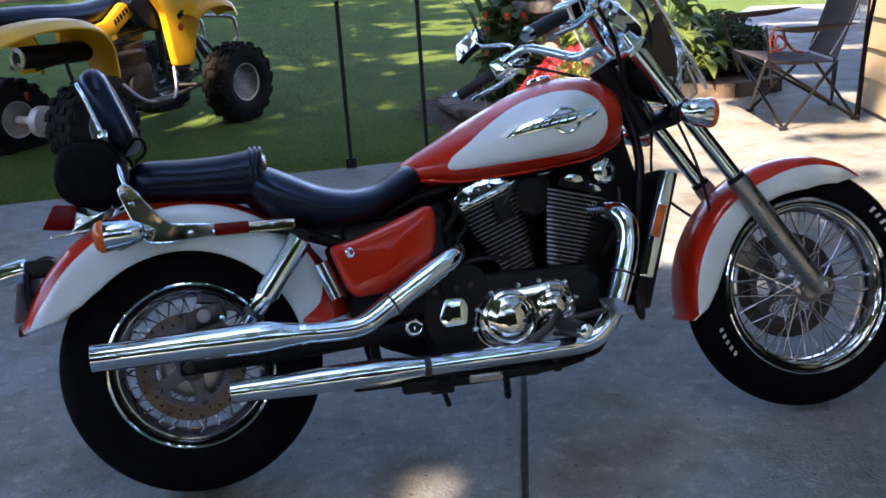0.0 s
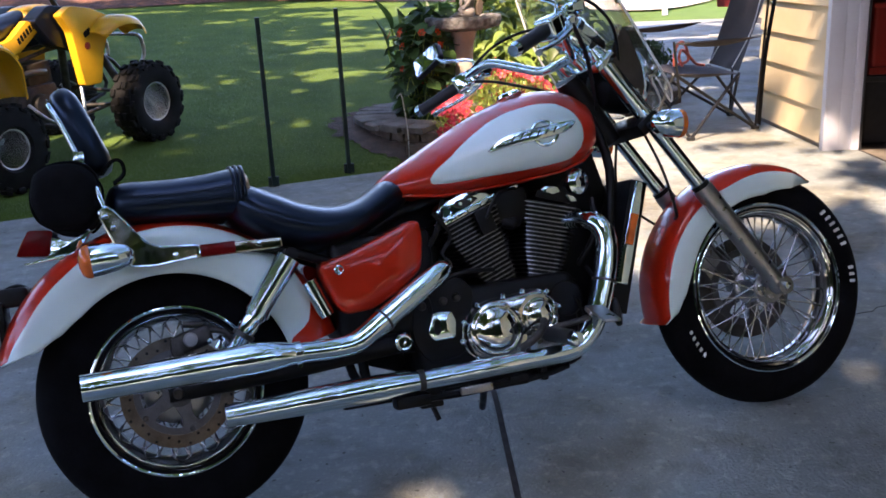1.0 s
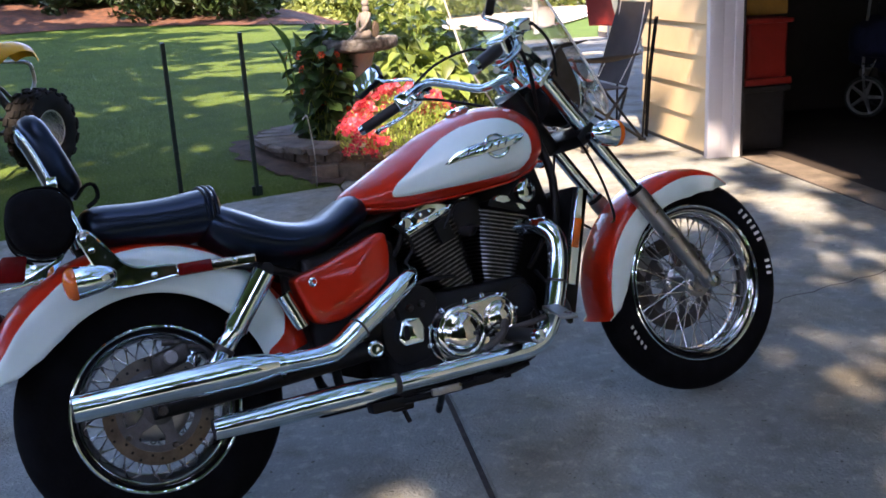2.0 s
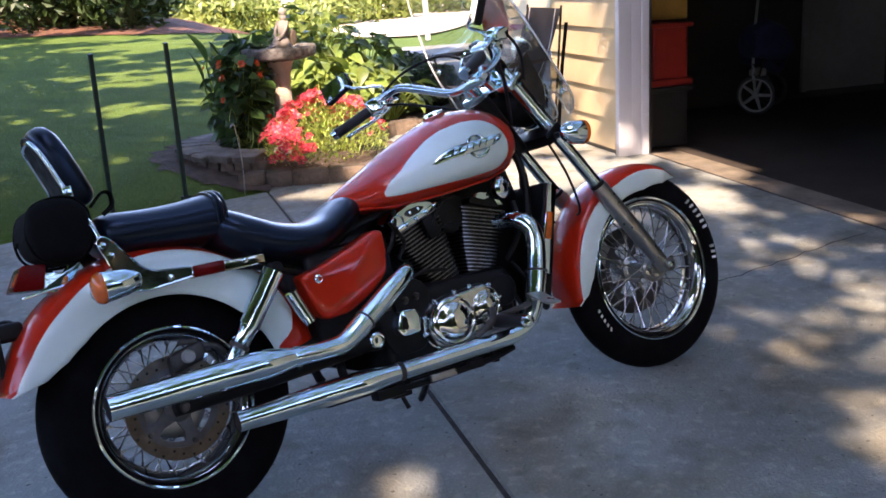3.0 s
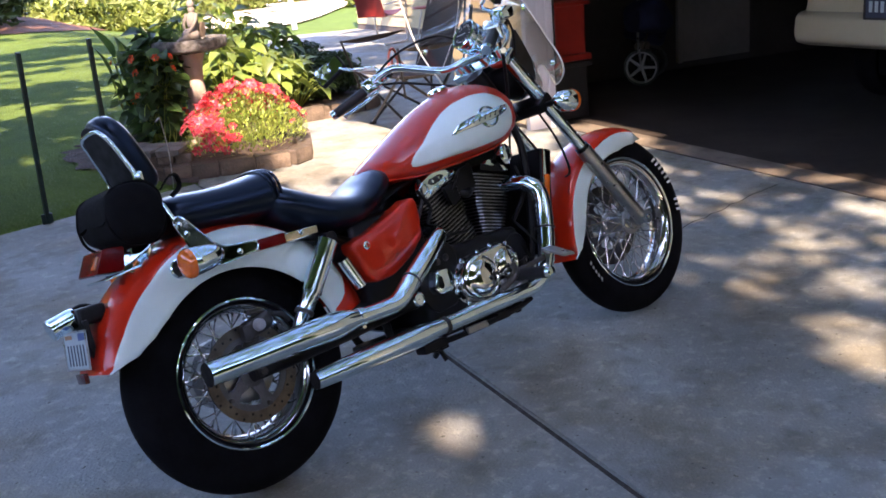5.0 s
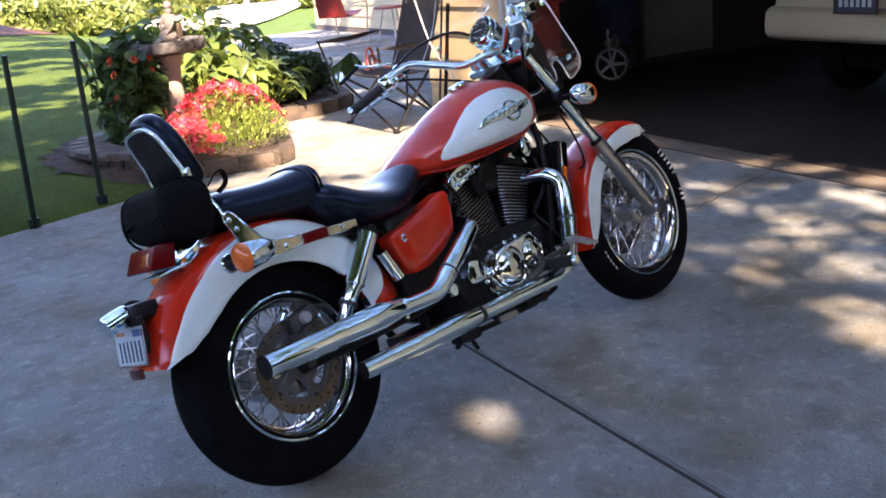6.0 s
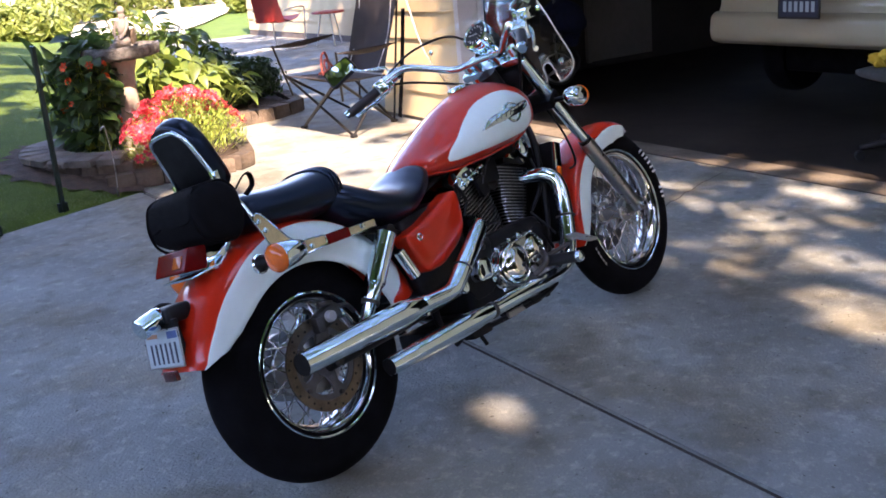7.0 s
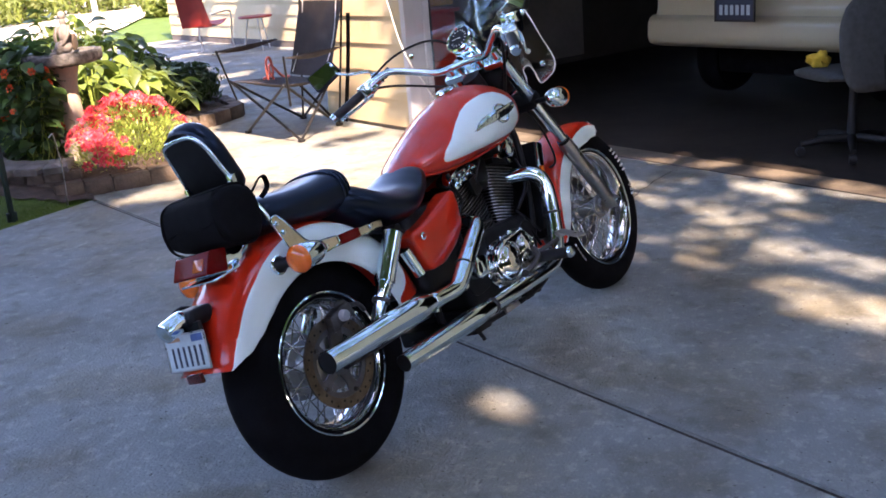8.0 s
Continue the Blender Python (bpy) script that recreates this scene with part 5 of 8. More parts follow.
bpart("end_cover", lathe([(0.05, 0.0), (0.05, 0.02), (0.044, 0.028), (0.0, 0.03)], (0.985, -0.105, 0.40), (0, -1, 0), 28), BLACK, "", case)
bpart("gear_cover", prism(round_poly([(0.58, 0.46), (0.70, 0.50), (0.74, 0.46), (0.70, 0.30), (0.60, 0.29), (0.565, 0.36)], 0.03, 4), -0.10, -0.135, "xz", 0.012, 3), BLACK, "", case)
for pts, r in (([(0.66, -0.13, 0.49), (0.72, -0.14, 0.505), (0.80, -0.135, 0.50)], 0.006), ([(0.95, -0.12, 0.44), (1.01, -0.13, 0.40), (1.03, -0.14, 0.34)], 0.006), ([(0.60, -0.12, 0.32), (0.62, -0.14, 0.42), (0.60, -0.13, 0.50)], 0.005)):
    bpart("hose", tube(pts, r, 8, 4), BLACK, "", case)


def cylinder(base, top, w0, w1, n, label):
    """A finned barrel from base to top; w0 and w1 are the fins' widths."""
    b0, t0 = Vector(base), Vector(top)
    d = t0 - b0
    q = Matrix.Rotation(math.atan2(d.x, d.z), 4, "Y")
    core = bmesh.new()
    loops = []
    for t, w in ((-0.06, w0 * 0.9), (1.0, w1 * 0.9)):
        loops.append([b0 + d * t + q @ Vector((p[0], p[1], 0)) for p in round_poly([(-w / 2, -0.090), (w / 2, -0.090), (w / 2, 0.083), (-w / 2, 0.083)], 0.028, 4)])
    rings(core, loops)
    bmesh.ops.recalc_face_normals(core, faces=core.faces)
    cyl = bpart("cylinder", core, BLACK, label)
    for k in range(n):
        t = (k + 0.5) / n
        w = w0 + (w1 - w0) * t
        b = bmesh.new()
        poly = round_poly([(-w / 2, -0.098), (w / 2, -0.098), (w / 2, 0.09), (-w / 2, 0.09)], 0.03, 4)
        lo_v = [b.verts.new((p[0], p[1], -0.0012)) for p in poly]
        hi_v = [b.verts.new((p[0], p[1], 0.0012)) for p in poly]
        b.faces.new(list(reversed(lo_v)))
        b.faces.new(hi_v)
        for i in range(len(poly)):
            f = b.faces.new((lo_v[i], lo_v[(i + 1) % len(poly)], hi_v[(i + 1) % len(poly)], hi_v[i]))
            f.material_index = 1
        bmesh.ops.transform(b, matrix=Matrix.Translation(b0 + d * t) @ q, verts=b.verts)
        bpart("fin", b, [BLACK, FINE], "", cyl)
    return cyl


c1 = cylinder((0.836, 0, 0.462), (0.764, 0, 0.652), 0.098, 0.184, 18, "black finned rear cylinder")
c2 = cylinder((0.950, 0, 0.462), (1.0, 0, 0.650), 0.098, 0.178, 18, "black finned front cylinder")
rock = round_poly([(0.668, 0.640), (0.676, 0.664), (0.700, 0.682), (0.750, 0.702), (0.802, 0.700), (0.826, 0.688), (0.816, 0.676), (0.770, 0.660)], 0.010, 3)
hc = bpart("head_cover", prism(rock, -0.112, 0.09, "xz", 0.010, 3), CHROME, "chrome rocker cover", c1)
bpart("head_flange", prism([(0.664, 0.630), (0.672, 0.618), (0.740, 0.643), (0.840, 0.682), (0.834, 0.694), (0.735, 0.657)], -0.116, 0.092, "xz", 0.003, 2), CHROME, "chrome flange under the cover", hc)
for x, z in ((0.690, 0.634), (0.722, 0.645), (0.756, 0.657), (0.792, 0.671), (0.824, 0.684)):
    bpart("bolt", lathe([(0.0, 0.009), (0.005, 0.008), (0.0065, 0.0)], (x, -0.116, z), (0, -1, 0), 10), CHROME, "", hc)
bpart("head_boss", lathe([(0.0, 0.002), (0.013, 0.002), (0.015, 0.006), (0.018, 0.005), (0.019, 0.0)], (0.698, -0.112, 0.660), (0, -1, 0), 22), CHROME, "", hc)
bpart("head_recess", prism(round_poly([(0.722, 0.672), (0.728, 0.684), (0.772, 0.692), (0.790, 0.686), (0.770, 0.672), (0.738, 0.664)], 0.005, 3), -0.1122, -0.1140, "xz"), DARKMET, "dark recess", hc)
for x, z in ((0.738, 0.676), (0.766, 0.683)):
    bpart("bolt", lathe([(0.0, 0.008), (0.005, 0.007), (0.006, 0.0)], (x, -0.113, z), (0, -1, 0), 10), CHROME, "", hc)
hf = bpart("head_cover", prism(round_poly([(0.945, 0.672), (0.958, 0.690), (1.006, 0.684), (1.055, 0.662), (1.062, 0.648), (1.045, 0.642)], 0.010, 3), -0.106, 0.09, "xz", 0.008, 2), BLACK, "black rocker cover", c2)
bpart("cover_cap", prism(round_poly([(0.960, 0.684), (0.974, 0.696), (1.006, 0.690), (1.014, 0.676), (0.990, 0.672)], 0.006, 3), -0.105, -0.122, "xz", 0.005, 2), CHROME, "chrome cap on the cover", hf)
bpart("cover_cap", prism(round_poly([(1.028, 0.668), (1.052, 0.660), (1.060, 0.646), (1.040, 0.648)], 0.004, 3), -0.105, -0.116, "xz", 0.003, 2), CHROME, "chrome cap on the cover", hf)
bpart("plug_cap", box((0.80, -0.112, 0.625), (0.045, 0.02, 0.065), 0.006, 2, Matrix.Rotation(radians(-17), 4, "Y")), BLACK, "", c1)
bpart("horn_cover", lathe([(0.0, 0.024), (0.02, 0.022), (0.034, 0.012), (0.036, 0.0), (0.03, -0.012)], (1.072, -0.095, 0.698), (0.25, -1, 0), 24), CHROME, "round chrome cover")
bpart("intake", join(box((0.885, -0.02, 0.66), (0.10, 0.15, 0.09), 0.02, 2), tube([(0.84, -0.05, 0.64), (0.88, -0.09, 0.61), (0.93, -0.05, 0.64)], 0.016, 10, 4)), BLACK, "black intake between the cylinders")
for pts, r in (([(0.80, -0.12, 0.63), (0.84, -0.13, 0.69), (0.90, -0.09, 0.70)], 0.0045), ([(1.03, -0.09, 0.69), (1.06, -0.11, 0.74), (1.10, -0.06, 0.76)], 0.0045), ([(1.06, -0.07, 0.48), (1.10, -0.11, 0.56), (1.12, -0.08, 0.65)], 0.008), ([(0.66, -0.13, 0.66), (0.70, -0.12, 0.60), (0.67, -0.12, 0.55), (0.70, -0.11, 0.49)], 0.006), ([(0.70, -0.10, 0.69), (0.67, -0.12, 0.62), (0.64, -0.12, 0.58)], 0.008)):
    bpart("hose", tube(pts, r, 8, 5), BLACK)

# frame, radiator, swing arm, shocks
fr = bmesh.new()
for s in (-1, 1):
    tube([(1.17, s * 0.03, 0.87), (1.19, s * 0.065, 0.72), (1.15, s * 0.07, 0.50), (1.10, s * 0.07, 0.36), (1.04, s * 0.07, 0.265), (0.96, s * 0.07, 0.228), (0.55, s * 0.08, 0.222), (0.46, s * 0.09, 0.25), (0.44, s * 0.1, 0.36), (0.45, s * 0.1, 0.56), (0.55, s * 0.07, 0.66), (0.75, s * 0.04, 0.71)], 0.013, 10, 4, bm=fr)
    tube([(0.45, s * 0.1, 0.55), (0.30, s * 0.125, 0.61), (0.20, s * 0.13, 0.635)], 0.012, 10, 3, bm=fr)
tube([(1.235, 0, 0.80), (1.13, 0, 0.98)], 0.035, 16, bm=fr)
tube([(1.13, 0, 0.90), (0.9, 0, 0.80), (0.6, 0, 0.70)], 0.02, 12, bm=fr)
bpart("frame", fr, BLACK, "black tubular frame")
rad = bpart("radiator", box((1.195, 0, 0.51), (0.05, 0.22, 0.36), 0.006, 2, Matrix.Rotation(radians(18), 4, "Y")), BLACK, "black radiator ahead of the engine")
for s in (-1, 1):
    bpart("radiator_cover", box((1.205, s * 0.112, 0.545), (0.036, 0.012, 0.28), 0.006, 2, Matrix.Rotation(radians(20), 4, "Y")), CHROME, "chrome radiator side cover", rad)
    bpart("reflector", box((1.205, s * 0.119, 0.555), (0.022, 0.008, 0.085), 0.003, 2, Matrix.Rotation(radians(20), 4, "Y")), AMBER, "amber side reflector", rad)
bpart("left_engine_side", prism(round_poly([(0.44, 0.60), (0.62, 0.70), (0.98, 0.71), (1.03, 0.74), (1.13, 0.79), (1.19, 0.80), (1.235, 0.62), (1.19, 0.42), (1.06, 0.25), (0.62, 0.24), (0.46, 0.30)], 0.03, 3), 0.04, 0.11, "xz", 0.012, 2), BLACK, "black covers on the far side of the engine")
bpart("air_box", box((0.52, 0.0, 0.50), (0.26, 0.26, 0.26), 0.03, 3), BLACK, "black battery box")
cov = round_poly([(0.352, 0.570), (0.43, 0.590), (0.515, 0.620), (0.590, 0.649), (0.613, 0.645), (0.616, 0.60), (0.604, 0.53), (0.55, 0.485), (0.47, 0.447), (0.405, 0.443), (0.384, 0.468), (0.366, 0.520)], 0.018, 4)
for s in (-1, 1):
    b = bmesh.new()
    cx, cz = 0.49, 0.545
    rows = []
    for t, off in ((1.0, -0.05), (1.0, -0.006), (0.99, 0.001), (0.965, 0.006), (0.92, 0.009), (0.8, 0.013), (0.6, 0.017), (0.3, 0.020), (0.05, 0.021)):
        rows.append([(cx + (x - cx) * t, s * (0.162 + off + 0.012 * (x - 0.35)), cz + (z - cz) * t) for x, z in cov])
    rings(b, rows)
    bmesh.ops.recalc_face_normals(b, faces=b.faces)
    sc = bpart("side_panel", b, RED, "red side panel with a chrome bolt", sharp=50)
    bpart("bolt", lathe([(0.012, 0.0), (0.012, 0.004), (0.009, 0.006), (0.006, 0.004), (0.0, 0.004)], (0.400, s * 0.1735, 0.553), (0, s, 0), 20), CHROME, "", sc)
sw = bmesh.new()
for s in (-1, 1):
    tube([(0.53, s * 0.125, 0.355), (0.27, s * 0.13, 0.335), (-0.02, s * 0.125, 0.322)], [0.026, 0.024, 0.022], 12, 3, bm=sw)
tube([(0.0, -0.15, 0.322), (0.0, 0.15, 0.322)], 0.012, 12, bm=sw)
bpart("swing_arm", sw, BLACK, "black swing arm")
for s in (-1, 1):
    bpart("pivot_cover", lathe([(0.022, -0.01), (0.022, 0.006), (0.018, 0.01), (0.012, 0.008), (0.0, 0.012)], (0.538, s * 0.15, 0.356), (0, s, 0), 24), CHROME, "round chrome pivot cover")
    a, b_ = Vector((0.292, s * 0.168, 0.605)), Vector((0.118, s * 0.150, 0.375))
    def along(t):
        return a + (b_ - a) * t
    sh = bpart("shock_absorber", tube([along(0.03), along(0.55)], [0.029, 0.030], 24), CHROME, "chrome shrouded shock absorber")
    bpart("shock_body", tube([along(0.55), along(0.74), along(0.76), along(0.97)], [0.0245, 0.0235, 0.020, 0.019], 22), CHROME, "", sh)
    bpart("collar", tube([along(0.52), along(0.555), along(0.56), along(0.585)], [0.0312, 0.0312, 0.027, 0.027], 24), CHROME, "", sh)
    bpart("collar", tube([along(0.73), along(0.77)], 0.026, 20), DARKMET, "", sh)
    bpart("mount", tube([along(0.0) - Vector((0, s * 0.03, 0)), along(0.0) + Vector((0, s * 0.018, 0))], 0.016, 16), BLACK, "", sh)
    bpart("canister", tube([(0.328, s * 0.15, 0.535), (0.362, s * 0.15, 0.448)], [0.0185, 0.0185], 18), CHROME, "small chrome canister")
cal = bpart("rear_caliper", join(box((0.050, -0.088, 0.436), (0.088, 0.048, 0.048), 0.016, 3, Matrix.Rotation(radians(-14), 4, "Y")), box((0.012, -0.092, 0.424), (0.030, 0.040, 0.046), 0.010, 2), tube([(0.09, -0.10, 0.452), (0.12, -0.105, 0.445), (0.14, -0.10, 0.42)], 0.007, 8, 3), tube([(0.075, -0.098, 0.468), (0.03, -0.098, 0.474)], 0.008, 10)), DARKMET, "dark grey rear brake caliper")
bpart("piston_cap", lathe([(0.0, 0.0165), (0.013, 0.016), (0.0155, 0.013), (0.017, 0.0)], (0.043, -0.113, 0.437), (0, -1, 0), 24), WHEELGREY, "pale round piston cap", cal)
bpart("caliper_bolt", lathe([(0.0, 0.010), (0.006, 0.009), (0.008, 0.0)], (0.085, -0.112, 0.428), (0, -1, 0), 8), CHROME, "", cal)
bpart("caliper_bracket", box((0.02, -0.080, 0.388), (0.045, 0.014, 0.075), 0.006, 2, Matrix.Rotation(radians(20), 4, "Y")), DARKMET, "", cal)
bpart("axle_nut", lathe([(0.0, 0.018), (0.010, 0.017), (0.014, 0.0)], (0.0, -0.142, 0.322), (0, -1, 0), 12), DARKMET)

# fork and steering
ax = Vector((1.655, 0, 0.322)) - Vector((1.175, 0, 1.028))
for s in (-1, 1):
    def fk(t, y=0.108):
        return Vector((1.175, s * y, 1.028)) + ax * t
    leg = bpart("fork_leg", tube([fk(0.545), fk(0.56), fk(0.8), fk(0.985)], [0.0265, 0.028, 0.0275, 0.024], 22), DULL, "satin alloy lower fork leg")
    bpart("stanchion", tube([fk(0.0), fk(0.56)], 0.0205, 20), CHROME, "chrome fork tube", leg)
    bpart("dust_seal", tube([fk(0.53), fk(0.55)], 0.0255, 20), BLACK, "", leg)
    bpart("fork_shroud", tube([fk(0.05), fk(0.27)], 0.0245, 20), CHROME, "", leg)
    bpart("fork_cap", tube([fk(-0.02), fk(0.012)], [0.017, 0.0235], 16), CHROME, "", leg)
    bpart("axle_clamp", tube([(FX + 0.002, s * 0.085, FZ + 0.005), (FX + 0.002, s * 0.135, FZ + 0.005)], 0.023, 18), DULL, "", leg)
    bpart("axle_bolt", lathe([(0.0, 0.012), (0.009, 0.010), (0.011, 0.0)], (FX + 0.002, s * 0.134, FZ + 0.005), (0, s, 0), 12), CHROME, "", leg)
    sg = bpart("turn_signal", lathe([(0.0, 0.0), (0.014, 0.003), (0.026, 0.014), (0.034, 0.032), (0.0365, 0.058), (0.0365, 0.075)], (1.248, s * 0.215, 0.818), (1, 0, -0.08), 28), CHROME, "chrome bullet turn signal")
    bpart("lens", lathe([(0.0372, 0.075), (0.038, 0.079), (0.036, 0.088), (0.026, 0.094), (0.0, 0.096)], (1.248, s * 0.215, 0.818), (1, 0, -0.08), 28), AMBER, "amber lens", sg)
    bpart("stalk", tube([(1.29, s * 0.12, 0.822), (1.285, s * 0.195, 0.818)], 0.010, 12), BLACK, "", sg)
qa = Matrix.Rotation(math.atan2(-ax.x, -ax.z), 4, "Y")
bpart("lower_yoke", box(Vector((1.31, 0, 0.83)) - Vector((0.02, 0, 0.0)), (0.075, 0.275, 0.04), 0.012, 2, qa), BLACK, "black lower fork yoke")
bpart("upper_yoke", box(Vector((1.185, 0, 1.005)), (0.07, 0.27, 0.028), 0.01, 2, qa), CHROME, "chrome upper fork yoke")
hl = bpart("headlamp", lathe([(0.0, -0.075), (0.04, -0.07), (0.07, -0.05), (0.083, -0.01), (0.086, 0.03)], (1.275, 0, 0.962), (1, 0, -0.08), 36), BLACK, "black headlamp bucket")
bpart("rim", lathe([(0.086, 0.028), (0.092, 0.034), (0.094, 0.046), (0.090, 0.056), (0.084, 0.058)], (1.275, 0, 0.962), (1, 0, -0.08), 40), CHROME, "chrome headlamp rim", hl)
bpart("lens", lathe([(0.085, 0.054), (0.07, 0.062), (0.04, 0.068), (0.0, 0.07)], (1.275, 0, 0.962), (1, 0, -0.08), 36), CHROME, "", hl)
ear_poly = round_poly([(1.205, 0.985), (1.218, 1.04), (1.262, 1.10), (1.285, 1.04), (1.302, 0.985), (1.300, 0.92), (1.275, 0.888), (1.245, 0.90)], 0.016, 3)
for s in (-1, 1):
    ear = bpart("lamp_bracket", prism(ear_poly, s * 0.108, s * 0.114, "xz", 0.0015, 1), mat("smoked_panel", (0.075, 0.062, 0.050), 0.22, 0.3, 0.2, 20.0), "dark smoked bracket beside the headlamp", hl)
    for x, z, rr in ((1.245, 0.950, 0.009), (1.273, 0.918, 0.010)):
        bpart("bolt", lathe([(0.0, 0.009), (rr * 0.8, 0.008), (rr, 0.0)], (x, s * 0.114, z), (0, s, 0), 14), CHROME, "", ear)
gd = Vector((-0.80, 0, 0.60))
GC = Vector((1.142, 0, 1.118))
ga = bpart("speedometer", lathe([(0.0, -0.125), (0.03, -0.122), (0.042, -0.105), (0.049, -0.06), (0.051, -0.03), (0.055, -0.028), (0.055, -0.014), (0.051, -0.012), (0.052, 0.0), (0.055, 0.002), (0.055, 0.012), (0.049, 0.016), (0.045, 0.008)], GC, gd, 36), CHROME, "chrome speedometer can")
bpart("dial", lathe([(0.046, 0.0095), (0.0, 0.010)], GC, gd, 32), DIAL, "", ga)
gu, gv = basis(gd)
for k in range(14):
    a = radians(40 + k * 22)
    p = GC + gd.normalized() * 0.0115
    dirv = gu * math.cos(a) + gv * math.sin(a)
    bpart("tick", tube([p + dirv * 0.028, p + dirv * 0.036], 0.001, 4), LETTER, "", ga)
bpart("needle", tube([GC + gd.normalized() * 0.0118 - gu * 0.01, GC + gd.normalized() * 0.0118 + gu * 0.03], 0.0012, 4), LETTER, "", ga)

# handlebar, controls, mirrors
half = [(1.132, 0.0, 1.036), (1.128, 0.06, 1.034), (1.100, 0.115, 1.034), (1.052, 0.185, 1.066), (1.006, 0.248, 1.092), (0.972, 0.295, 1.082), (0.93, 0.345, 1.048)]
bars = smooth_path([(x, -y, z) for x, y, z in reversed(half)] + half[1:], 6)
hb = bpart("handlebar", tube(bars, 0.0127, 16), CHROME, "wide chrome handlebar")
for s in (-1, 1):
    g0, g1 = Vector((0.935, s * 0.342, 1.050)), Vector((0.825, s * 0.412, 0.996))
    d = (g1 - g0).normalized()
    gp = bpart("grip", tube([g0 + d * 0.005, g0 + d * 0.012, g1 - d * 0.006, g1], [0.0165, 0.0172, 0.0172, 0.0175], 18), GRIP, "black rubber grip", hb)
    bpart("bar_end", tube([g1, g1 + d * 0.016], [0.0178, 0.014], 18), CHROME, "chrome bar end", gp)
    sb = join(box((0.006, 0, 0), (0.048, 0.054, 0.054), 0.012, 3), box((-0.028, 0, 0), (0.026, 0.046, 0.050), 0.010, 3), box((0.004, 0.0, 0.028), (0.020, 0.018, 0.012), 0.003, 2), box((-0.004, 0.028, 0.0), (0.028, 0.010, 0.022), 0.004, 2), tube([(-0.05, 0.01, -0.012), (-0.085, 0.012, -0.016)], [0.008, 0.005], 10))
    u, v = basis(d)
    mm = Matrix((d, u, v)).transposed().to_4x4()
    bmesh.ops.transform(sb, matrix=Matrix.Translation(g0 - d * 0.018) @ mm, verts=sb.verts)
    swt = bpart("switch_box", sb, CHROME, "switch housing", hb)
    for k, r, q in ((0.060, 0.021, CHROME), (0.072, 0.0185, CHROME), (0.105, 0.0155, BLACK), (0.128, 0.0155, BLACK)):
        c0 = g0 - d * k
        bpart("clamp", tube([c0 - d * 0.005, c0 + d * 0.005], r, 16), q, "", swt)
    bpart("perch", join(box(g0 - d * 0.062 + Vector((0.026, 0, 0.004)), (0.034, 0.022, 0.024), 0.006, 2), tube([g0 - d * 0.062 + Vector((0.02, 0, 0.012)), g0 - d * 0.062 + Vector((0.006, 0, 0.034))], [0.010, 0.008], 12)), CHROME, "", swt)
    lv = [g0 - d * 0.05 + Vector((0.03, 0, 0.004)), g0 - d * 0.01 + Vector((0.055, 0, -0.004)), g0 + d * 0.06 + Vector((0.06, 0, -0.012)), g0 + d * 0.125 + Vector((0.045, s * 0.01, -0.014)), g0 + d * 0.145 + Vector((0.05, s * 0.012, -0.014))]
    bpart("lever", tube(lv, [0.007, 0.0075, 0.006, 0.006, 0.009], 10, 4), CHROME, "chrome lever", hb)
    if s < 0:
        bpart("reservoir", box(g0 - d * 0.065 + Vector((0.035, 0.0, 0.035)), (0.05, 0.06, 0.035), 0.008), CHROME, "chrome brake reservoir", hb)
    mc = Vector((0.876, s * 0.447, 1.155))
    bpart("mirror_stem", tube([g0 - d * 0.055 + Vector((0, 0, 0.018)), g0 - d * 0.05 + Vector((0.0, s * 0.0, 0.05)), Vector((0.905, s * 0.352, 1.128)), Vector((0.895, s * 0.38, 1.140)), mc + Vector((0.014, -s * 0.035, 0.0))], 0.0052, 10, 4), CHROME, "chrome mirror stem", hb)
    mo = Matrix.Translation(mc) @ Matrix.Rotation(radians(s * 23), 4, "Z") @ Matrix.Rotation(radians(19), 4, "Y") @ Matrix.Rotation(radians(-s * 22), 4, "X") @ Matrix.Scale(0.85, 4)
    shell = prism(round_poly([(-0.075, -0.036), (-0.062, 0.042), (0.072, 0.044), (0.066, -0.046)] if s > 0 else [(-0.066, -0.046), (-0.072, 0.044), (0.062, 0.042), (0.075, -0.036)], 0.016, 4), -0.006, 0.016, "yz", 0.005, 2)
    bmesh.ops.transform(shell, matrix=mo, verts=shell.verts)
    mir = bpart("mirror", shell, BLACK, "black framed rear-view mirror", hb)
    glass = prism(round_poly([(-0.069, -0.031), (-0.057, 0.037), (0.066, 0.039), (0.060, -0.041)] if s > 0 else [(-0.060, -0.041), (-0.066, 0.039), (0.057, 0.037), (0.069, -0.031)], 0.013, 4), -0.0075, -0.0064, "yz")
    bmesh.ops.transform(glass, matrix=mo, verts=glass.verts)
    bpart("mirror_glass", glass, MIRROR, "", mir)
    back = prism(round_poly([(-0.069, -0.031), (-0.057, 0.037), (0.066, 0.039), (0.060, -0.041)] if s > 0 else [(-0.060, -0.041), (-0.066, 0.039), (0.057, 0.037), (0.069, -0.031)], 0.013, 4), 0.0162, 0.0185, "yz", 0.001, 1)
    bmesh.ops.transform(back, matrix=mo, verts=back.verts)
    bpart("mirror_back", back, BLACK, "black mirror back", mir)
    bpart("riser", tube([(1.165, s * 0.045, 1.005), (1.13, s * 0.045, 1.045)], 0.016, 14), CHROME, "", hb)
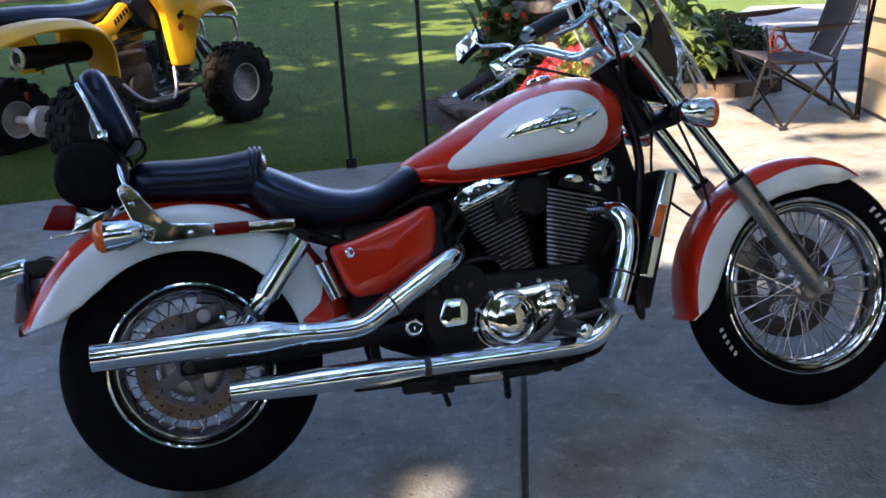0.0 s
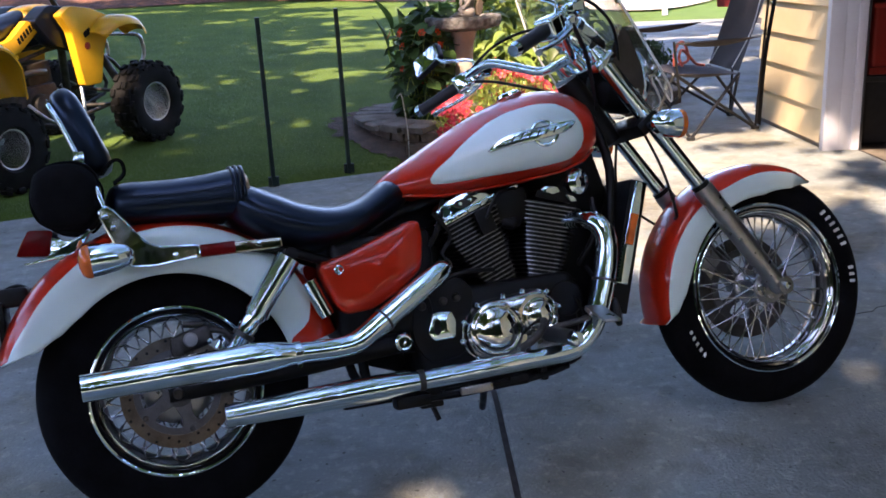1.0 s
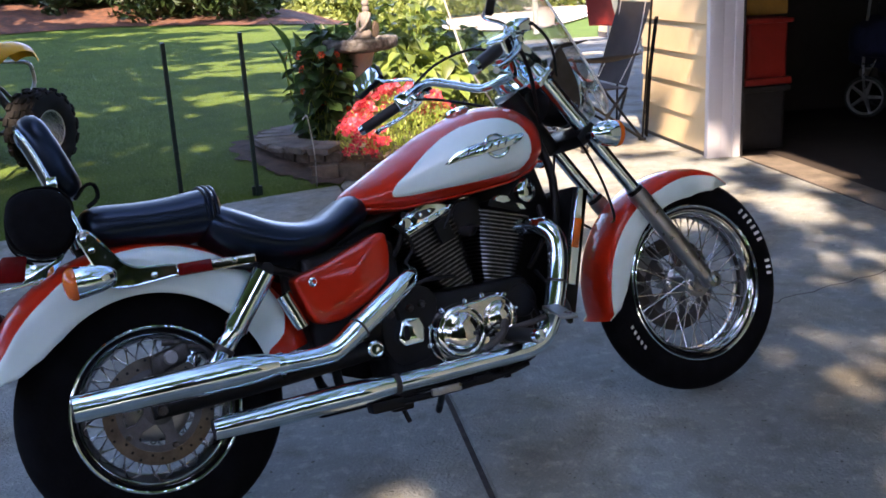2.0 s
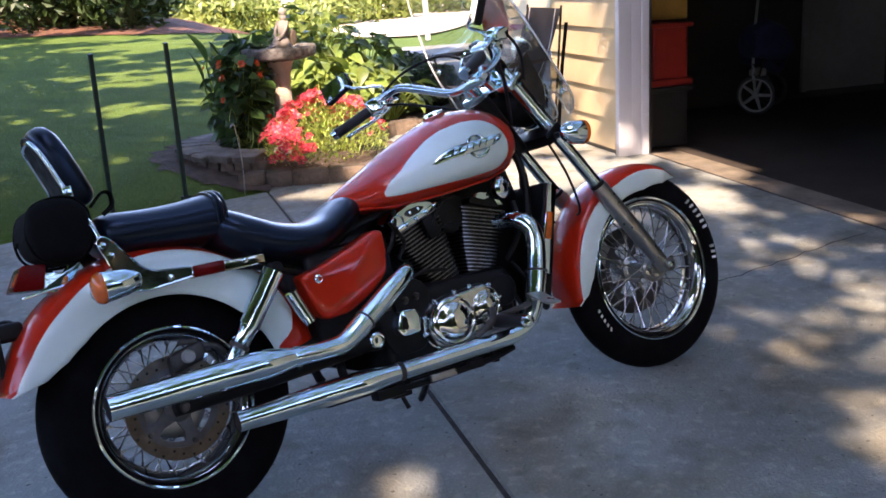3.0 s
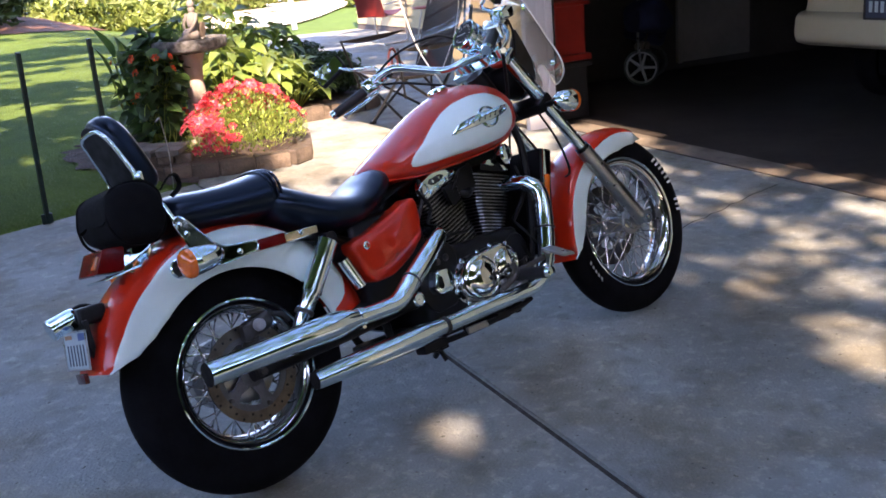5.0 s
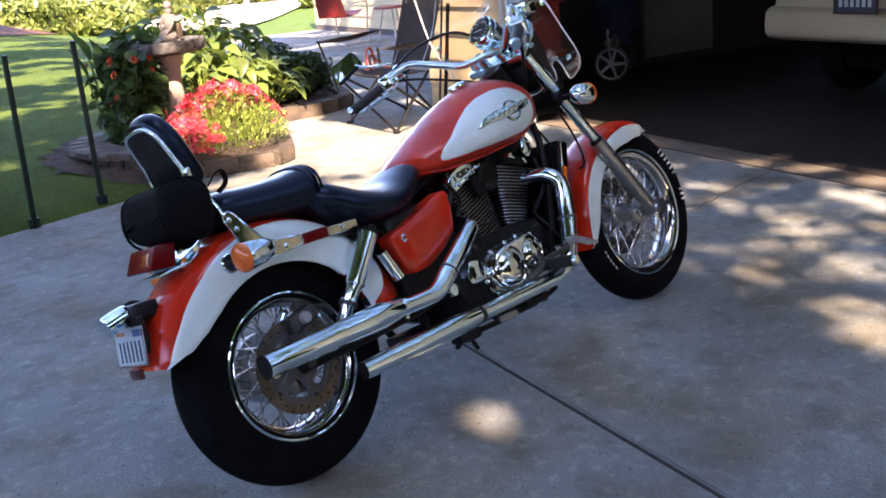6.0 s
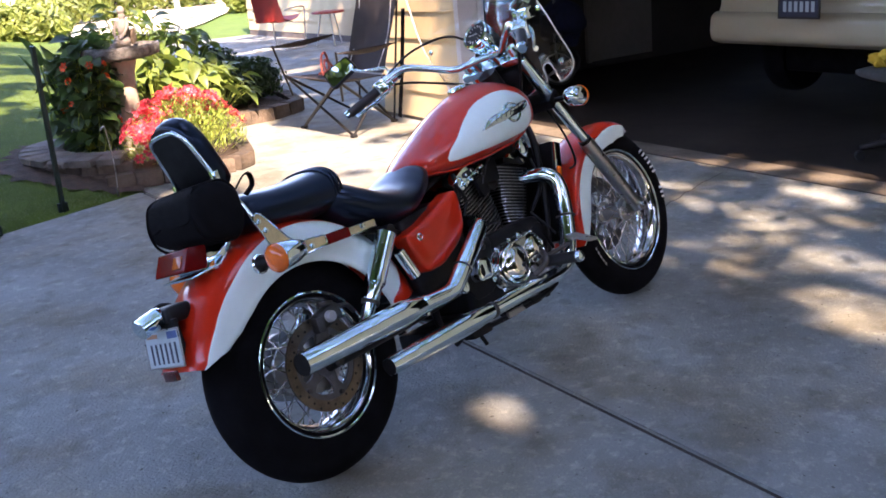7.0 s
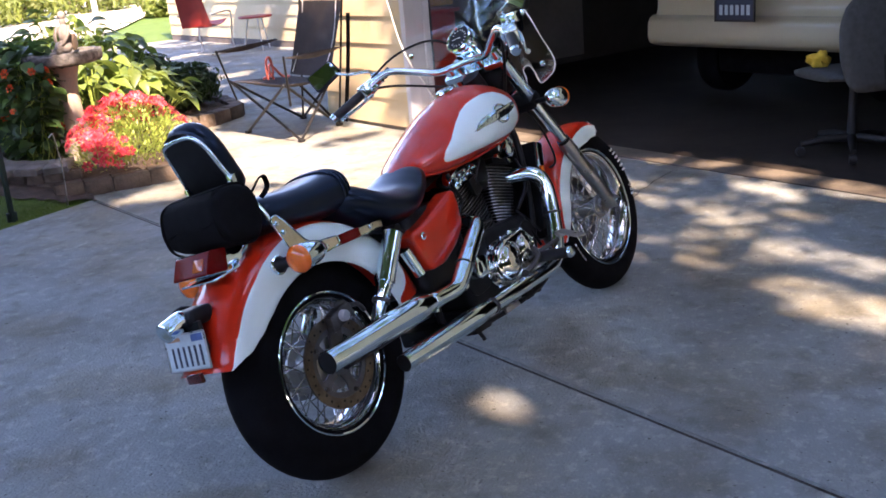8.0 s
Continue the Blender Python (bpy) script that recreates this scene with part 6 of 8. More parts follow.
for pts, r in (([(0.955, 0.325, 1.055), (1.0, 0.25, 1.04), (1.06, 0.15, 1.0), (1.13, 0.05, 0.95), (1.16, 0.0, 0.90)], 0.0045), ([(0.95, 0.335, 1.07), (1.02, 0.22, 1.14), (1.12, 0.1, 1.15), (1.21, 0.05, 1.06), (1.22, 0.04, 0.95)], 0.0045),
               ([(0.95, -0.33, 1.06), (1.02, -0.27, 1.12), (1.12, -0.20, 1.15), (1.21, -0.15, 1.09), (1.24, -0.10, 0.98), (1.25, -0.08, 0.9)], 0.0045), ([(0.97, -0.30, 1.06), (1.04, -0.24, 1.1), (1.10, -0.19, 1.03), (1.13, -0.15, 0.96), (1.16, -0.10, 0.88)], 0.006),
               ([(1.30, -0.07, 0.82), (1.33, -0.10, 0.70), (1.36, -0.09, 0.58), (1.42, 0.04, 0.55), (1.54, 0.09, 0.44)], 0.0042), ([(1.28, 0.05, 0.80), (1.29, 0.1, 0.68), (1.34, 0.1, 0.60), (1.45, 0.1, 0.52)], 0.0042)):
    bpart("cable", tube(pts, r, 8, 6), BLACK)
bpart("front_caliper", box((1.545, 0.085, 0.415), (0.07, 0.05, 0.10), 0.012, 2, Matrix.Rotation(radians(-35), 4, "Y")), DULL, "grey front brake caliper")
bpart("speedo_drive", lathe([(0.034, -0.012), (0.034, 0.01), (0.02, 0.014)], (FX, -0.068, FZ), (0, -1, 0), 24), DULL)

# windshield
def shield_x(y, z):
    return 1.372 - 0.5 * (z - 0.9) - 1.15 * y * y


out_half = [(0.0, 1.47), (0.10, 1.462), (0.17, 1.43), (0.215, 1.37), (0.245, 1.28), (0.272, 1.18), (0.282, 1.10), (0.280, 1.03), (0.283, 0.97), (0.272, 0.935), (0.238, 0.908), (0.19, 0.891), (0.140, 0.881), (0.134, 0.900), (0.138, 0.928), (0.134, 0.950), (0.116, 0.957), (0.090, 0.945), (0.082, 0.915), (0.06, 0.890), (0.0, 0.880)]
ol = [p.to_tuple() for p in smooth_path([(a, b, 0) for a, b in out_half], 4)]
b = bmesh.new()
full = [(-a, z) for a, z, _ in reversed(ol)] + [(a, z) for a, z, _ in ol[1:]]
# skin: strips between the outer edge and the cut-out
edge_pts = [Vector((shield_x(a, z), a, z)) for a, z in full]
split = max(range(len(ol)), key=lambda i: ol[i][0])
outer = [(ol[i][0], ol[i][1]) for i in range(split + 1)]
inner = [(ol[i][0], ol[i][1]) for i in range(len(ol) - 1, split - 1, -1)]


ro, ri = resample_run(outer, 40), resample_run(inner, 40)
for s in (-1, 1):
    rows = []
    for t in np.linspace(0, 1, 9):
        rows.append([(shield_x(s * (o[0] * (1 - t) + i[0] * t), o[1] * (1 - t) + i[1] * t), s * (o[0] * (1 - t) + i[0] * t), o[1] * (1 - t) + i[1] * t) for o, i in zip(ro, ri)])
    rings(b, rows, False, False)
bmesh.ops.remove_doubles(b, verts=b.verts, dist=1e-5)
bmesh.ops.recalc_face_normals(b, faces=b.faces)
shield = bpart("windshield", b, SHIELD, "clear acrylic windshield", sharp=80)
shield.visible_shadow = False
thick = shield.modifiers.new("thickness", "SOLIDIFY")
thick.thickness = 0.003
bpart("shield_edge", tube([tuple(p) for p in edge_pts] + [tuple(edge_pts[0])], 0.0030, 6), EDGE, "white bead painted as light caught in the edge", shield)
for s in (-1, 1):
    for a, z in ((0.205, 0.945), (0.262, 1.13)):
        bpart("shield_bolt", lathe([(0.0, 0.006), (0.008, 0.005), (0.011, 0.0)], (shield_x(a, z) - 0.004, s * a, z), (-1, 0, 0.1), 14), CHROME, "", shield)

# rider's controls and stand
bpart("foot_peg", tube([(0.90, -0.15, 0.325), (0.915, -0.31, 0.318)], [0.02, 0.019], 16), GRIP, "black rubber foot peg")
bpart("peg_tip", lathe([(0.016, 0.0), (0.02, 0.006), (0.016, 0.018), (0.0, 0.022)], (0.916, -0.312, 0.317), (0, -1, 0), 18), CHROME, "chrome peg tip")
pedal = bpart("brake_pedal", join(tube([(0.86, -0.19, 0.325), (0.92, -0.20, 0.338), (0.965, -0.215, 0.345), (0.995, -0.24, 0.354)], 0.008, 10, 4), tube([(0.82, -0.2, 0.30), (0.86, -0.23, 0.33), (0.89, -0.2, 0.36)], 0.01, 10, 4)), DARKMET, "dark steel brake pedal")
bpart("pedal_blade", join(prism(round_poly([(0.985, -0.235), (0.998, -0.315), (1.040, -0.325), (1.032, -0.245)], 0.006, 3), 0.358, 0.365, "xy", 0.0015, 1), box((1.0, -0.25, 0.356), (0.03, 0.03, 0.008), 0.002, 1)), DULL, "flat bright pedal blade", pedal)
for v in bpy.data.objects["pedal_blade"].data.vertices:
    v.co.z += 0.42 * (v.co.y + 0.28)
horn = bpart("horn", lathe([(0.0, 0.0), (0.020, 0.0), (0.036, 0.006), (0.039, 0.012), (0.037, 0.020), (0.022, 0.024), (0.0, 0.025)], (1.122, -0.105, 0.342), (0.9, -0.42, 0.1), 26), GRIP, "round black horn behind the header")
bpart("horn_bracket", tube([(1.12, -0.095, 0.375), (1.11, -0.06, 0.43), (1.10, -0.03, 0.47)], 0.006, 8, 3), BLACK, "", horn)
bpart("peg_bracket", join(tube([(0.86, -0.15, 0.30), (0.90, -0.2, 0.29), (0.93, -0.16, 0.33)], 0.014, 10, 3), box((0.90, -0.165, 0.30), (0.10, 0.04, 0.05), 0.01)), DULL, "alloy peg bracket")
st = bmesh.new()
tube([(0.80, 0.09, 0.215), (0.83, 0.18, 0.145), (0.85, 0.27, 0.092)], 0.011, 10, 3, bm=st)
bpart("side_stand", st, BLACK, "black side stand propped on the ground")
bpart("under_guard", join(box((0.46, -0.05, 0.222), (0.16, 0.10, 0.03), 0.010), box((0.60, -0.1, 0.205), (0.06, 0.03, 0.05), 0.006), tube([(0.60, -0.09, 0.2), (0.615, -0.1, 0.145)], 0.007, 8), tube([(0.7, -0.12, 0.215), (0.94, -0.13, 0.225)], 0.010, 8)), BLACK, "black brackets under the engine")
bpart("under_plate", box((0.697, -0.185, 0.219), (0.084, 0.014, 0.020), 0.005), DULL, "pale alloy bracket under the pipe")
bpart("under_rail", join(tube([(0.50, -0.16, 0.215), (0.66, -0.175, 0.213), (0.86, -0.18, 0.222), (0.95, -0.17, 0.235)], 0.009, 8, 3), box((0.81, -0.178, 0.222), (0.05, 0.02, 0.026), 0.006), box((0.88, -0.172, 0.226), (0.022, 0.022, 0.034), 0.006), box((0.54, -0.15, 0.212), (0.09, 0.05, 0.03), 0.008)), BLACK, "black rail and brackets under the pipe")


# ---- garden: fence posts, stone bed, bird bath, plants ----
def fence_post(p0, p1):
    post = thing("fence_post", Matrix(), "dark green metal fence post pushed into the lawn", "fence post", "garden fence posts")
    a, b = Vector(p0), Vector(p1)
    part("stake", tube([a - (b - a) * 0.08, b], 0.010, 8, flat=(0.0145, 0.011)), POST, post)
    for k in range(7):
        c = a + (b - a) * (0.12 + 0.13 * k)
        part("lug", box(c + Vector((0, -0.013, 0)), (0.010, 0.010, 0.018), 0.002, 1), POST, post)
    part("foot_plate", box(a + Vector((0, 0, 0.03)), (0.065, 0.018, 0.06), 0.004), POST, post)


fence_post((0.748, 3.63, 0.0), (0.714, 3.45, 1.01))
fence_post((1.252, 3.79, 0.0), (1.216, 3.69, 1.025))
stake = thing("garden_stake", Matrix(), "thin bent grey metal stake at the bed's edge", "stake")
part("rod", tube([(1.665, 3.84, -0.03), (1.655, 3.80, 0.22), (1.62, 3.77, 0.45), (1.60, 3.76, 0.47), (1.585, 3.77, 0.45)], 0.004, 8, 4), DULL, stake)


def stone_block(parent, x, y, z, turn, size, seed, name="block", material=None):
    rnd = random.Random(seed)
    b = box((0, 0, 0), size, 0.012, 2)
    for v in b.verts:
        v.co += Vector((rnd.uniform(-1, 1), rnd.uniform(-1, 1), rnd.uniform(-1, 1))) * 0.005
    ob = part(name, b, material or STONE, parent, sharp=30)
    ob.matrix_local = pose(x, y, z, rnd.uniform(-1, 1), rnd.uniform(-1, 1), turn + rnd.uniform(-3, 3))


ring_wall = thing("curved_bed_wall", Matrix(), "curved low wall of weathered stone blocks with flat caps", "garden wall")
for course, (r, zz, hh) in enumerate(((0.70, 0.045, 0.085), (0.69, 0.125, 0.07))):
    n = 13
    for k in range(n):
        a = radians(112 + (k + 0.5 * course) * 9.6)
        stone_block(ring_wall, 2.32 + r * math.cos(a), 4.62 + r * math.sin(a), zz, math.degrees(a) + 90, (0.112, 0.12, hh), 100 * course + k)
for k in range(9):
    a = radians(116 + k * 13.6)
    stone_block(ring_wall, 2.32 + 0.655 * math.cos(a), 4.62 + 0.655 * math.sin(a), 0.183, math.degrees(a) + 90, (0.16, 0.31, 0.045), 300 + k, "cap_stone", SLATE)
edge_wall = thing("front_bed_wall", Matrix(), "single row of tan edging blocks, partly sunlit", "garden wall")
line = [(1.70, 4.02), (2.02, 3.84), (2.47, 3.64), (2.66, 3.72), (2.82, 3.98), (3.02, 4.30), (3.12, 4.62)]
for i in range(len(line) - 1):
    p, q = Vector(line[i]), Vector(line[i + 1])
    n = max(1, round((q - p).length / 0.21))
    for k in range(n):
        c = p + (q - p) * ((k + 0.5) / n)
        stone_block(edge_wall, c.x, c.y, 0.05, math.degrees(math.atan2(q.y - p.y, q.x - p.x)), ((q - p).length / n - 0.006, 0.11, 0.105), 500 + 10 * i + k)
side_wall = thing("side_bed_wall", Matrix(), "low edging of tan blocks beside the patio", "garden wall")
line = [(3.12, 4.78), (3.55, 5.18), (4.02, 5.10), (4.45, 5.22), (4.75, 5.75), (5.1, 6.6), (5.6, 7.6)]
for i in range(len(line) - 1):
    p, q = Vector(line[i]), Vector(line[i + 1])
    n = max(1, round((q - p).length / 0.24))
    for k in range(n):
        c = p + (q - p) * ((k + 0.5) / n)
        stone_block(side_wall, c.x, c.y, 0.055, math.degrees(math.atan2(q.y - p.y, q.x - p.x)), ((q - p).length / n - 0.006, 0.12, 0.125), 700 + 10 * i + k)


def soil(name, poly, z, label):
    b = prism(poly, z - 0.14, z, "xy")
    tops = [f for f in b.faces if f.normal.z > 0.9]
    bmesh.ops.triangulate(b, faces=tops)
    for _ in range(4):
        top_e = list({e for f in b.faces if f.normal.z > 0.7 for e in f.edges if e.calc_length() > 0.09})
        bmesh.ops.subdivide_edges(b, edges=top_e, cuts=1)
        bmesh.ops.triangulate(b, faces=[f for f in b.faces if len(f.verts) > 4])
    for v in b.verts:
        if v.co.z > z - 0.01:
            v.co.z += 0.025 * noise.noise(v.co * 9) + 0.012 * noise.noise(v.co * 30)
    tagged(part(name, b, SOIL), label, "soil", kind="structure")


soil("bed_soil", [(1.70, 4.25), (1.78, 4.03), (2.05, 3.89), (2.47, 3.70), (2.62, 3.77), (2.97, 4.32), (3.05, 4.7), (2.6, 5.25), (2.1, 5.2), (1.72, 4.9)], 0.10, "dark mulch in the flower bed")
soil("side_bed_soil", [(2.7, 5.1), (3.1, 4.85), (3.55, 5.26), (4.02, 5.18), (4.4, 5.3), (4.68, 5.8), (5.02, 6.6), (5.5, 7.6), (4.6, 8.2), (3.3, 7.2), (2.6, 5.9)], 0.09, "mulch and litter in the side bed")

rnd = random.Random(31)
vs = []
for i in range(46):
    a = radians(118 + i * 2.7)
    for j in range(6):
        r = 0.72 + (0.03 + 0.042 * j) * (1 + 0.5 * noise.noise(Vector((i * 0.5, j * 0.3, 2.0))))
        x, y = 2.32 + r * math.cos(a), 4.62 + r * math.sin(a)
        vs.append((x, y, max(0.002, ground_z(x, y)) + 0.020 + rnd.uniform(0, 0.012) - 0.003 * j))
litter = raw("bed_litter", vs, [(i * 6 + j, i * 6 + j + 1, i * 6 + j + 7, i * 6 + j + 6) for i in range(45) for j in range(5)], SOIL)
tagged(litter, "dark soil and leaf litter along the bed's edge", "soil", kind="structure")

bath = thing("bird_bath", pose(2.34, 4.62, 0.085), "weathered concrete bird bath on a tapered pedestal", "bird bath")
part("pedestal", lathe([(0.0, 0.0), (0.15, 0.0), (0.15, 0.04), (0.135, 0.06), (0.115, 0.10), (0.088, 0.2), (0.07, 0.36), (0.064, 0.5), (0.072, 0.6), (0.09, 0.66), (0.10, 0.69), (0.0, 0.70)], (0, 0, 0), (0, 0, 1), 28), BATH, bath)
bowl = lathe([(0.0, 0.69), (0.10, 0.69), (0.19, 0.705), (0.262, 0.722), (0.275, 0.74), (0.278, 0.785), (0.268, 0.80), (0.25, 0.798), (0.235, 0.775), (0.15, 0.755), (0.0, 0.75)], (0, 0, 0), (0, 0, 1), 48)
for v in bowl.verts:
    v.co += v.co.normalized() * 0.008 * noise.noise(v.co * 28)
part("bowl", bowl, LICHEN, bath)
fig = bmesh.new()
for cen, rad, sc in (((0, 0, 0.05), 0.05, (1.25, 1.0, 0.9)), ((-0.03, 0, 0.13), 0.036, (0.9, 1.15, 1.9)), ((-0.035, 0, 0.205), 0.022, (1, 1, 1.4)), ((-0.034, 0, 0.243), 0.024, (1, 1, 1.2)), ((0.05, 0, 0.03), 0.032, (1.9, 0.8, 0.75)), ((0.105, 0.0, 0.02), 0.022, (1.5, 0.9, 0.7))):
    s = bmesh.new()
    bmesh.ops.create_icosphere(s, subdivisions=3, radius=rad)
    bmesh.ops.scale(s, vec=sc, verts=s.verts)
    bmesh.ops.translate(s, vec=cen, verts=s.verts)
    fig = join(fig, s)
fig = join(fig, tube([(-0.03, 0.04, 0.18), (0.01, 0.05, 0.12), (0.05, 0.03, 0.07)], [0.013, 0.011, 0.009], 10, 4), tube([(-0.03, -0.04, 0.18), (0.0, -0.05, 0.11), (-0.03, -0.05, 0.03)], [0.013, 0.011, 0.009], 10, 4))
statue = part("garden_statue", fig, mat("grey_cast_stone", (0.21, 0.185, 0.165), 0.85, 0.0, 0.3, 14.0, bump=0.4, bscale=90.0))
statue.matrix_world = pose(2.37, 4.63, 0.85, 0, 0, 200) @ Matrix.Scale(1.14, 4)
tagged(statue, "small seated concrete figure on the bird bath", "statue")
wing = part("garden_ornament", prism(round_poly([(0, 0), (0.05, 0.03), (0.055, 0.10), (0.02, 0.13), (-0.02, 0.08)], 0.02, 3), -0.012, 0.012, "xz", 0.005, 2), BARK)
wing.matrix_world = pose(2.46, 4.64, 0.87, 0, 0, 30)
tagged(wing, "small brown bird ornament on the bath's rim", "ornament")


def leaf_mesh(name, length, width, fold, droop, n=5):
    """One broad leaf along +x, folded along its rib and drooping at the tip."""
    vs, fs = [], []
    for i in range(n + 1):
        t = i / n
        w = width * math.sin(math.pi * (0.06 + 0.94 * t) ** 0.8) if t < 1 else 0.0
        x, z = length * t, -droop * t * t * length
        vs += [(x, -w / 2, z + fold * w), (x, 0, z), (x, w / 2, z + fold * w)]
    for i in range(n):
        a = 3 * i
        fs += [(a, a + 3, a + 4, a + 1), (a + 1, a + 4, a + 5, a + 2)]
    me = bpy.data.meshes.new(name)
    me.from_pydata(vs, [], fs)
    me.update()
    me.shade_smooth()
    return me


HOSTA = [leaf_mesh("hosta_leaf", 0.155, 0.10, 0.20, 0.5), leaf_mesh("hosta_leaf", 0.125, 0.085, 0.12, 0.35)]
ROUND = [leaf_mesh("vine_leaf", 0.115, 0.115, 0.1, 0.35, 4), leaf_mesh("vine_leaf", 0.085, 0.08, 0.2, 0.25, 4)]
SWORD = [leaf_mesh("sword_leaf", 0.33, 0.125, 0.25, 0.22, 7), leaf_mesh("sword_leaf", 0.28, 0.13, 0.22, 0.30, 7)]
for me, mt in ((HOSTA[0], LEAFY), (HOSTA[1], LEAFY), (ROUND[0], LEAF), (ROUND[1], LEAF), (SWORD[0], LEAF), (SWORD[1], LEAF)):
    me.materials.append(mt)


def add_leaf(parent, me, p, azim, pitch, s=1.0, twist=0.0):
    ob = new("leaf", me)
    ob.parent = parent
    ob.matrix_local = Matrix.Translation(p) @ Matrix.Rotation(radians(azim), 4, "Z") @ Matrix.Rotation(radians(-pitch), 4, "Y") @ Matrix.Rotation(radians(twist), 4, "X") @ Matrix.Scale(s, 4)


def hosta(x, y, z, r, h, count, seed):
    pl = thing("hosta", pose(x, y, z), "hosta clump with broad yellow-green leaves in sun", "hosta", "hostas in the side bed")
    rnd = random.Random(seed)
    st = bmesh.new()
    for k in range(count):
        a = rnd.uniform(0, 360)
        t = rnd.random() ** 0.6
        p = Vector((r * t * math.cos(radians(a)), r * t * math.sin(radians(a)), h * (1 - 0.55 * t * t) * rnd.uniform(0.75, 1.05)))
        add_leaf(pl, rnd.choice(HOSTA), p, a + rnd.uniform(-40, 40), rnd.uniform(-25, 35) - 15 * t, rnd.uniform(0.75, 1.25), rnd.uniform(-25, 25))
        if k % 2 == 0:
            tube([(0.15 * p.x, 0.15 * p.y, 0), (0.6 * p.x, 0.6 * p.y, p.z * 0.75), tuple(p)], 0.004, 5, 2, bm=st)
    part("stem", st, STEM, pl)


for i, (x, y, r, h, c) in enumerate(((2.95, 5.25, 0.34, 0.64, 50), (3.35, 5.35, 0.36, 0.58, 52), (3.28, 5.75, 0.42, 0.92, 64), (3.72, 5.45, 0.34, 0.46, 48), (3.75, 5.95, 0.42, 0.84, 60), (2.85, 5.75, 0.40, 0.92, 60), (3.35, 6.25, 0.42, 1.02, 56))):
    hosta(x, y, 0.09, r, h, round(c * 1.5), 40 + i)


def bean_vine(x, y, z, rx, h, count, seed):
    pl = thing("flowering_vine", pose(x, y, z), "leafy vine with round leaves and orange-red flowers", "vine", "vines in the bed")
    rnd = random.Random(seed)
    st = bmesh.new()
    for k in range(9):
        a = rnd.uniform(0, 6.28)
        pts = [(rx * 0.5 * math.cos(a), rx * 0.5 * math.sin(a), 0)]
        for q in range(1, 6):
            pts.append((rx * rnd.uniform(0.3, 0.9) * math.cos(a + 0.4 * q), rx * rnd.uniform(0.3, 0.9) * math.sin(a + 0.4 * q), h * q / 5 * rnd.uniform(0.8, 1.0)))
        tube(pts, 0.0035, 5, 3, bm=st)
    part("stem", st, STEM, pl)
    for k in range(count):
        a = rnd.uniform(0, 360)
        zz = h * rnd.random() ** 0.8
        t = rnd.uniform(0.45, 1.0) * (1.0 if zz < h * 0.8 else 0.7)
        add_leaf(pl, rnd.choice(ROUND), Vector((rx * t * math.cos(radians(a)), rx * t * math.sin(radians(a)), zz)), a + rnd.uniform(-50, 50), rnd.uniform(-50, 30), rnd.uniform(0.7, 1.35), rnd.uniform(-30, 30))
    return pl


def bloom_mesh():
    vs, fs = [], []
    for k in range(6):
        a = k * math.pi / 3
        i = len(vs)
        for r, da, zz in ((0.006, -0.35, 0.0), (0.026, -0.42, 0.012), (0.034, 0.0, 0.008), (0.026, 0.42, 0.012), (0.006, 0.35, 0.0)):
            vs.append((r * math.cos(a + da), r * math.sin(a + da), zz))
        fs.append((i, i + 1, i + 2, i + 3, i + 4))
    me = bpy.data.meshes.new("bloom")
    me.from_pydata(vs, [], fs)
    me.update()
    return me


BLOOM_O, BLOOM_P, BLOOM_R = bloom_mesh(), bloom_mesh(), bloom_mesh()
BLOOM_R.materials.append(CRIMSON)
BLOOM_O.materials.append(ORANGE)
BLOOM_P.materials.append(PINK)


def add_bloom(parent, me, p, n, s):
    ob = new("bloom", me)
    ob.parent = parent
    ob.matrix_local = Matrix.Translation(p) @ Vector(n).to_track_quat("Z", "Y").to_matrix().to_4x4() @ Matrix.Scale(s, 4)


for i, (x, y, rx, h, c) in enumerate(((2.02, 4.62, 0.165, 0.76, 190), (2.17, 4.80, 0.20, 0.86, 200), (2.08, 5.0, 0.18, 0.74, 120))):
    v = bean_vine(x, y, 0.1, rx, h, c, 70 + i)
    rnd = random.Random(i)
    for k in range(7):
        a = rnd.uniform(150, 330)
        add_bloom(v, BLOOM_O, Vector((rx * 1.02 * math.cos(radians(a)), rx * 1.02 * math.sin(radians(a)), rnd.uniform(0.12, 0.75))), (math.cos(radians(a)), math.sin(radians(a)), 0.4), rnd.uniform(0.7, 1.15))
canna = thing("canna", pose(2.12, 5.0, 0.1), "canna with upright pointed green leaves", "canna")
rnd = random.Random(5)
for k in range(22):
    a = rnd.uniform(0, 360)
    p = Vector((0.24 * math.cos(radians(a)) * rnd.random() + rnd.uniform(-0.06, 0.2), 0.2 * math.sin(radians(a)) * rnd.random(), rnd.uniform(0.35, 0.72)))
    add_leaf(canna, rnd.choice(SWORD), p, a, rnd.uniform(66, 88), rnd.uniform(0.65, 0.95), rnd.uniform(-30, 30))
    part("stem", tube([(p.x * 0.6, p.y * 0.6, 0), tuple(p)], 0.008, 6), STEM, canna)

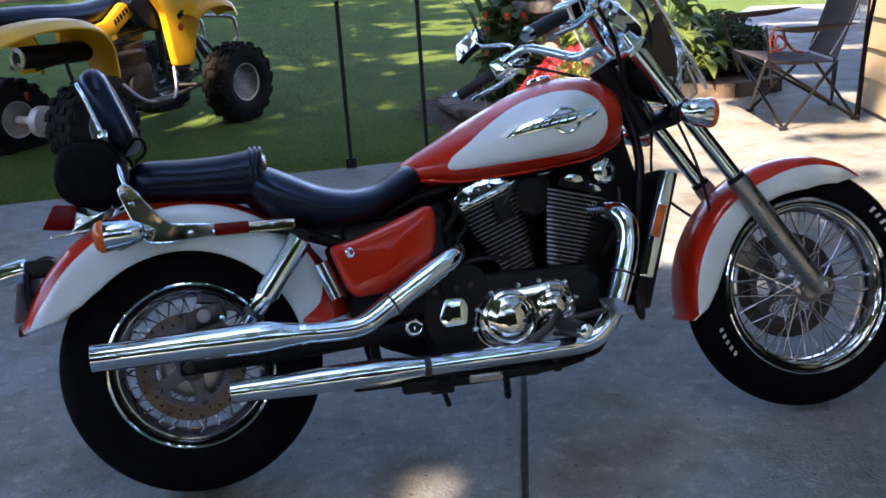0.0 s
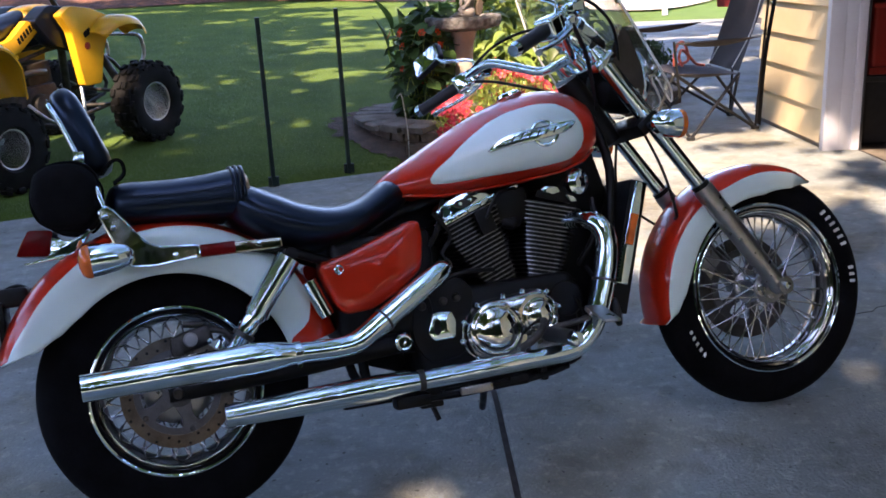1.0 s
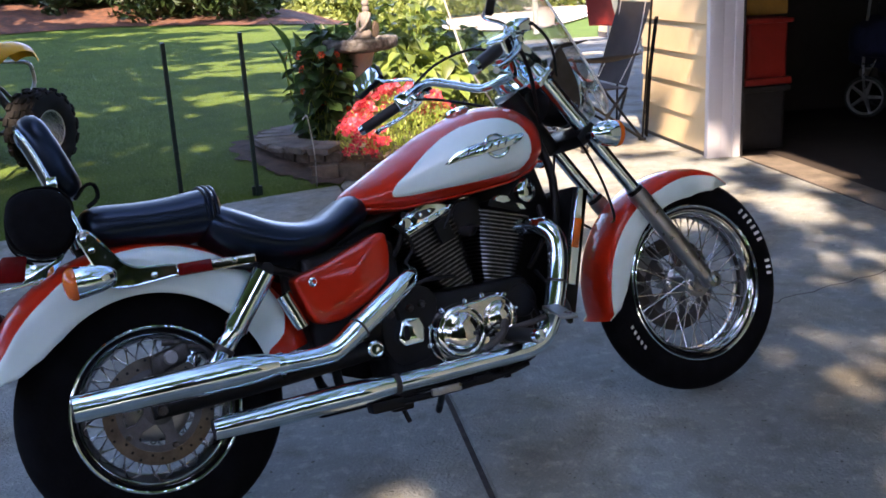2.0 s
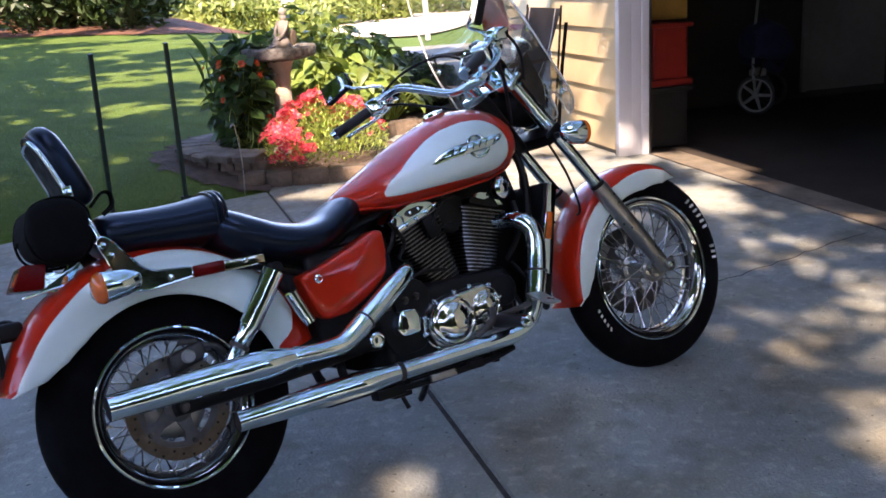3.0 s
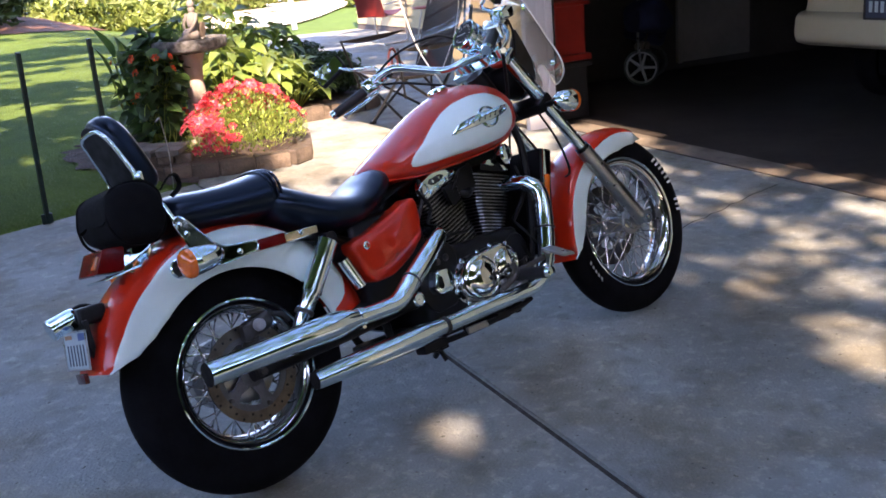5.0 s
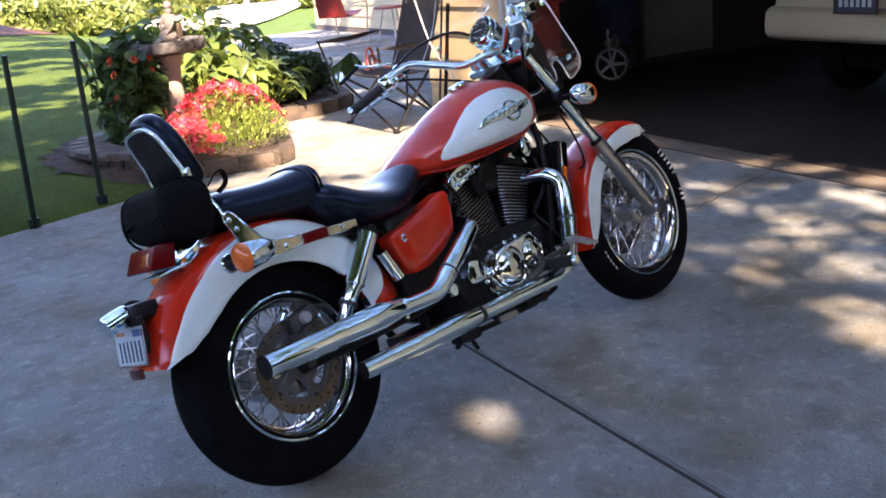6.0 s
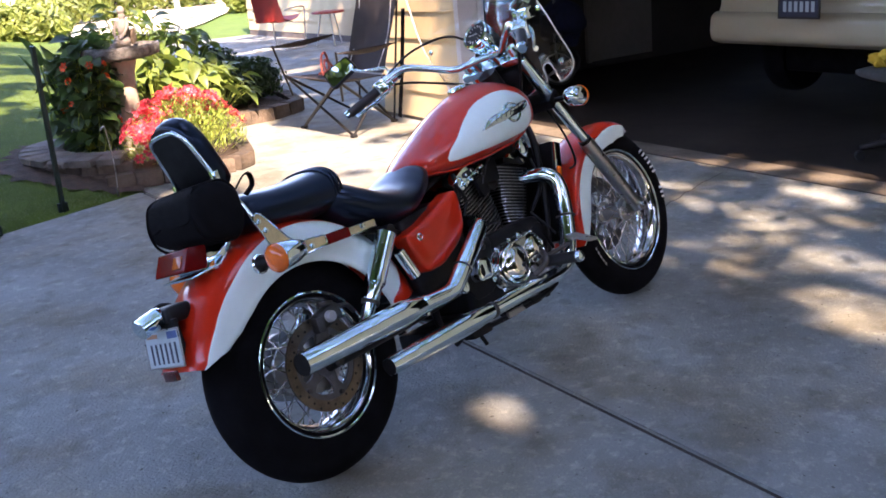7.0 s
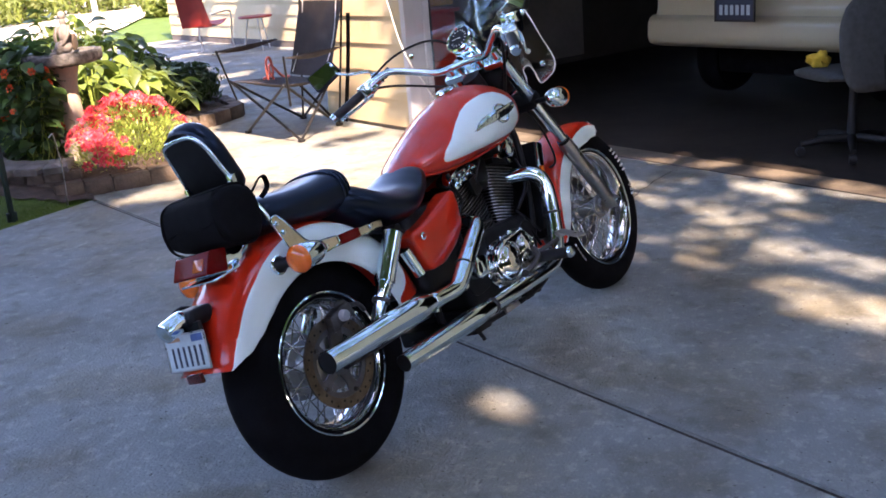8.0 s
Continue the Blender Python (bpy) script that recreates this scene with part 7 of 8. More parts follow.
flower = thing("flowering_shrub", pose(2.40, 4.08, 0.10), "mound of coral-pink blossoms over pale green foliage", "flowers")
rnd = random.Random(9)
vs, fs = [], []
for k in range(3600):
    a, t = rnd.uniform(0, 6.283), rnd.random() ** 0.5
    x, y = 0.46 * t * math.cos(a), 0.36 * t * math.sin(a)
    top = 0.46 * (1 - 0.62 * t * t)
    z = top * rnd.uniform(0.1, 0.98)
    d = Vector((x * 1.6 + rnd.gauss(0, 0.3), y * 1.6 + rnd.gauss(0, 0.3), 0.55 + rnd.gauss(0, 0.3))).normalized()
    u, v = basis(d)
    l, w = rnd.uniform(0.03, 0.055), rnd.uniform(0.004, 0.008)
    i = len(vs)
    p = Vector((x, y, z))
    vs += [tuple(p - u * w * 0.4), tuple(p + d * l * 0.5 - u * w), tuple(p + d * l), tuple(p + d * l * 0.5 + u * w)]
    fs.append((i, i + 1, i + 2, i + 3))
raw("foliage", vs, fs, STEM, flower, smooth=False)
for k in range(330):
    a, t = rnd.uniform(0, 6.283), rnd.random() ** 0.5
    x, y = 0.47 * t * math.cos(a), 0.37 * t * math.sin(a)
    z = 0.47 * (1 - 0.6 * t * t) * rnd.uniform(0.9, 1.05)
    if x * 0.4 + y * 0.9 < -0.06 and -0.17 < x * 0.9 - y * 0.4 < 0.40 and z < 0.41 and rnd.random() < 0.9:
        continue
    z += 0.03 * noise.noise(Vector((x * 12, y * 12, 1.0)))
    red = x < -0.05 and rnd.random() < 0.55 or rnd.random() < 0.2
    add_bloom(flower, BLOOM_R if red else BLOOM_P, Vector((x, y, z)), (x * 1.2 + rnd.gauss(0, 0.45), y * 1.2 + rnd.gauss(0, 0.45), 0.6), rnd.uniform(0.65, 1.3))
for k in range(26):
    add_bloom(flower, BLOOM_R, Vector((rnd.uniform(-0.48, -0.2), rnd.uniform(-0.33, -0.1), rnd.uniform(0.03, 0.25))), (-0.4, -0.6, 0.5), rnd.uniform(0.9, 1.4))
for i, (x, y, s) in enumerate(((4.35, 5.75, 1.0), (4.0, 5.65, 0.8), (4.55, 6.35, 1.1), (4.15, 6.3, 1.1), (4.85, 7.1, 1.1))):
    j = thing("juniper", pose(x, y, 0.09, 0, 0, 60 * i), "low spreading dark green juniper in the side bed", "juniper", "junipers in the side bed")
    vs, fs = leaf_cloud(200 + i, 1500, (0.36 * s, 0.32 * s, 0.20 * s), 0.035)
    raw("foliage", vs, fs, LEAFD, j, smooth=False)
    part("stem", tube([(0, 0, -0.03), (0.1, 0.05, 0.1)], 0.01, 6), BARK, j)


# ---- quad bike on the lawn ----
QUAD = thing("quad_bike", pose(-1.07, 4.26, 0.062, 0, -3.6, 47), "yellow and black quad bike parked on the lawn", "quad bike")


ALLOY = mat("polished_alloy", (0.85, 0.85, 0.84), 0.25, 0.35, 0.08, 20.0)


def qpart(name, bm, material, label="", parent=None, sharp=38.0):
    return part(name, bm, material, parent or QUAD, label, sharp)


def quad_wheel(x, y, r, w, rim):
    s = 1 if y > 0 else -1
    c = (x, y, r)
    prof = [(rim, -w * 0.42), (rim + 0.02, -w * 0.5), (r * 0.86, -w * 0.5), (r * 0.95, -w * 0.43), (r * 0.965, 0), (r * 0.95, w * 0.43), (r * 0.86, w * 0.5), (rim + 0.02, w * 0.5), (rim, w * 0.42)]
    wheel = qpart("wheel", lathe([(rim - 0.004, -w * 0.42), (rim + 0.006, -w * 0.44), (rim + 0.006, -w * 0.40), (rim - 0.012, -w * 0.3), (rim - 0.016, 0), (rim - 0.012, w * 0.3), (rim + 0.006, w * 0.40), (rim + 0.006, w * 0.44), (rim - 0.004, w * 0.42)], c, (0, 1, 0), 40), ALLOY, "polished steel wheel")
    tyre = qpart("tyre", lathe(prof, c, (0, 1, 0), 40), KNOB, "knobby black tyre", wheel)
    first = part("knob", box((0, 0, 0), (0.052, w * 0.19, 0.022), 0.004, 1), KNOB, tyre)
    block = first.data
    spots = []
    for k in range(16):
        spots += [(k + (0.5 if abs(row) < 0.2 else 0), row * w, r * 0.975) for row in (-0.36, -0.12, 0.12, 0.36)]
        spots += [(k + 0.25, e * w * 0.44, r * 0.885) for e in (-1, 1)]
    for i, (k, yy, rr) in enumerate(spots):
        ob = first if i == 0 else new("knob", block)
        ob.parent = tyre
        ob.matrix_local = Matrix.Translation(c) @ Matrix.Rotation(2 * math.pi * k / 16, 4, "Y") @ Matrix.Translation((0, yy, rr))
    qpart("disc", lathe([(rim - 0.004, s * w * 0.42), (rim - 0.014, s * w * 0.34), (rim - 0.018, s * w * 0.10)], c, (0, 1, 0), 32), CHROME, "bright polished barrel", wheel)
    qpart("dish", lathe([(rim - 0.018, s * w * 0.10), (rim * 0.80, -s * w * 0.02), (rim * 0.72, -s * w * 0.05), (rim * 0.45, s * w * 0.02), (rim * 0.4, s * w * 0.10), (0.0, s * w * 0.11)], c, (0, 1, 0), 32), DULL, "grey dished wheel centre", wheel)
    for k in range(5):
        a = 2 * math.pi * (k + 0.5) / 5
        qpart("wheel_hole", lathe([(0.013, 0.0), (0.013, 0.004)], (x + rim * 0.58 * math.cos(a), y - s * w * 0.012, r + rim * 0.58 * math.sin(a)), (0, s, 0), 12), BLACK, "", wheel)
    for k in range(4):
        a = 2 * math.pi * k / 4
        qpart("lug_nut", lathe([(0.0, 0.012), (0.008, 0.011), (0.009, 0.0)], (x + rim * 0.28 * math.cos(a), y + s * w * 0.11, r + rim * 0.28 * math.sin(a)), (0, s, 0), 8), DARKMET, "", wheel)


for y in (-0.42, 0.42):
    quad_wheel(0.0, y, 0.265, 0.25, 0.115)
    quad_wheel(1.30, y * 0.97, 0.278, 0.185, 0.128)


def sheet(name, pts, widths, thick, material, label, y0):
    """A swept plate: centre line in x and z, with its own half width and y at each point."""
    path = smooth_path([(p[0], 0, p[1]) for p in pts], 5)
    ws = np.interp(np.linspace(0, 1, len(path)), np.linspace(0, 1, len(widths)), widths)
    ys = np.interp(np.linspace(0, 1, len(path)), np.linspace(0, 1, len(y0)), y0)
    loops = []
    for i, p in enumerate(path):
        d = (path[min(i + 1, len(path) - 1)] - path[max(i - 1, 0)]).normalized()
        n = Vector((-d.z, 0, d.x))
        ring = []
        for k in range(9):
            t = -1 + 2 * k / 8
            ring.append(p + Vector((0, ys[i] + ws[i] * t, 0)) - n * 0.05 * abs(t) ** 3)
        loops.append(ring + [q - n * thick for q in reversed(ring)])
    b = rings(bmesh.new(), loops)
    bmesh.ops.recalc_face_normals(b, faces=b.faces)
    return qpart(name, b, material, label, sharp=50)


for s in (-1, 1):
    sheet("rear_fender", [(-0.62, 0.875), (-0.42, 0.915), (-0.20, 0.930), (0.0, 0.910), (0.15, 0.848), (0.24, 0.72), (0.27, 0.52)], [0.17, 0.185, 0.19, 0.19, 0.18, 0.16, 0.11], 0.012, YELLOW, "yellow plastic rear fender", [s * 0.32, s * 0.33, s * 0.34, s * 0.35, s * 0.35, s * 0.36, s * 0.37])
    sheet("front_fender", [(0.98, 0.80), (1.08, 0.872), (1.20, 0.885), (1.31, 0.85), (1.38, 0.77)], [0.10, 0.13, 0.13, 0.12, 0.09], 0.012, YELLOW, "yellow plastic front fender", [s * 0.30, s * 0.33, s * 0.35, s * 0.36, s * 0.37])
    qpart("fender_panel", prism(round_poly([(0.865, 0.464), (1.015, 0.456), (1.085, 0.66), (1.16, 0.785), (1.20, 0.87), (1.02, 0.95), (0.86, 0.98), (0.76, 0.935), (0.83, 0.82), (0.842, 0.70)], 0.02, 3), s * 0.235, s * 0.30, "xz", 0.018, 3), YELLOW, "yellow plastic leg of the front fender")
    qpart("side_panel", prism(round_poly([(0.30, 0.80), (0.454, 0.825), (0.605, 0.925), (0.71, 0.865), (0.504, 0.735), (0.30, 0.70)], 0.015, 3), s * 0.12, s * 0.17, "xz", 0.01, 2), YELLOW, "yellow side panel")
    for k in range(6):
        x, z = 0.515 + 0.026 * k, 0.785 + 0.0155 * k
        qpart("panel_mark", prism([(x, z), (x + 0.018, z + 0.011), (x + 0.004, z + 0.048), (x - 0.012, z + 0.038)], s * 0.1705, s * 0.1725, "xz"), BLACK)
    qpart("tank_shroud", prism(round_poly([(0.62, 0.92), (0.74, 0.75), (0.90, 0.69), (1.02, 0.74), (1.08, 0.80), (0.98, 0.96), (0.76, 1.0)], 0.03, 3), s * 0.10, s * 0.215, "xz", 0.02, 3), LEATHER, "black tank shroud")
    qpart("shroud_stripe", prism(round_poly([(0.86, 0.96), (1.05, 0.86), (1.02, 0.82), (0.84, 0.92)], 0.01, 2), s * 0.205, s * 0.222, "xz", 0.004, 1), YELLOW)
    qpart("foot_rest", box((0.62, s * 0.30, 0.27), (0.20, 0.14, 0.035), 0.01), DARKMET, "metal foot rest")
    qpart("heel_guard", tube([(0.46, s * 0.2, 0.42), (0.52, s * 0.33, 0.30), (0.75, s * 0.34, 0.28), (0.86, s * 0.26, 0.46)], 0.012, 10, 4), DULL)
    for z0, z1 in ((0.30, 0.27), (0.42, 0.34)):
        qpart("suspension_arm", tube([(1.02, s * 0.10, z0), (1.28, s * 0.32, z1)], 0.012, 8), DARKMET)
        qpart("suspension_arm", tube([(1.40, s * 0.10, z0), (1.30, s * 0.32, z1)], 0.012, 8), DARKMET)
    qpart("front_shock", tube([(1.25, s * 0.28, 0.33), (1.14, s * 0.14, 0.72)], 0.028, 12), DARKMET, "coil-over shock")
    qpart("sticker", prism(round_poly([(0.935, 0.765), (1.0, 0.795), (0.985, 0.83), (0.925, 0.80)], 0.006, 2), s * 0.2995, s * 0.3015, "xz"), BLACK)
    qpart("badge", lathe([(0.0, 0.003), (0.024, 0.002), (0.025, 0.0)], (0.945, s * 0.2995, 0.715), (0, s, 0), 16), REDPL)
qpart("seat", loft_x(interp_stations([(-0.36, 0.10, 0.87, 0.93), (-0.32, 0.15, 0.84, 0.99), (-0.05, 0.16, 0.82, 0.99), (0.2, 0.15, 0.80, 0.965), (0.42, 0.125, 0.80, 0.95), (0.60, 0.10, 0.84, 0.965), (0.70, 0.07, 0.88, 0.98)], 20), 20, 3.0), LEATHER, "long black seat", sharp=60)
qpart("tank_cover", loft_x(interp_stations([(0.66, 0.07, 0.86, 0.95), (0.72, 0.12, 0.84, 0.99), (0.86, 0.13, 0.82, 1.0), (0.98, 0.12, 0.80, 0.96), (1.18, 0.10, 0.78, 0.89), (1.30, 0.06, 0.79, 0.85)], 16), 20, 3.0), YELLOW, "yellow tank cover", sharp=60)
qpart("engine", join(box((0.62, 0, 0.38), (0.34, 0.26, 0.26), 0.03, 2), box((0.70, 0, 0.56), (0.20, 0.18, 0.18), 0.02, 2), lathe([(0.0, 0.05), (0.07, 0.045), (0.08, 0.0)], (0.62, -0.13, 0.38), (0, -1, 0), 24)), DARKMET, "grimy engine")
ex = qpart("silencer", tube([(-0.27, -0.22, 0.715), (-0.245, -0.22, 0.715), (0.22, -0.20, 0.68), (0.29, -0.18, 0.665)], [0.056, 0.066, 0.066, 0.036], 20), BLACK, "black silencer can")
qpart("silencer_tip", lathe([(0.066, 0.0), (0.068, 0.012), (0.042, 0.016), (0.038, 0.0), (0.0, -0.002)], (-0.268, -0.22, 0.715), (-1, 0, 0.08), 20), DULL, "", ex)
qpart("exhaust_pipe", tube([(0.22, -0.18, 0.67), (0.38, -0.16, 0.60), (0.6, -0.15, 0.6), (0.75, -0.08, 0.58)], 0.022, 10, 4), DARKMET)
qpart("chassis", join(tube([(-0.1, 0.12, 0.62), (0.4, 0.12, 0.66), (0.95, 0.1, 0.72), (1.35, 0.1, 0.55), (1.42, 0.1, 0.3), (0.8, 0.12, 0.24), (0.4, 0.12, 0.28), (0.3, 0.12, 0.6)], 0.014, 8, 3), tube([(-0.1, -0.12, 0.62), (0.4, -0.12, 0.66), (0.95, -0.1, 0.72), (1.35, -0.1, 0.55), (1.42, -0.1, 0.3), (0.8, -0.12, 0.24), (0.4, -0.12, 0.28), (0.3, -0.12, 0.6)], 0.014, 8, 3)), DARKMET, "dark tubular chassis")
qpart("front_bumper", tube([(1.40, -0.17, 0.45), (1.58, -0.17, 0.52), (1.60, -0.17, 0.64), (1.56, -0.15, 0.70), (1.56, 0.15, 0.70), (1.60, 0.17, 0.64), (1.58, 0.17, 0.52), (1.40, 0.17, 0.45)], 0.014, 10, 4), DULL, "grey tube bumper")
qpart("swing_arm", join(tube([(0.0, -0.08, 0.265), (0.38, -0.1, 0.34)], 0.03, 10), tube([(0.0, -0.36, 0.265), (0.0, 0.36, 0.265)], 0.025, 12), lathe([(0.0, 0.04), (0.10, 0.035), (0.10, -0.035), (0.0, -0.04)], (0.0, 0.05, 0.265), (0, 1, 0), 24)), mat("cast_alloy", (0.62, 0.60, 0.55), 0.5, 0.2, 0.15, 20.0), "pale cast rear axle carrier")
qpart("tail_lamp", box((-0.30, 0.0, 0.765), (0.03, 0.17, 0.055), 0.008), REDLENS, "red tail lamp")
qpart("reflector", box((-0.18, -0.1, 0.47), (0.02, 0.04, 0.05), 0.005), REDLENS)
qpart("handlebar", tube([(0.86, -0.36, 1.08), (0.92, -0.2, 1.10), (1.0, -0.06, 1.03), (1.0, 0.06, 1.03), (0.92, 0.2, 1.10), (0.86, 0.36, 1.08)], 0.012, 10, 4), BLACK, "black handlebar")
qpart("steering_stem", tube([(1.0, 0, 1.03), (1.10, 0, 0.8)], 0.02, 10), DARKMET)


# ---- patio furniture ----
def canvas(rows, thick=0.004):
    """A sagging cloth through rows of points."""
    b = bmesh.new()
    top = [[Vector(p) for p in r] for r in rows]
    loops = [[*r, *[q - Vector((0, 0, thick)) for q in reversed(r)]] for r in top]
    rings(b, loops)
    bmesh.ops.recalc_face_normals(b, faces=b.faces)
    return b


def bilinear(c00, c10, c01, c11, sag, n=8):
    c00, c10, c01, c11 = map(Vector, (c00, c10, c01, c11))
    rows = []
    for i in range(n + 1):
        u = i / n
        rows.append([(c00 * (1 - u) + c10 * u) * (1 - v) + (c01 * (1 - u) + c11 * u) * v + Vector(sag) * (16 * u * (1 - u) * v * (1 - v)) for v in [k / n for k in range(n + 1)]])
    return rows


camp = thing("folding_chair", Matrix(), "taupe canvas folding camp chair on the patio", "chair")
F = [Vector((3.64, 3.64, 0)), Vector((3.81, 4.42, 0)), Vector((4.27, 3.80, 0)), Vector((4.46, 4.40, 0))]
S = [Vector((3.44, 3.55, 0.48)), Vector((3.62, 4.34, 0.47)), Vector((3.92, 3.52, 0.45)), Vector((4.05, 4.08, 0.45))]
part("seat", canvas(bilinear(S[0], S[2], S[1], S[3], (0, 0, -0.05))), CANVAS, camp, "sagging taupe canvas seat")
BT = [Vector((4.10, 3.47, 1.04)), Vector((4.25, 4.07, 1.04))]
part("backrest", canvas(bilinear(S[2] + Vector((0, 0, 0.02)), BT[0], S[3] + Vector((0, 0, 0.02)), BT[1], (0.06, -0.02, -0.02))), CANVAS, camp, "taupe canvas back")
AR = [Vector((3.38, 3.46, 0.69)), Vector((3.49, 4.31, 0.72))]
for k in (0, 1):
    back = (Vector((3.93, 3.43, 0.70)), Vector((4.0, 4.12, 0.76)))[k]
    off = Vector((0.02, 0.06 * (1 if k else -1), 0))
    part("armrest", canvas(bilinear(AR[k], back, AR[k] + off, back + off, (0, 0, -0.035))), CANVAS, camp, "canvas armrest")
    part("front_post", tube([F[k] * 0.35 + S[k] * 0.65, AR[k] + Vector((0, 0, 0.01))], 0.009, 8), FRAMEB, camp)
    part("back_post", tube([F[2 + k], BT[k] + Vector((0, 0, 0.02))], 0.009, 8), FRAMEB, camp)
for a, b in ((F[0], S[1]), (F[1], S[0]), (F[0], S[2]), (F[2], S[0]), (F[1], S[3]), (F[3], S[1]), (F[2], S[3]), (F[3], S[2])):
    part("leg", tube([a + Vector((0, 0, 0.012)), b], 0.0115, 8), FRAMEB, camp)
for f in F:
    part("foot", box(f + Vector((0, 0, 0.012)), (0.05, 0.04, 0.024), 0.006), DARKPL, camp)
for k in (0, 1):
    part("seam", tube([S[2 + k] + Vector((-0.02, 0.05 * (1 - 2 * k), 0.04)), (S[2 + k] + BT[k]) / 2 + Vector((0.02, 0.05 * (1 - 2 * k), 0)), BT[k] + Vector((-0.015, 0.05 * (1 - 2 * k), 0))], 0.004, 6, 4), LETTER, camp, "pale seam cord")
part("strap", tube([BT[0] + Vector((0.02, -0.03, -0.1)), Vector((4.08, 3.46, 0.55)), Vector((4.20, 3.66, 0.06))], 0.01, 8, 4, flat=(0.018, 0.003)), CLOTHB, camp, "black carrying strap")
rope = part("rope", join(tube([(3.70, 3.98, 0.475), (3.71, 4.0, 0.55), (3.75, 4.03, 0.62), (3.81, 4.06, 0.635), (3.87, 4.10, 0.58), (3.90, 4.13, 0.49), (3.80, 4.14, 0.465)], 0.010, 8, 5), tube([(3.78, 4.0, 0.47), (3.76, 4.02, 0.53), (3.80, 4.05, 0.58), (3.86, 4.06, 0.54), (3.92, 4.05, 0.475), (3.96, 4.0, 0.465)], 0.010, 8, 5)), CORAL)
tagged(rope, "coral-coloured rope looped on the camp chair seat", "rope")

shell = thing("lawn_chair", pose(8.75, 10.5, 0, 0, 0, 200), "red metal shell lawn chair with white tube frame", "chair")
part("seat", canvas([[(-0.26 + 0.52 * v, -0.25 + 0.5 * u, 0.44 + 0.06 * (2 * v - 1) ** 2 + 0.03 * (2 * u - 1) ** 2 - 0.04 * v) for v in np.linspace(0, 1, 9)] for u in np.linspace(0, 1, 9)], 0.006), REDMET, shell)
part("backrest", canvas([[(0.24 + 0.16 * v - 0.04 * (2 * u - 1) ** 2 * -1, (-0.26 + 0.52 * u) * (1 - 0.15 * v), 0.44 + 0.5 * v) for v in np.linspace(0, 1, 9)] for u in np.linspace(0, 1, 9)], 0.006), REDMET, shell)
for s in (-1, 1):
    part("tube_leg", tube([(0.32, s * 0.28, 0.62), (-0.2, s * 0.30, 0.64), (-0.30, s * 0.30, 0.56), (-0.26, s * 0.29, 0.25), (-0.28, s * 0.28, 0.02), (0.1, s * 0.28, 0.015), (0.42, s * 0.28, 0.03)], 0.013, 10, 4), WHITET, shell)
tbl = thing("side_table", pose(9.25, 9.9, 0), "small red round metal side table", "table")
part("tabletop", lathe([(0.0, 0.50), (0.26, 0.50), (0.27, 0.515), (0.26, 0.53), (0.0, 0.53)], (0, 0, 0), (0, 0, 1), 28), REDMET, tbl)
for k in range(3):
    a = k * 2.1
    part("leg", tube([(0.12 * math.cos(a), 0.12 * math.sin(a), 0.5), (0.24 * math.cos(a), 0.24 * math.sin(a), 0.0)], 0.011, 8), WHITET, tbl)


# ---- in the garage (house frame) ----
def hthing(name, x, y, z, turn, label, category, group=""):
    return thing(name, HOUSE @ pose(x, y, z, 0, 0, turn), label, category, group)


car = hthing("car", 1.66, -1.735, 0, 0, "cream-coloured car parked nose-in inside the garage", "car")
prof = [(0.04, 0.47), (0.0, 0.52), (0.0, 0.70), (0.05, 0.76), (0.06, 0.90), (0.12, 1.0), (0.75, 1.04), (1.25, 1.42), (2.5, 1.44), (3.25, 1.02), (4.3, 0.92), (4.5, 0.75), (4.5, 0.40), (3.9, 0.34), (0.9, 0.42), (0.4, 0.465)]
body = prism(prof, -0.86, 0.86, "xz", 0.07, 4)
for v in body.verts:
    k = max(0.0, 0.35 - v.co.x) / 0.35
    v.co.x += 0.16 * (abs(v.co.y) / 0.86) ** 3 * k
    if v.co.z > 1.05:
        v.co.y *= 1 - 0.28 * min(1.0, (v.co.z - 1.05) / 0.4)
part("body", body, CARW, car, "cream painted body", 50)
# Black block added to deepen the shade beneath the car.
part("underbody", box((2.4, 0, 0.32), (3.4, 1.5, 0.26), 0.05, 2), RUBBER, car, "underbody block, black for the shade under the car")
bump = prism(round_poly([(0.06, 0.46), (-0.05, 0.50), (-0.07, 0.56), (-0.06, 0.68), (-0.01, 0.715), (0.1, 0.72)], 0.03, 3), -0.87, 0.87, "xz", 0.02, 3)
for v in bump.verts:
    v.co.x += 0.15 * (abs(v.co.y) / 0.87) ** 4
part("bumper", bump, CARW, car, "cream bumper", 50)
np_ = part("number_plate", box((-0.072, -0.07, 0.785), (0.012, 0.32, 0.16), 0.004), INK, car, "dark number plate")
part("plate_frame", join(box((-0.077, -0.07, 0.868), (0.012, 0.34, 0.014)), box((-0.077, -0.07, 0.702), (0.012, 0.34, 0.014)), box((-0.077, 0.093, 0.785), (0.012, 0.014, 0.17)), box((-0.077, -0.233, 0.785), (0.012, 0.014, 0.17))), DARKPL, np_)
for q in range(6):
    part("plate_bar", box((-0.080, 0.045 - 0.046 * q, 0.778), (0.003, 0.026, 0.07)), PLATE, np_)
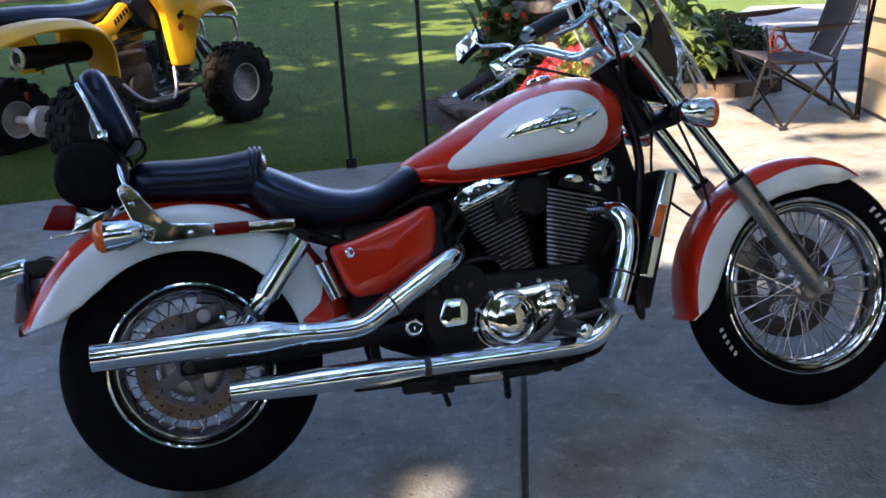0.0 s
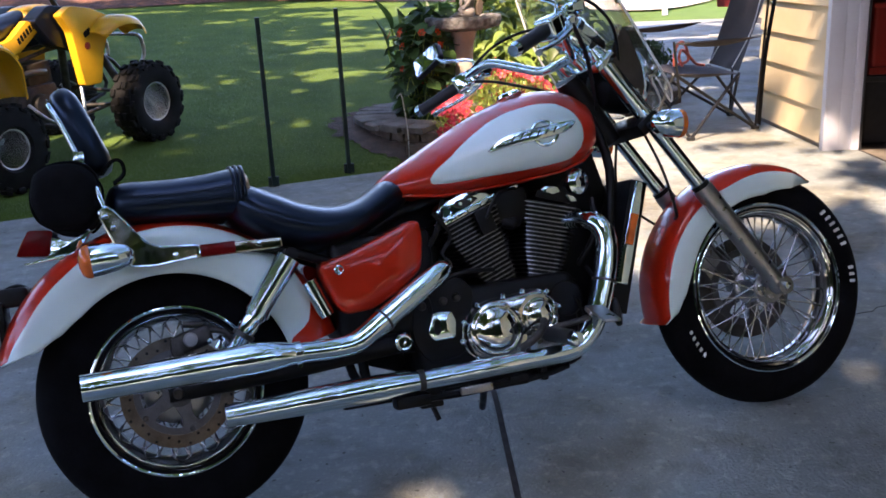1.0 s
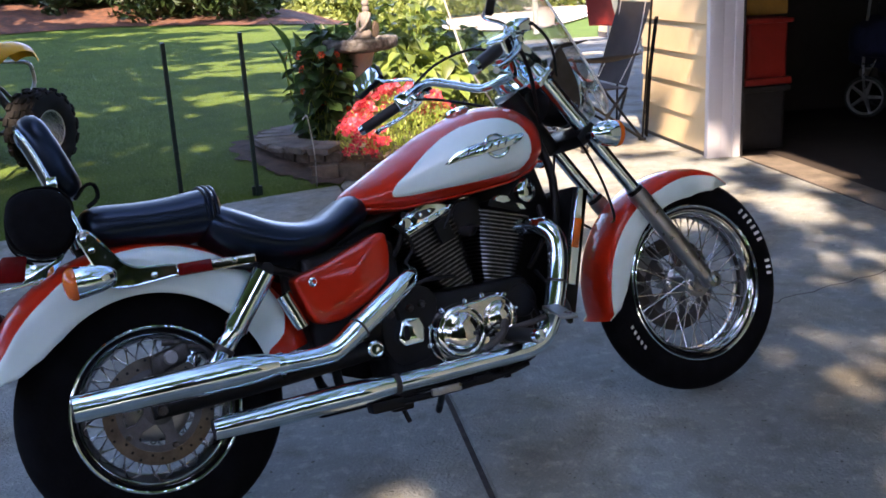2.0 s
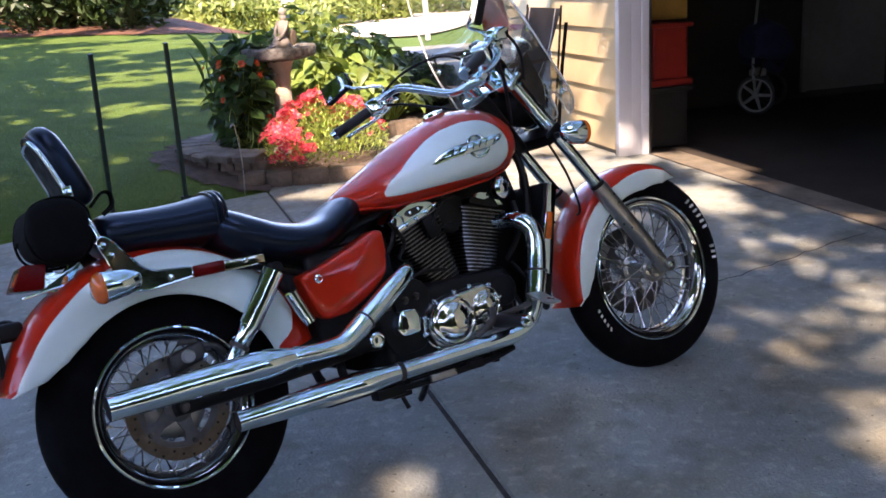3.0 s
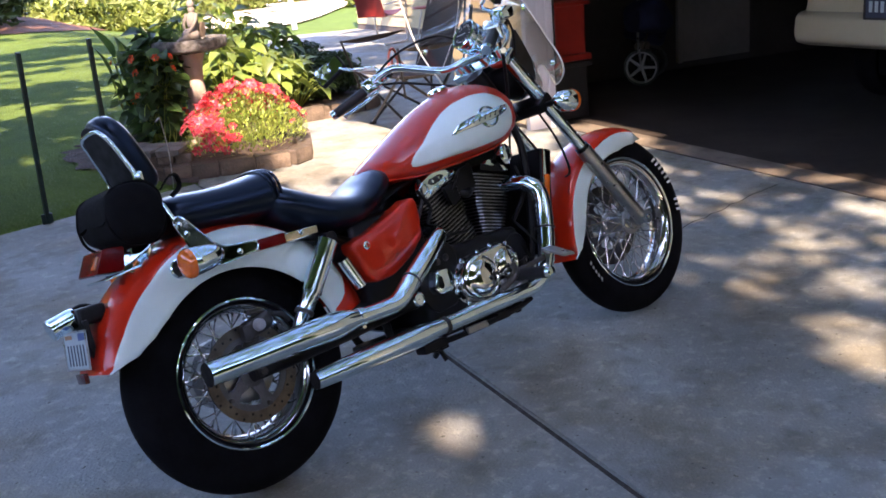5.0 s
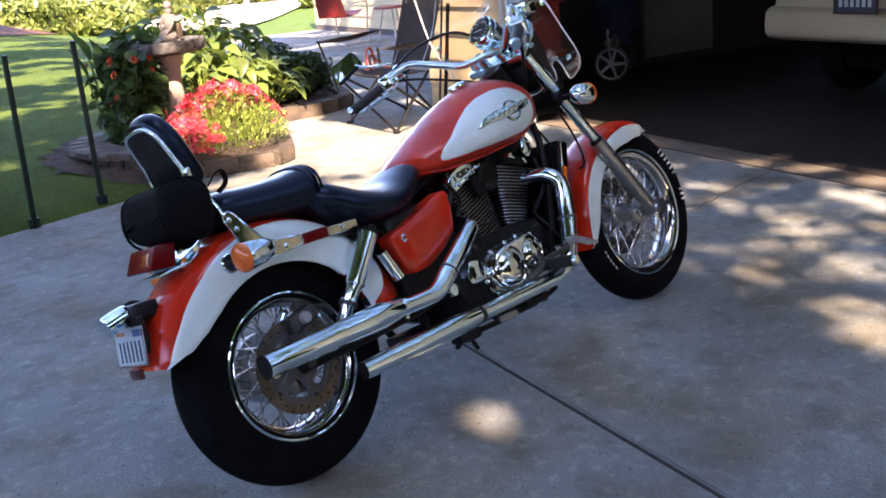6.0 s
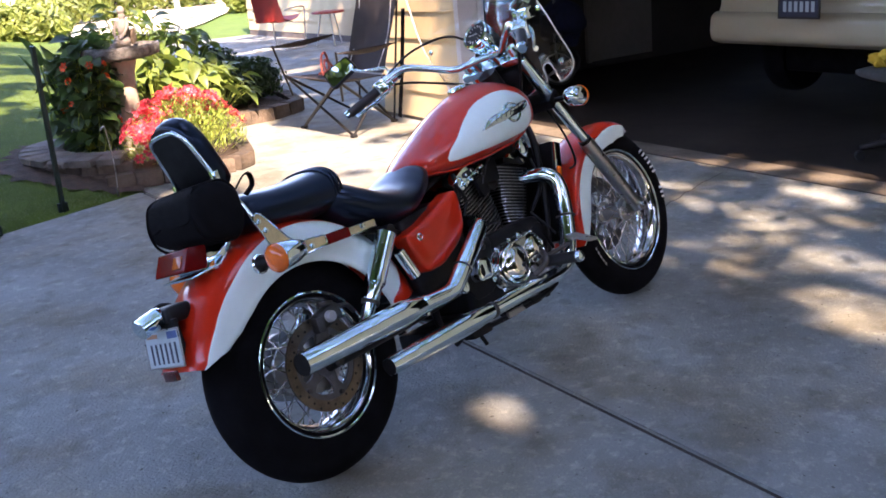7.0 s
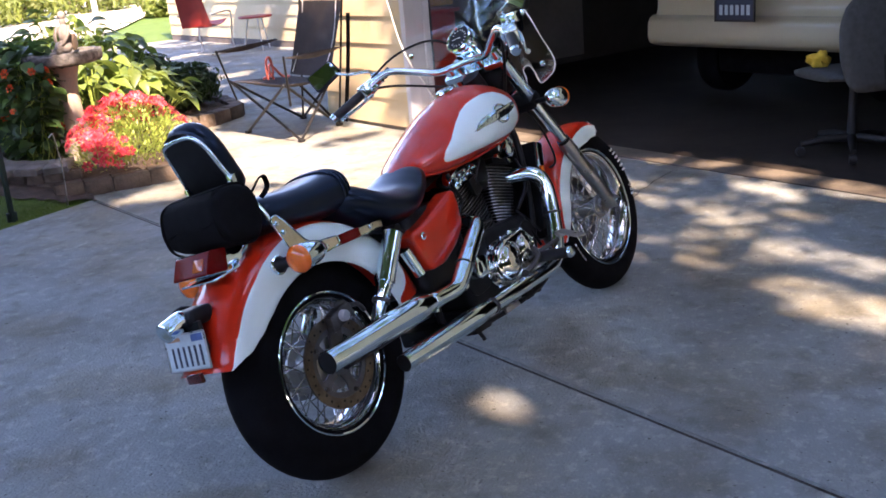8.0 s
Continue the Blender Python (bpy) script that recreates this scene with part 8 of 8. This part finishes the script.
for s in (-1, 1):
    part("tail_lamp", box((0.06, s * 0.70, 0.93), (0.06, 0.26, 0.12), 0.02), REDLENS, car, "red tail lamp")
    for x in (0.95, 3.65):
        w = part("wheel", lathe([(0.0, -0.09), (0.2, -0.09), (0.29, -0.1), (0.31, -0.06), (0.31, 0.06), (0.29, 0.1), (0.2, 0.09), (0.0, 0.09)], (x, s * 0.74, 0.31), (0, 1, 0), 28), RUBBER, car, "black tyre")
        part("rim", lathe([(0.0, 0.0), (0.17, 0.0), (0.18, 0.012)], (x, s * 0.83, 0.31), (0, s, 0), 24), DULL, w)
part("rear_window", prism([(0.80, 1.07), (1.18, 1.36), (1.17, 1.38), (0.78, 1.075)], -0.55, 0.55, "xz"), DIAL, car)

oc = thing("office_chair", pose(4.28, -0.31, 0.0, 0, 0, -43), "dark grey upholstered swivel office chair in the garage", "chair")
seat_form = loft_x([(-0.24, 0.12, 0.47, 0.495), (-0.23, 0.19, 0.455, 0.505), (-0.12, 0.235, 0.448, 0.512), (0.06, 0.24, 0.448, 0.508), (0.19, 0.215, 0.45, 0.505), (0.235, 0.16, 0.458, 0.498)], 28, 3.2)
bmesh.ops.translate(seat_form, vec=(0, 0.08, 0), verts=seat_form.verts)
part("seat", seat_form, GREYCL, oc, "", 60)
back_line = round_poly([(-0.20, -0.27), (-0.255, -0.10), (-0.255, 0.10), (-0.19, 0.25), (0.0, 0.29), (0.19, 0.25), (0.255, 0.10), (0.255, -0.10), (0.20, -0.27)], 0.10, 5)
bk = bmesh.new()
rings(bk, [[(y * k, x, z * k) for y, z in back_line] for x, k in ((0.035, 0.2), (0.035, 0.86), (0.02, 0.97), (0.0, 1.0), (-0.02, 0.97), (-0.04, 0.8), (-0.046, 0.2))])
bmesh.ops.recalc_face_normals(bk, faces=bk.faces)
bmesh.ops.transform(bk, matrix=Matrix.Translation((0, -0.24, 0.68)) @ Matrix.Rotation(radians(-8), 4, "X"), verts=bk.verts)
part("backrest", bk, GREYCL, oc, "", 60)
part("back_bracket", tube([(0, 0.0, 0.44), (0, -0.17, 0.44), (0, -0.29, 0.46), (0, -0.29, 0.62)], 0.02, 8, 4), DARKPL, oc)
part("gas_column", tube([(0, 0.0, 0.08), (0, 0.0, 0.45)], [0.03, 0.022], 14), DARKPL, oc)
for k in range(5):
    a = 2 * math.pi * k / 5 + 0.4
    leg = part("base_leg", tube([(0, 0, 0.10), (0.16 * math.cos(a), 0.16 * math.sin(a), 0.095), (0.30 * math.cos(a), 0.30 * math.sin(a), 0.075)], [0.028, 0.024, 0.016], 10), DARKPL, oc)
    part("castor", lathe([(0.0, -0.022), (0.027, -0.02), (0.03, 0), (0.027, 0.02), (0.0, 0.022)], (0.30 * math.cos(a), 0.30 * math.sin(a), 0.03), (-math.sin(a), math.cos(a), 0), 16), DARKPL, leg)
cl = bmesh.new()
bmesh.ops.create_icosphere(cl, subdivisions=4, radius=0.058)
for v in cl.verts:
    v.co *= 1 + 0.55 * noise.noise(v.co * 26) + 0.25 * noise.noise(v.co * 60)
    v.co.z *= 0.85
cloth = part("cloth", cl, YCLOTH, sharp=50)
cloth.matrix_world = pose(4.31, -0.10, 0.556)
tagged(cloth, "crumpled yellow cloth on the office chair seat", "cloth")

bin_ = hthing("storage_bin", 0.46, 0.36, 0, 0, "dark plastic storage bin just inside the garage", "bin")
part("body", prism(round_poly([(-0.16, -0.2), (0.16, -0.2), (0.18, 0.2), (-0.18, 0.2)], 0.03, 3), 0.0, 0.40, "xy", 0.008, 2), DARKPL, bin_)
part("lid", box((0, 0, 0.42), (0.38, 0.44, 0.04), 0.012), DARKPL, bin_)
bag_r = hthing("red_crate", 0.47, 0.36, 0.44, 4, "red plastic crate on top of the dark bin", "crate")
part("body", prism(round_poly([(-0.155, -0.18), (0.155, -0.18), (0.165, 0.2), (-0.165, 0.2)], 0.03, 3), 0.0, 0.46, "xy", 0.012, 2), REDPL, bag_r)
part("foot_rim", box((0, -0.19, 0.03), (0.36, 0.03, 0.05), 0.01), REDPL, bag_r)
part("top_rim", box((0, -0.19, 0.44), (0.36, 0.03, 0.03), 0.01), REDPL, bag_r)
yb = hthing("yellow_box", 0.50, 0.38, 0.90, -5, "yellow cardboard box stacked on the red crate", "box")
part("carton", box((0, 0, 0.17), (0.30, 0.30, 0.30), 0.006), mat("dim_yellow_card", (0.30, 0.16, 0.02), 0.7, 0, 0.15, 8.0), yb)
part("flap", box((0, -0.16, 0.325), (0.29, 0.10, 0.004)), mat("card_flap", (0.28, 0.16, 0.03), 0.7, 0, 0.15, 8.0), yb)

stl = hthing("stroller", 1.82, 1.10, 0, 0, "folded navy jogging stroller with white five-spoke wheels", "stroller")


def spoke_wheel(x, y, r, pale):
    w = part("wheel", lathe([(r - 0.02, -0.018), (r, -0.014), (r + 0.004, 0), (r, 0.014), (r - 0.02, 0.018), (r - 0.024, 0)], (x, y, r + 0.004), (0.75, 0.66, 0), 32, closed=True), GREYCL, stl, "five-spoke stroller wheel")
    part("rim", lathe([(r - 0.035, -0.014), (r - 0.02, -0.02), (r - 0.02, 0.02), (r - 0.035, 0.014)], (x, y, r + 0.004), (0.75, 0.66, 0), 32, closed=True), pale, w)
    ax_ = Vector((0.75, 0.66, 0)).normalized()
    u_, v_ = basis(ax_)
    c = Vector((x, y, r + 0.004))
    for k in range(5):
        a = 2 * math.pi * k / 5
        d_ = u_ * math.cos(a) + v_ * math.sin(a)
        part("spoke", tube([c + d_ * 0.015, c + d_ * (r - 0.03)], [0.018, 0.012], 8), pale, w)
    part("hub", tube([c - ax_ * 0.025, c + ax_ * 0.025], 0.024, 14), pale, w)


spoke_wheel(0.0, 0.0, 0.165, WHEELGREY)
# Far wheel takes dark plastic: the garage's shade is put into its colour.
spoke_wheel(0.42, 0.40, 0.15, DARKPL)
part("frame_tube", tube([(0.0, 0.0, 0.155), (-0.05, -0.02, 0.42), (-0.02, 0.0, 0.85), (0.05, 0.05, 1.15)], 0.012, 8, 3), DULL, stl)
part("frame_tube", tube([(0.42, 0.40, 0.155), (0.3, 0.3, 0.45), (0.2, 0.2, 0.9)], 0.012, 8, 3), DARKMET, stl)
part("frame_tube", tube([(0.0, 0.0, 0.155), (0.2, 0.15, 0.30), (0.42, 0.40, 0.155)], 0.012, 8, 3), DARKMET, stl)
part("frame_tube", tube([(-0.10, -0.02, 0.40), (0.06, 0.02, 0.43), (0.26, 0.10, 0.40)], 0.011, 8, 3), SPOKE, stl, "bright cross tube")
part("frame_tube", tube([(0.02, 0.0, 0.33), (0.10, 0.02, 0.55), (0.07, 0.0, 0.78)], 0.010, 8, 3), SPOKE, stl, "bright upright tube")
part("brake_lever", box((0.22, 0.02, 0.42), (0.05, 0.02, 0.03), 0.006), SPOKE, stl)
part("label_patch", box((-0.02, -0.04, 0.51), (0.09, 0.008, 0.035), 0.002, 1, Matrix.Rotation(radians(12), 4, "Y")), WHEELGREY, stl, "pale label patch")
part("hood", loft_x([(-0.14, 0.04, 0.56, 0.62), (-0.10, 0.13, 0.50, 0.74), (0.04, 0.16, 0.48, 0.82), (0.20, 0.15, 0.46, 0.76), (0.32, 0.06, 0.50, 0.62)], 18, 2.6), BLUEF, stl, "folded navy hood")
sf = box((0.17, 0.14, 0.52), (0.34, 0.26, 0.30), 0.06, 3, Matrix.Rotation(radians(20), 4, "Y"))
part("seat_cloth", sf, BLUEF, stl, "navy fabric seat")
part("parcel", box((0.05, 0.06, 0.36), (0.12, 0.1, 0.07), 0.02), PANEL, stl)
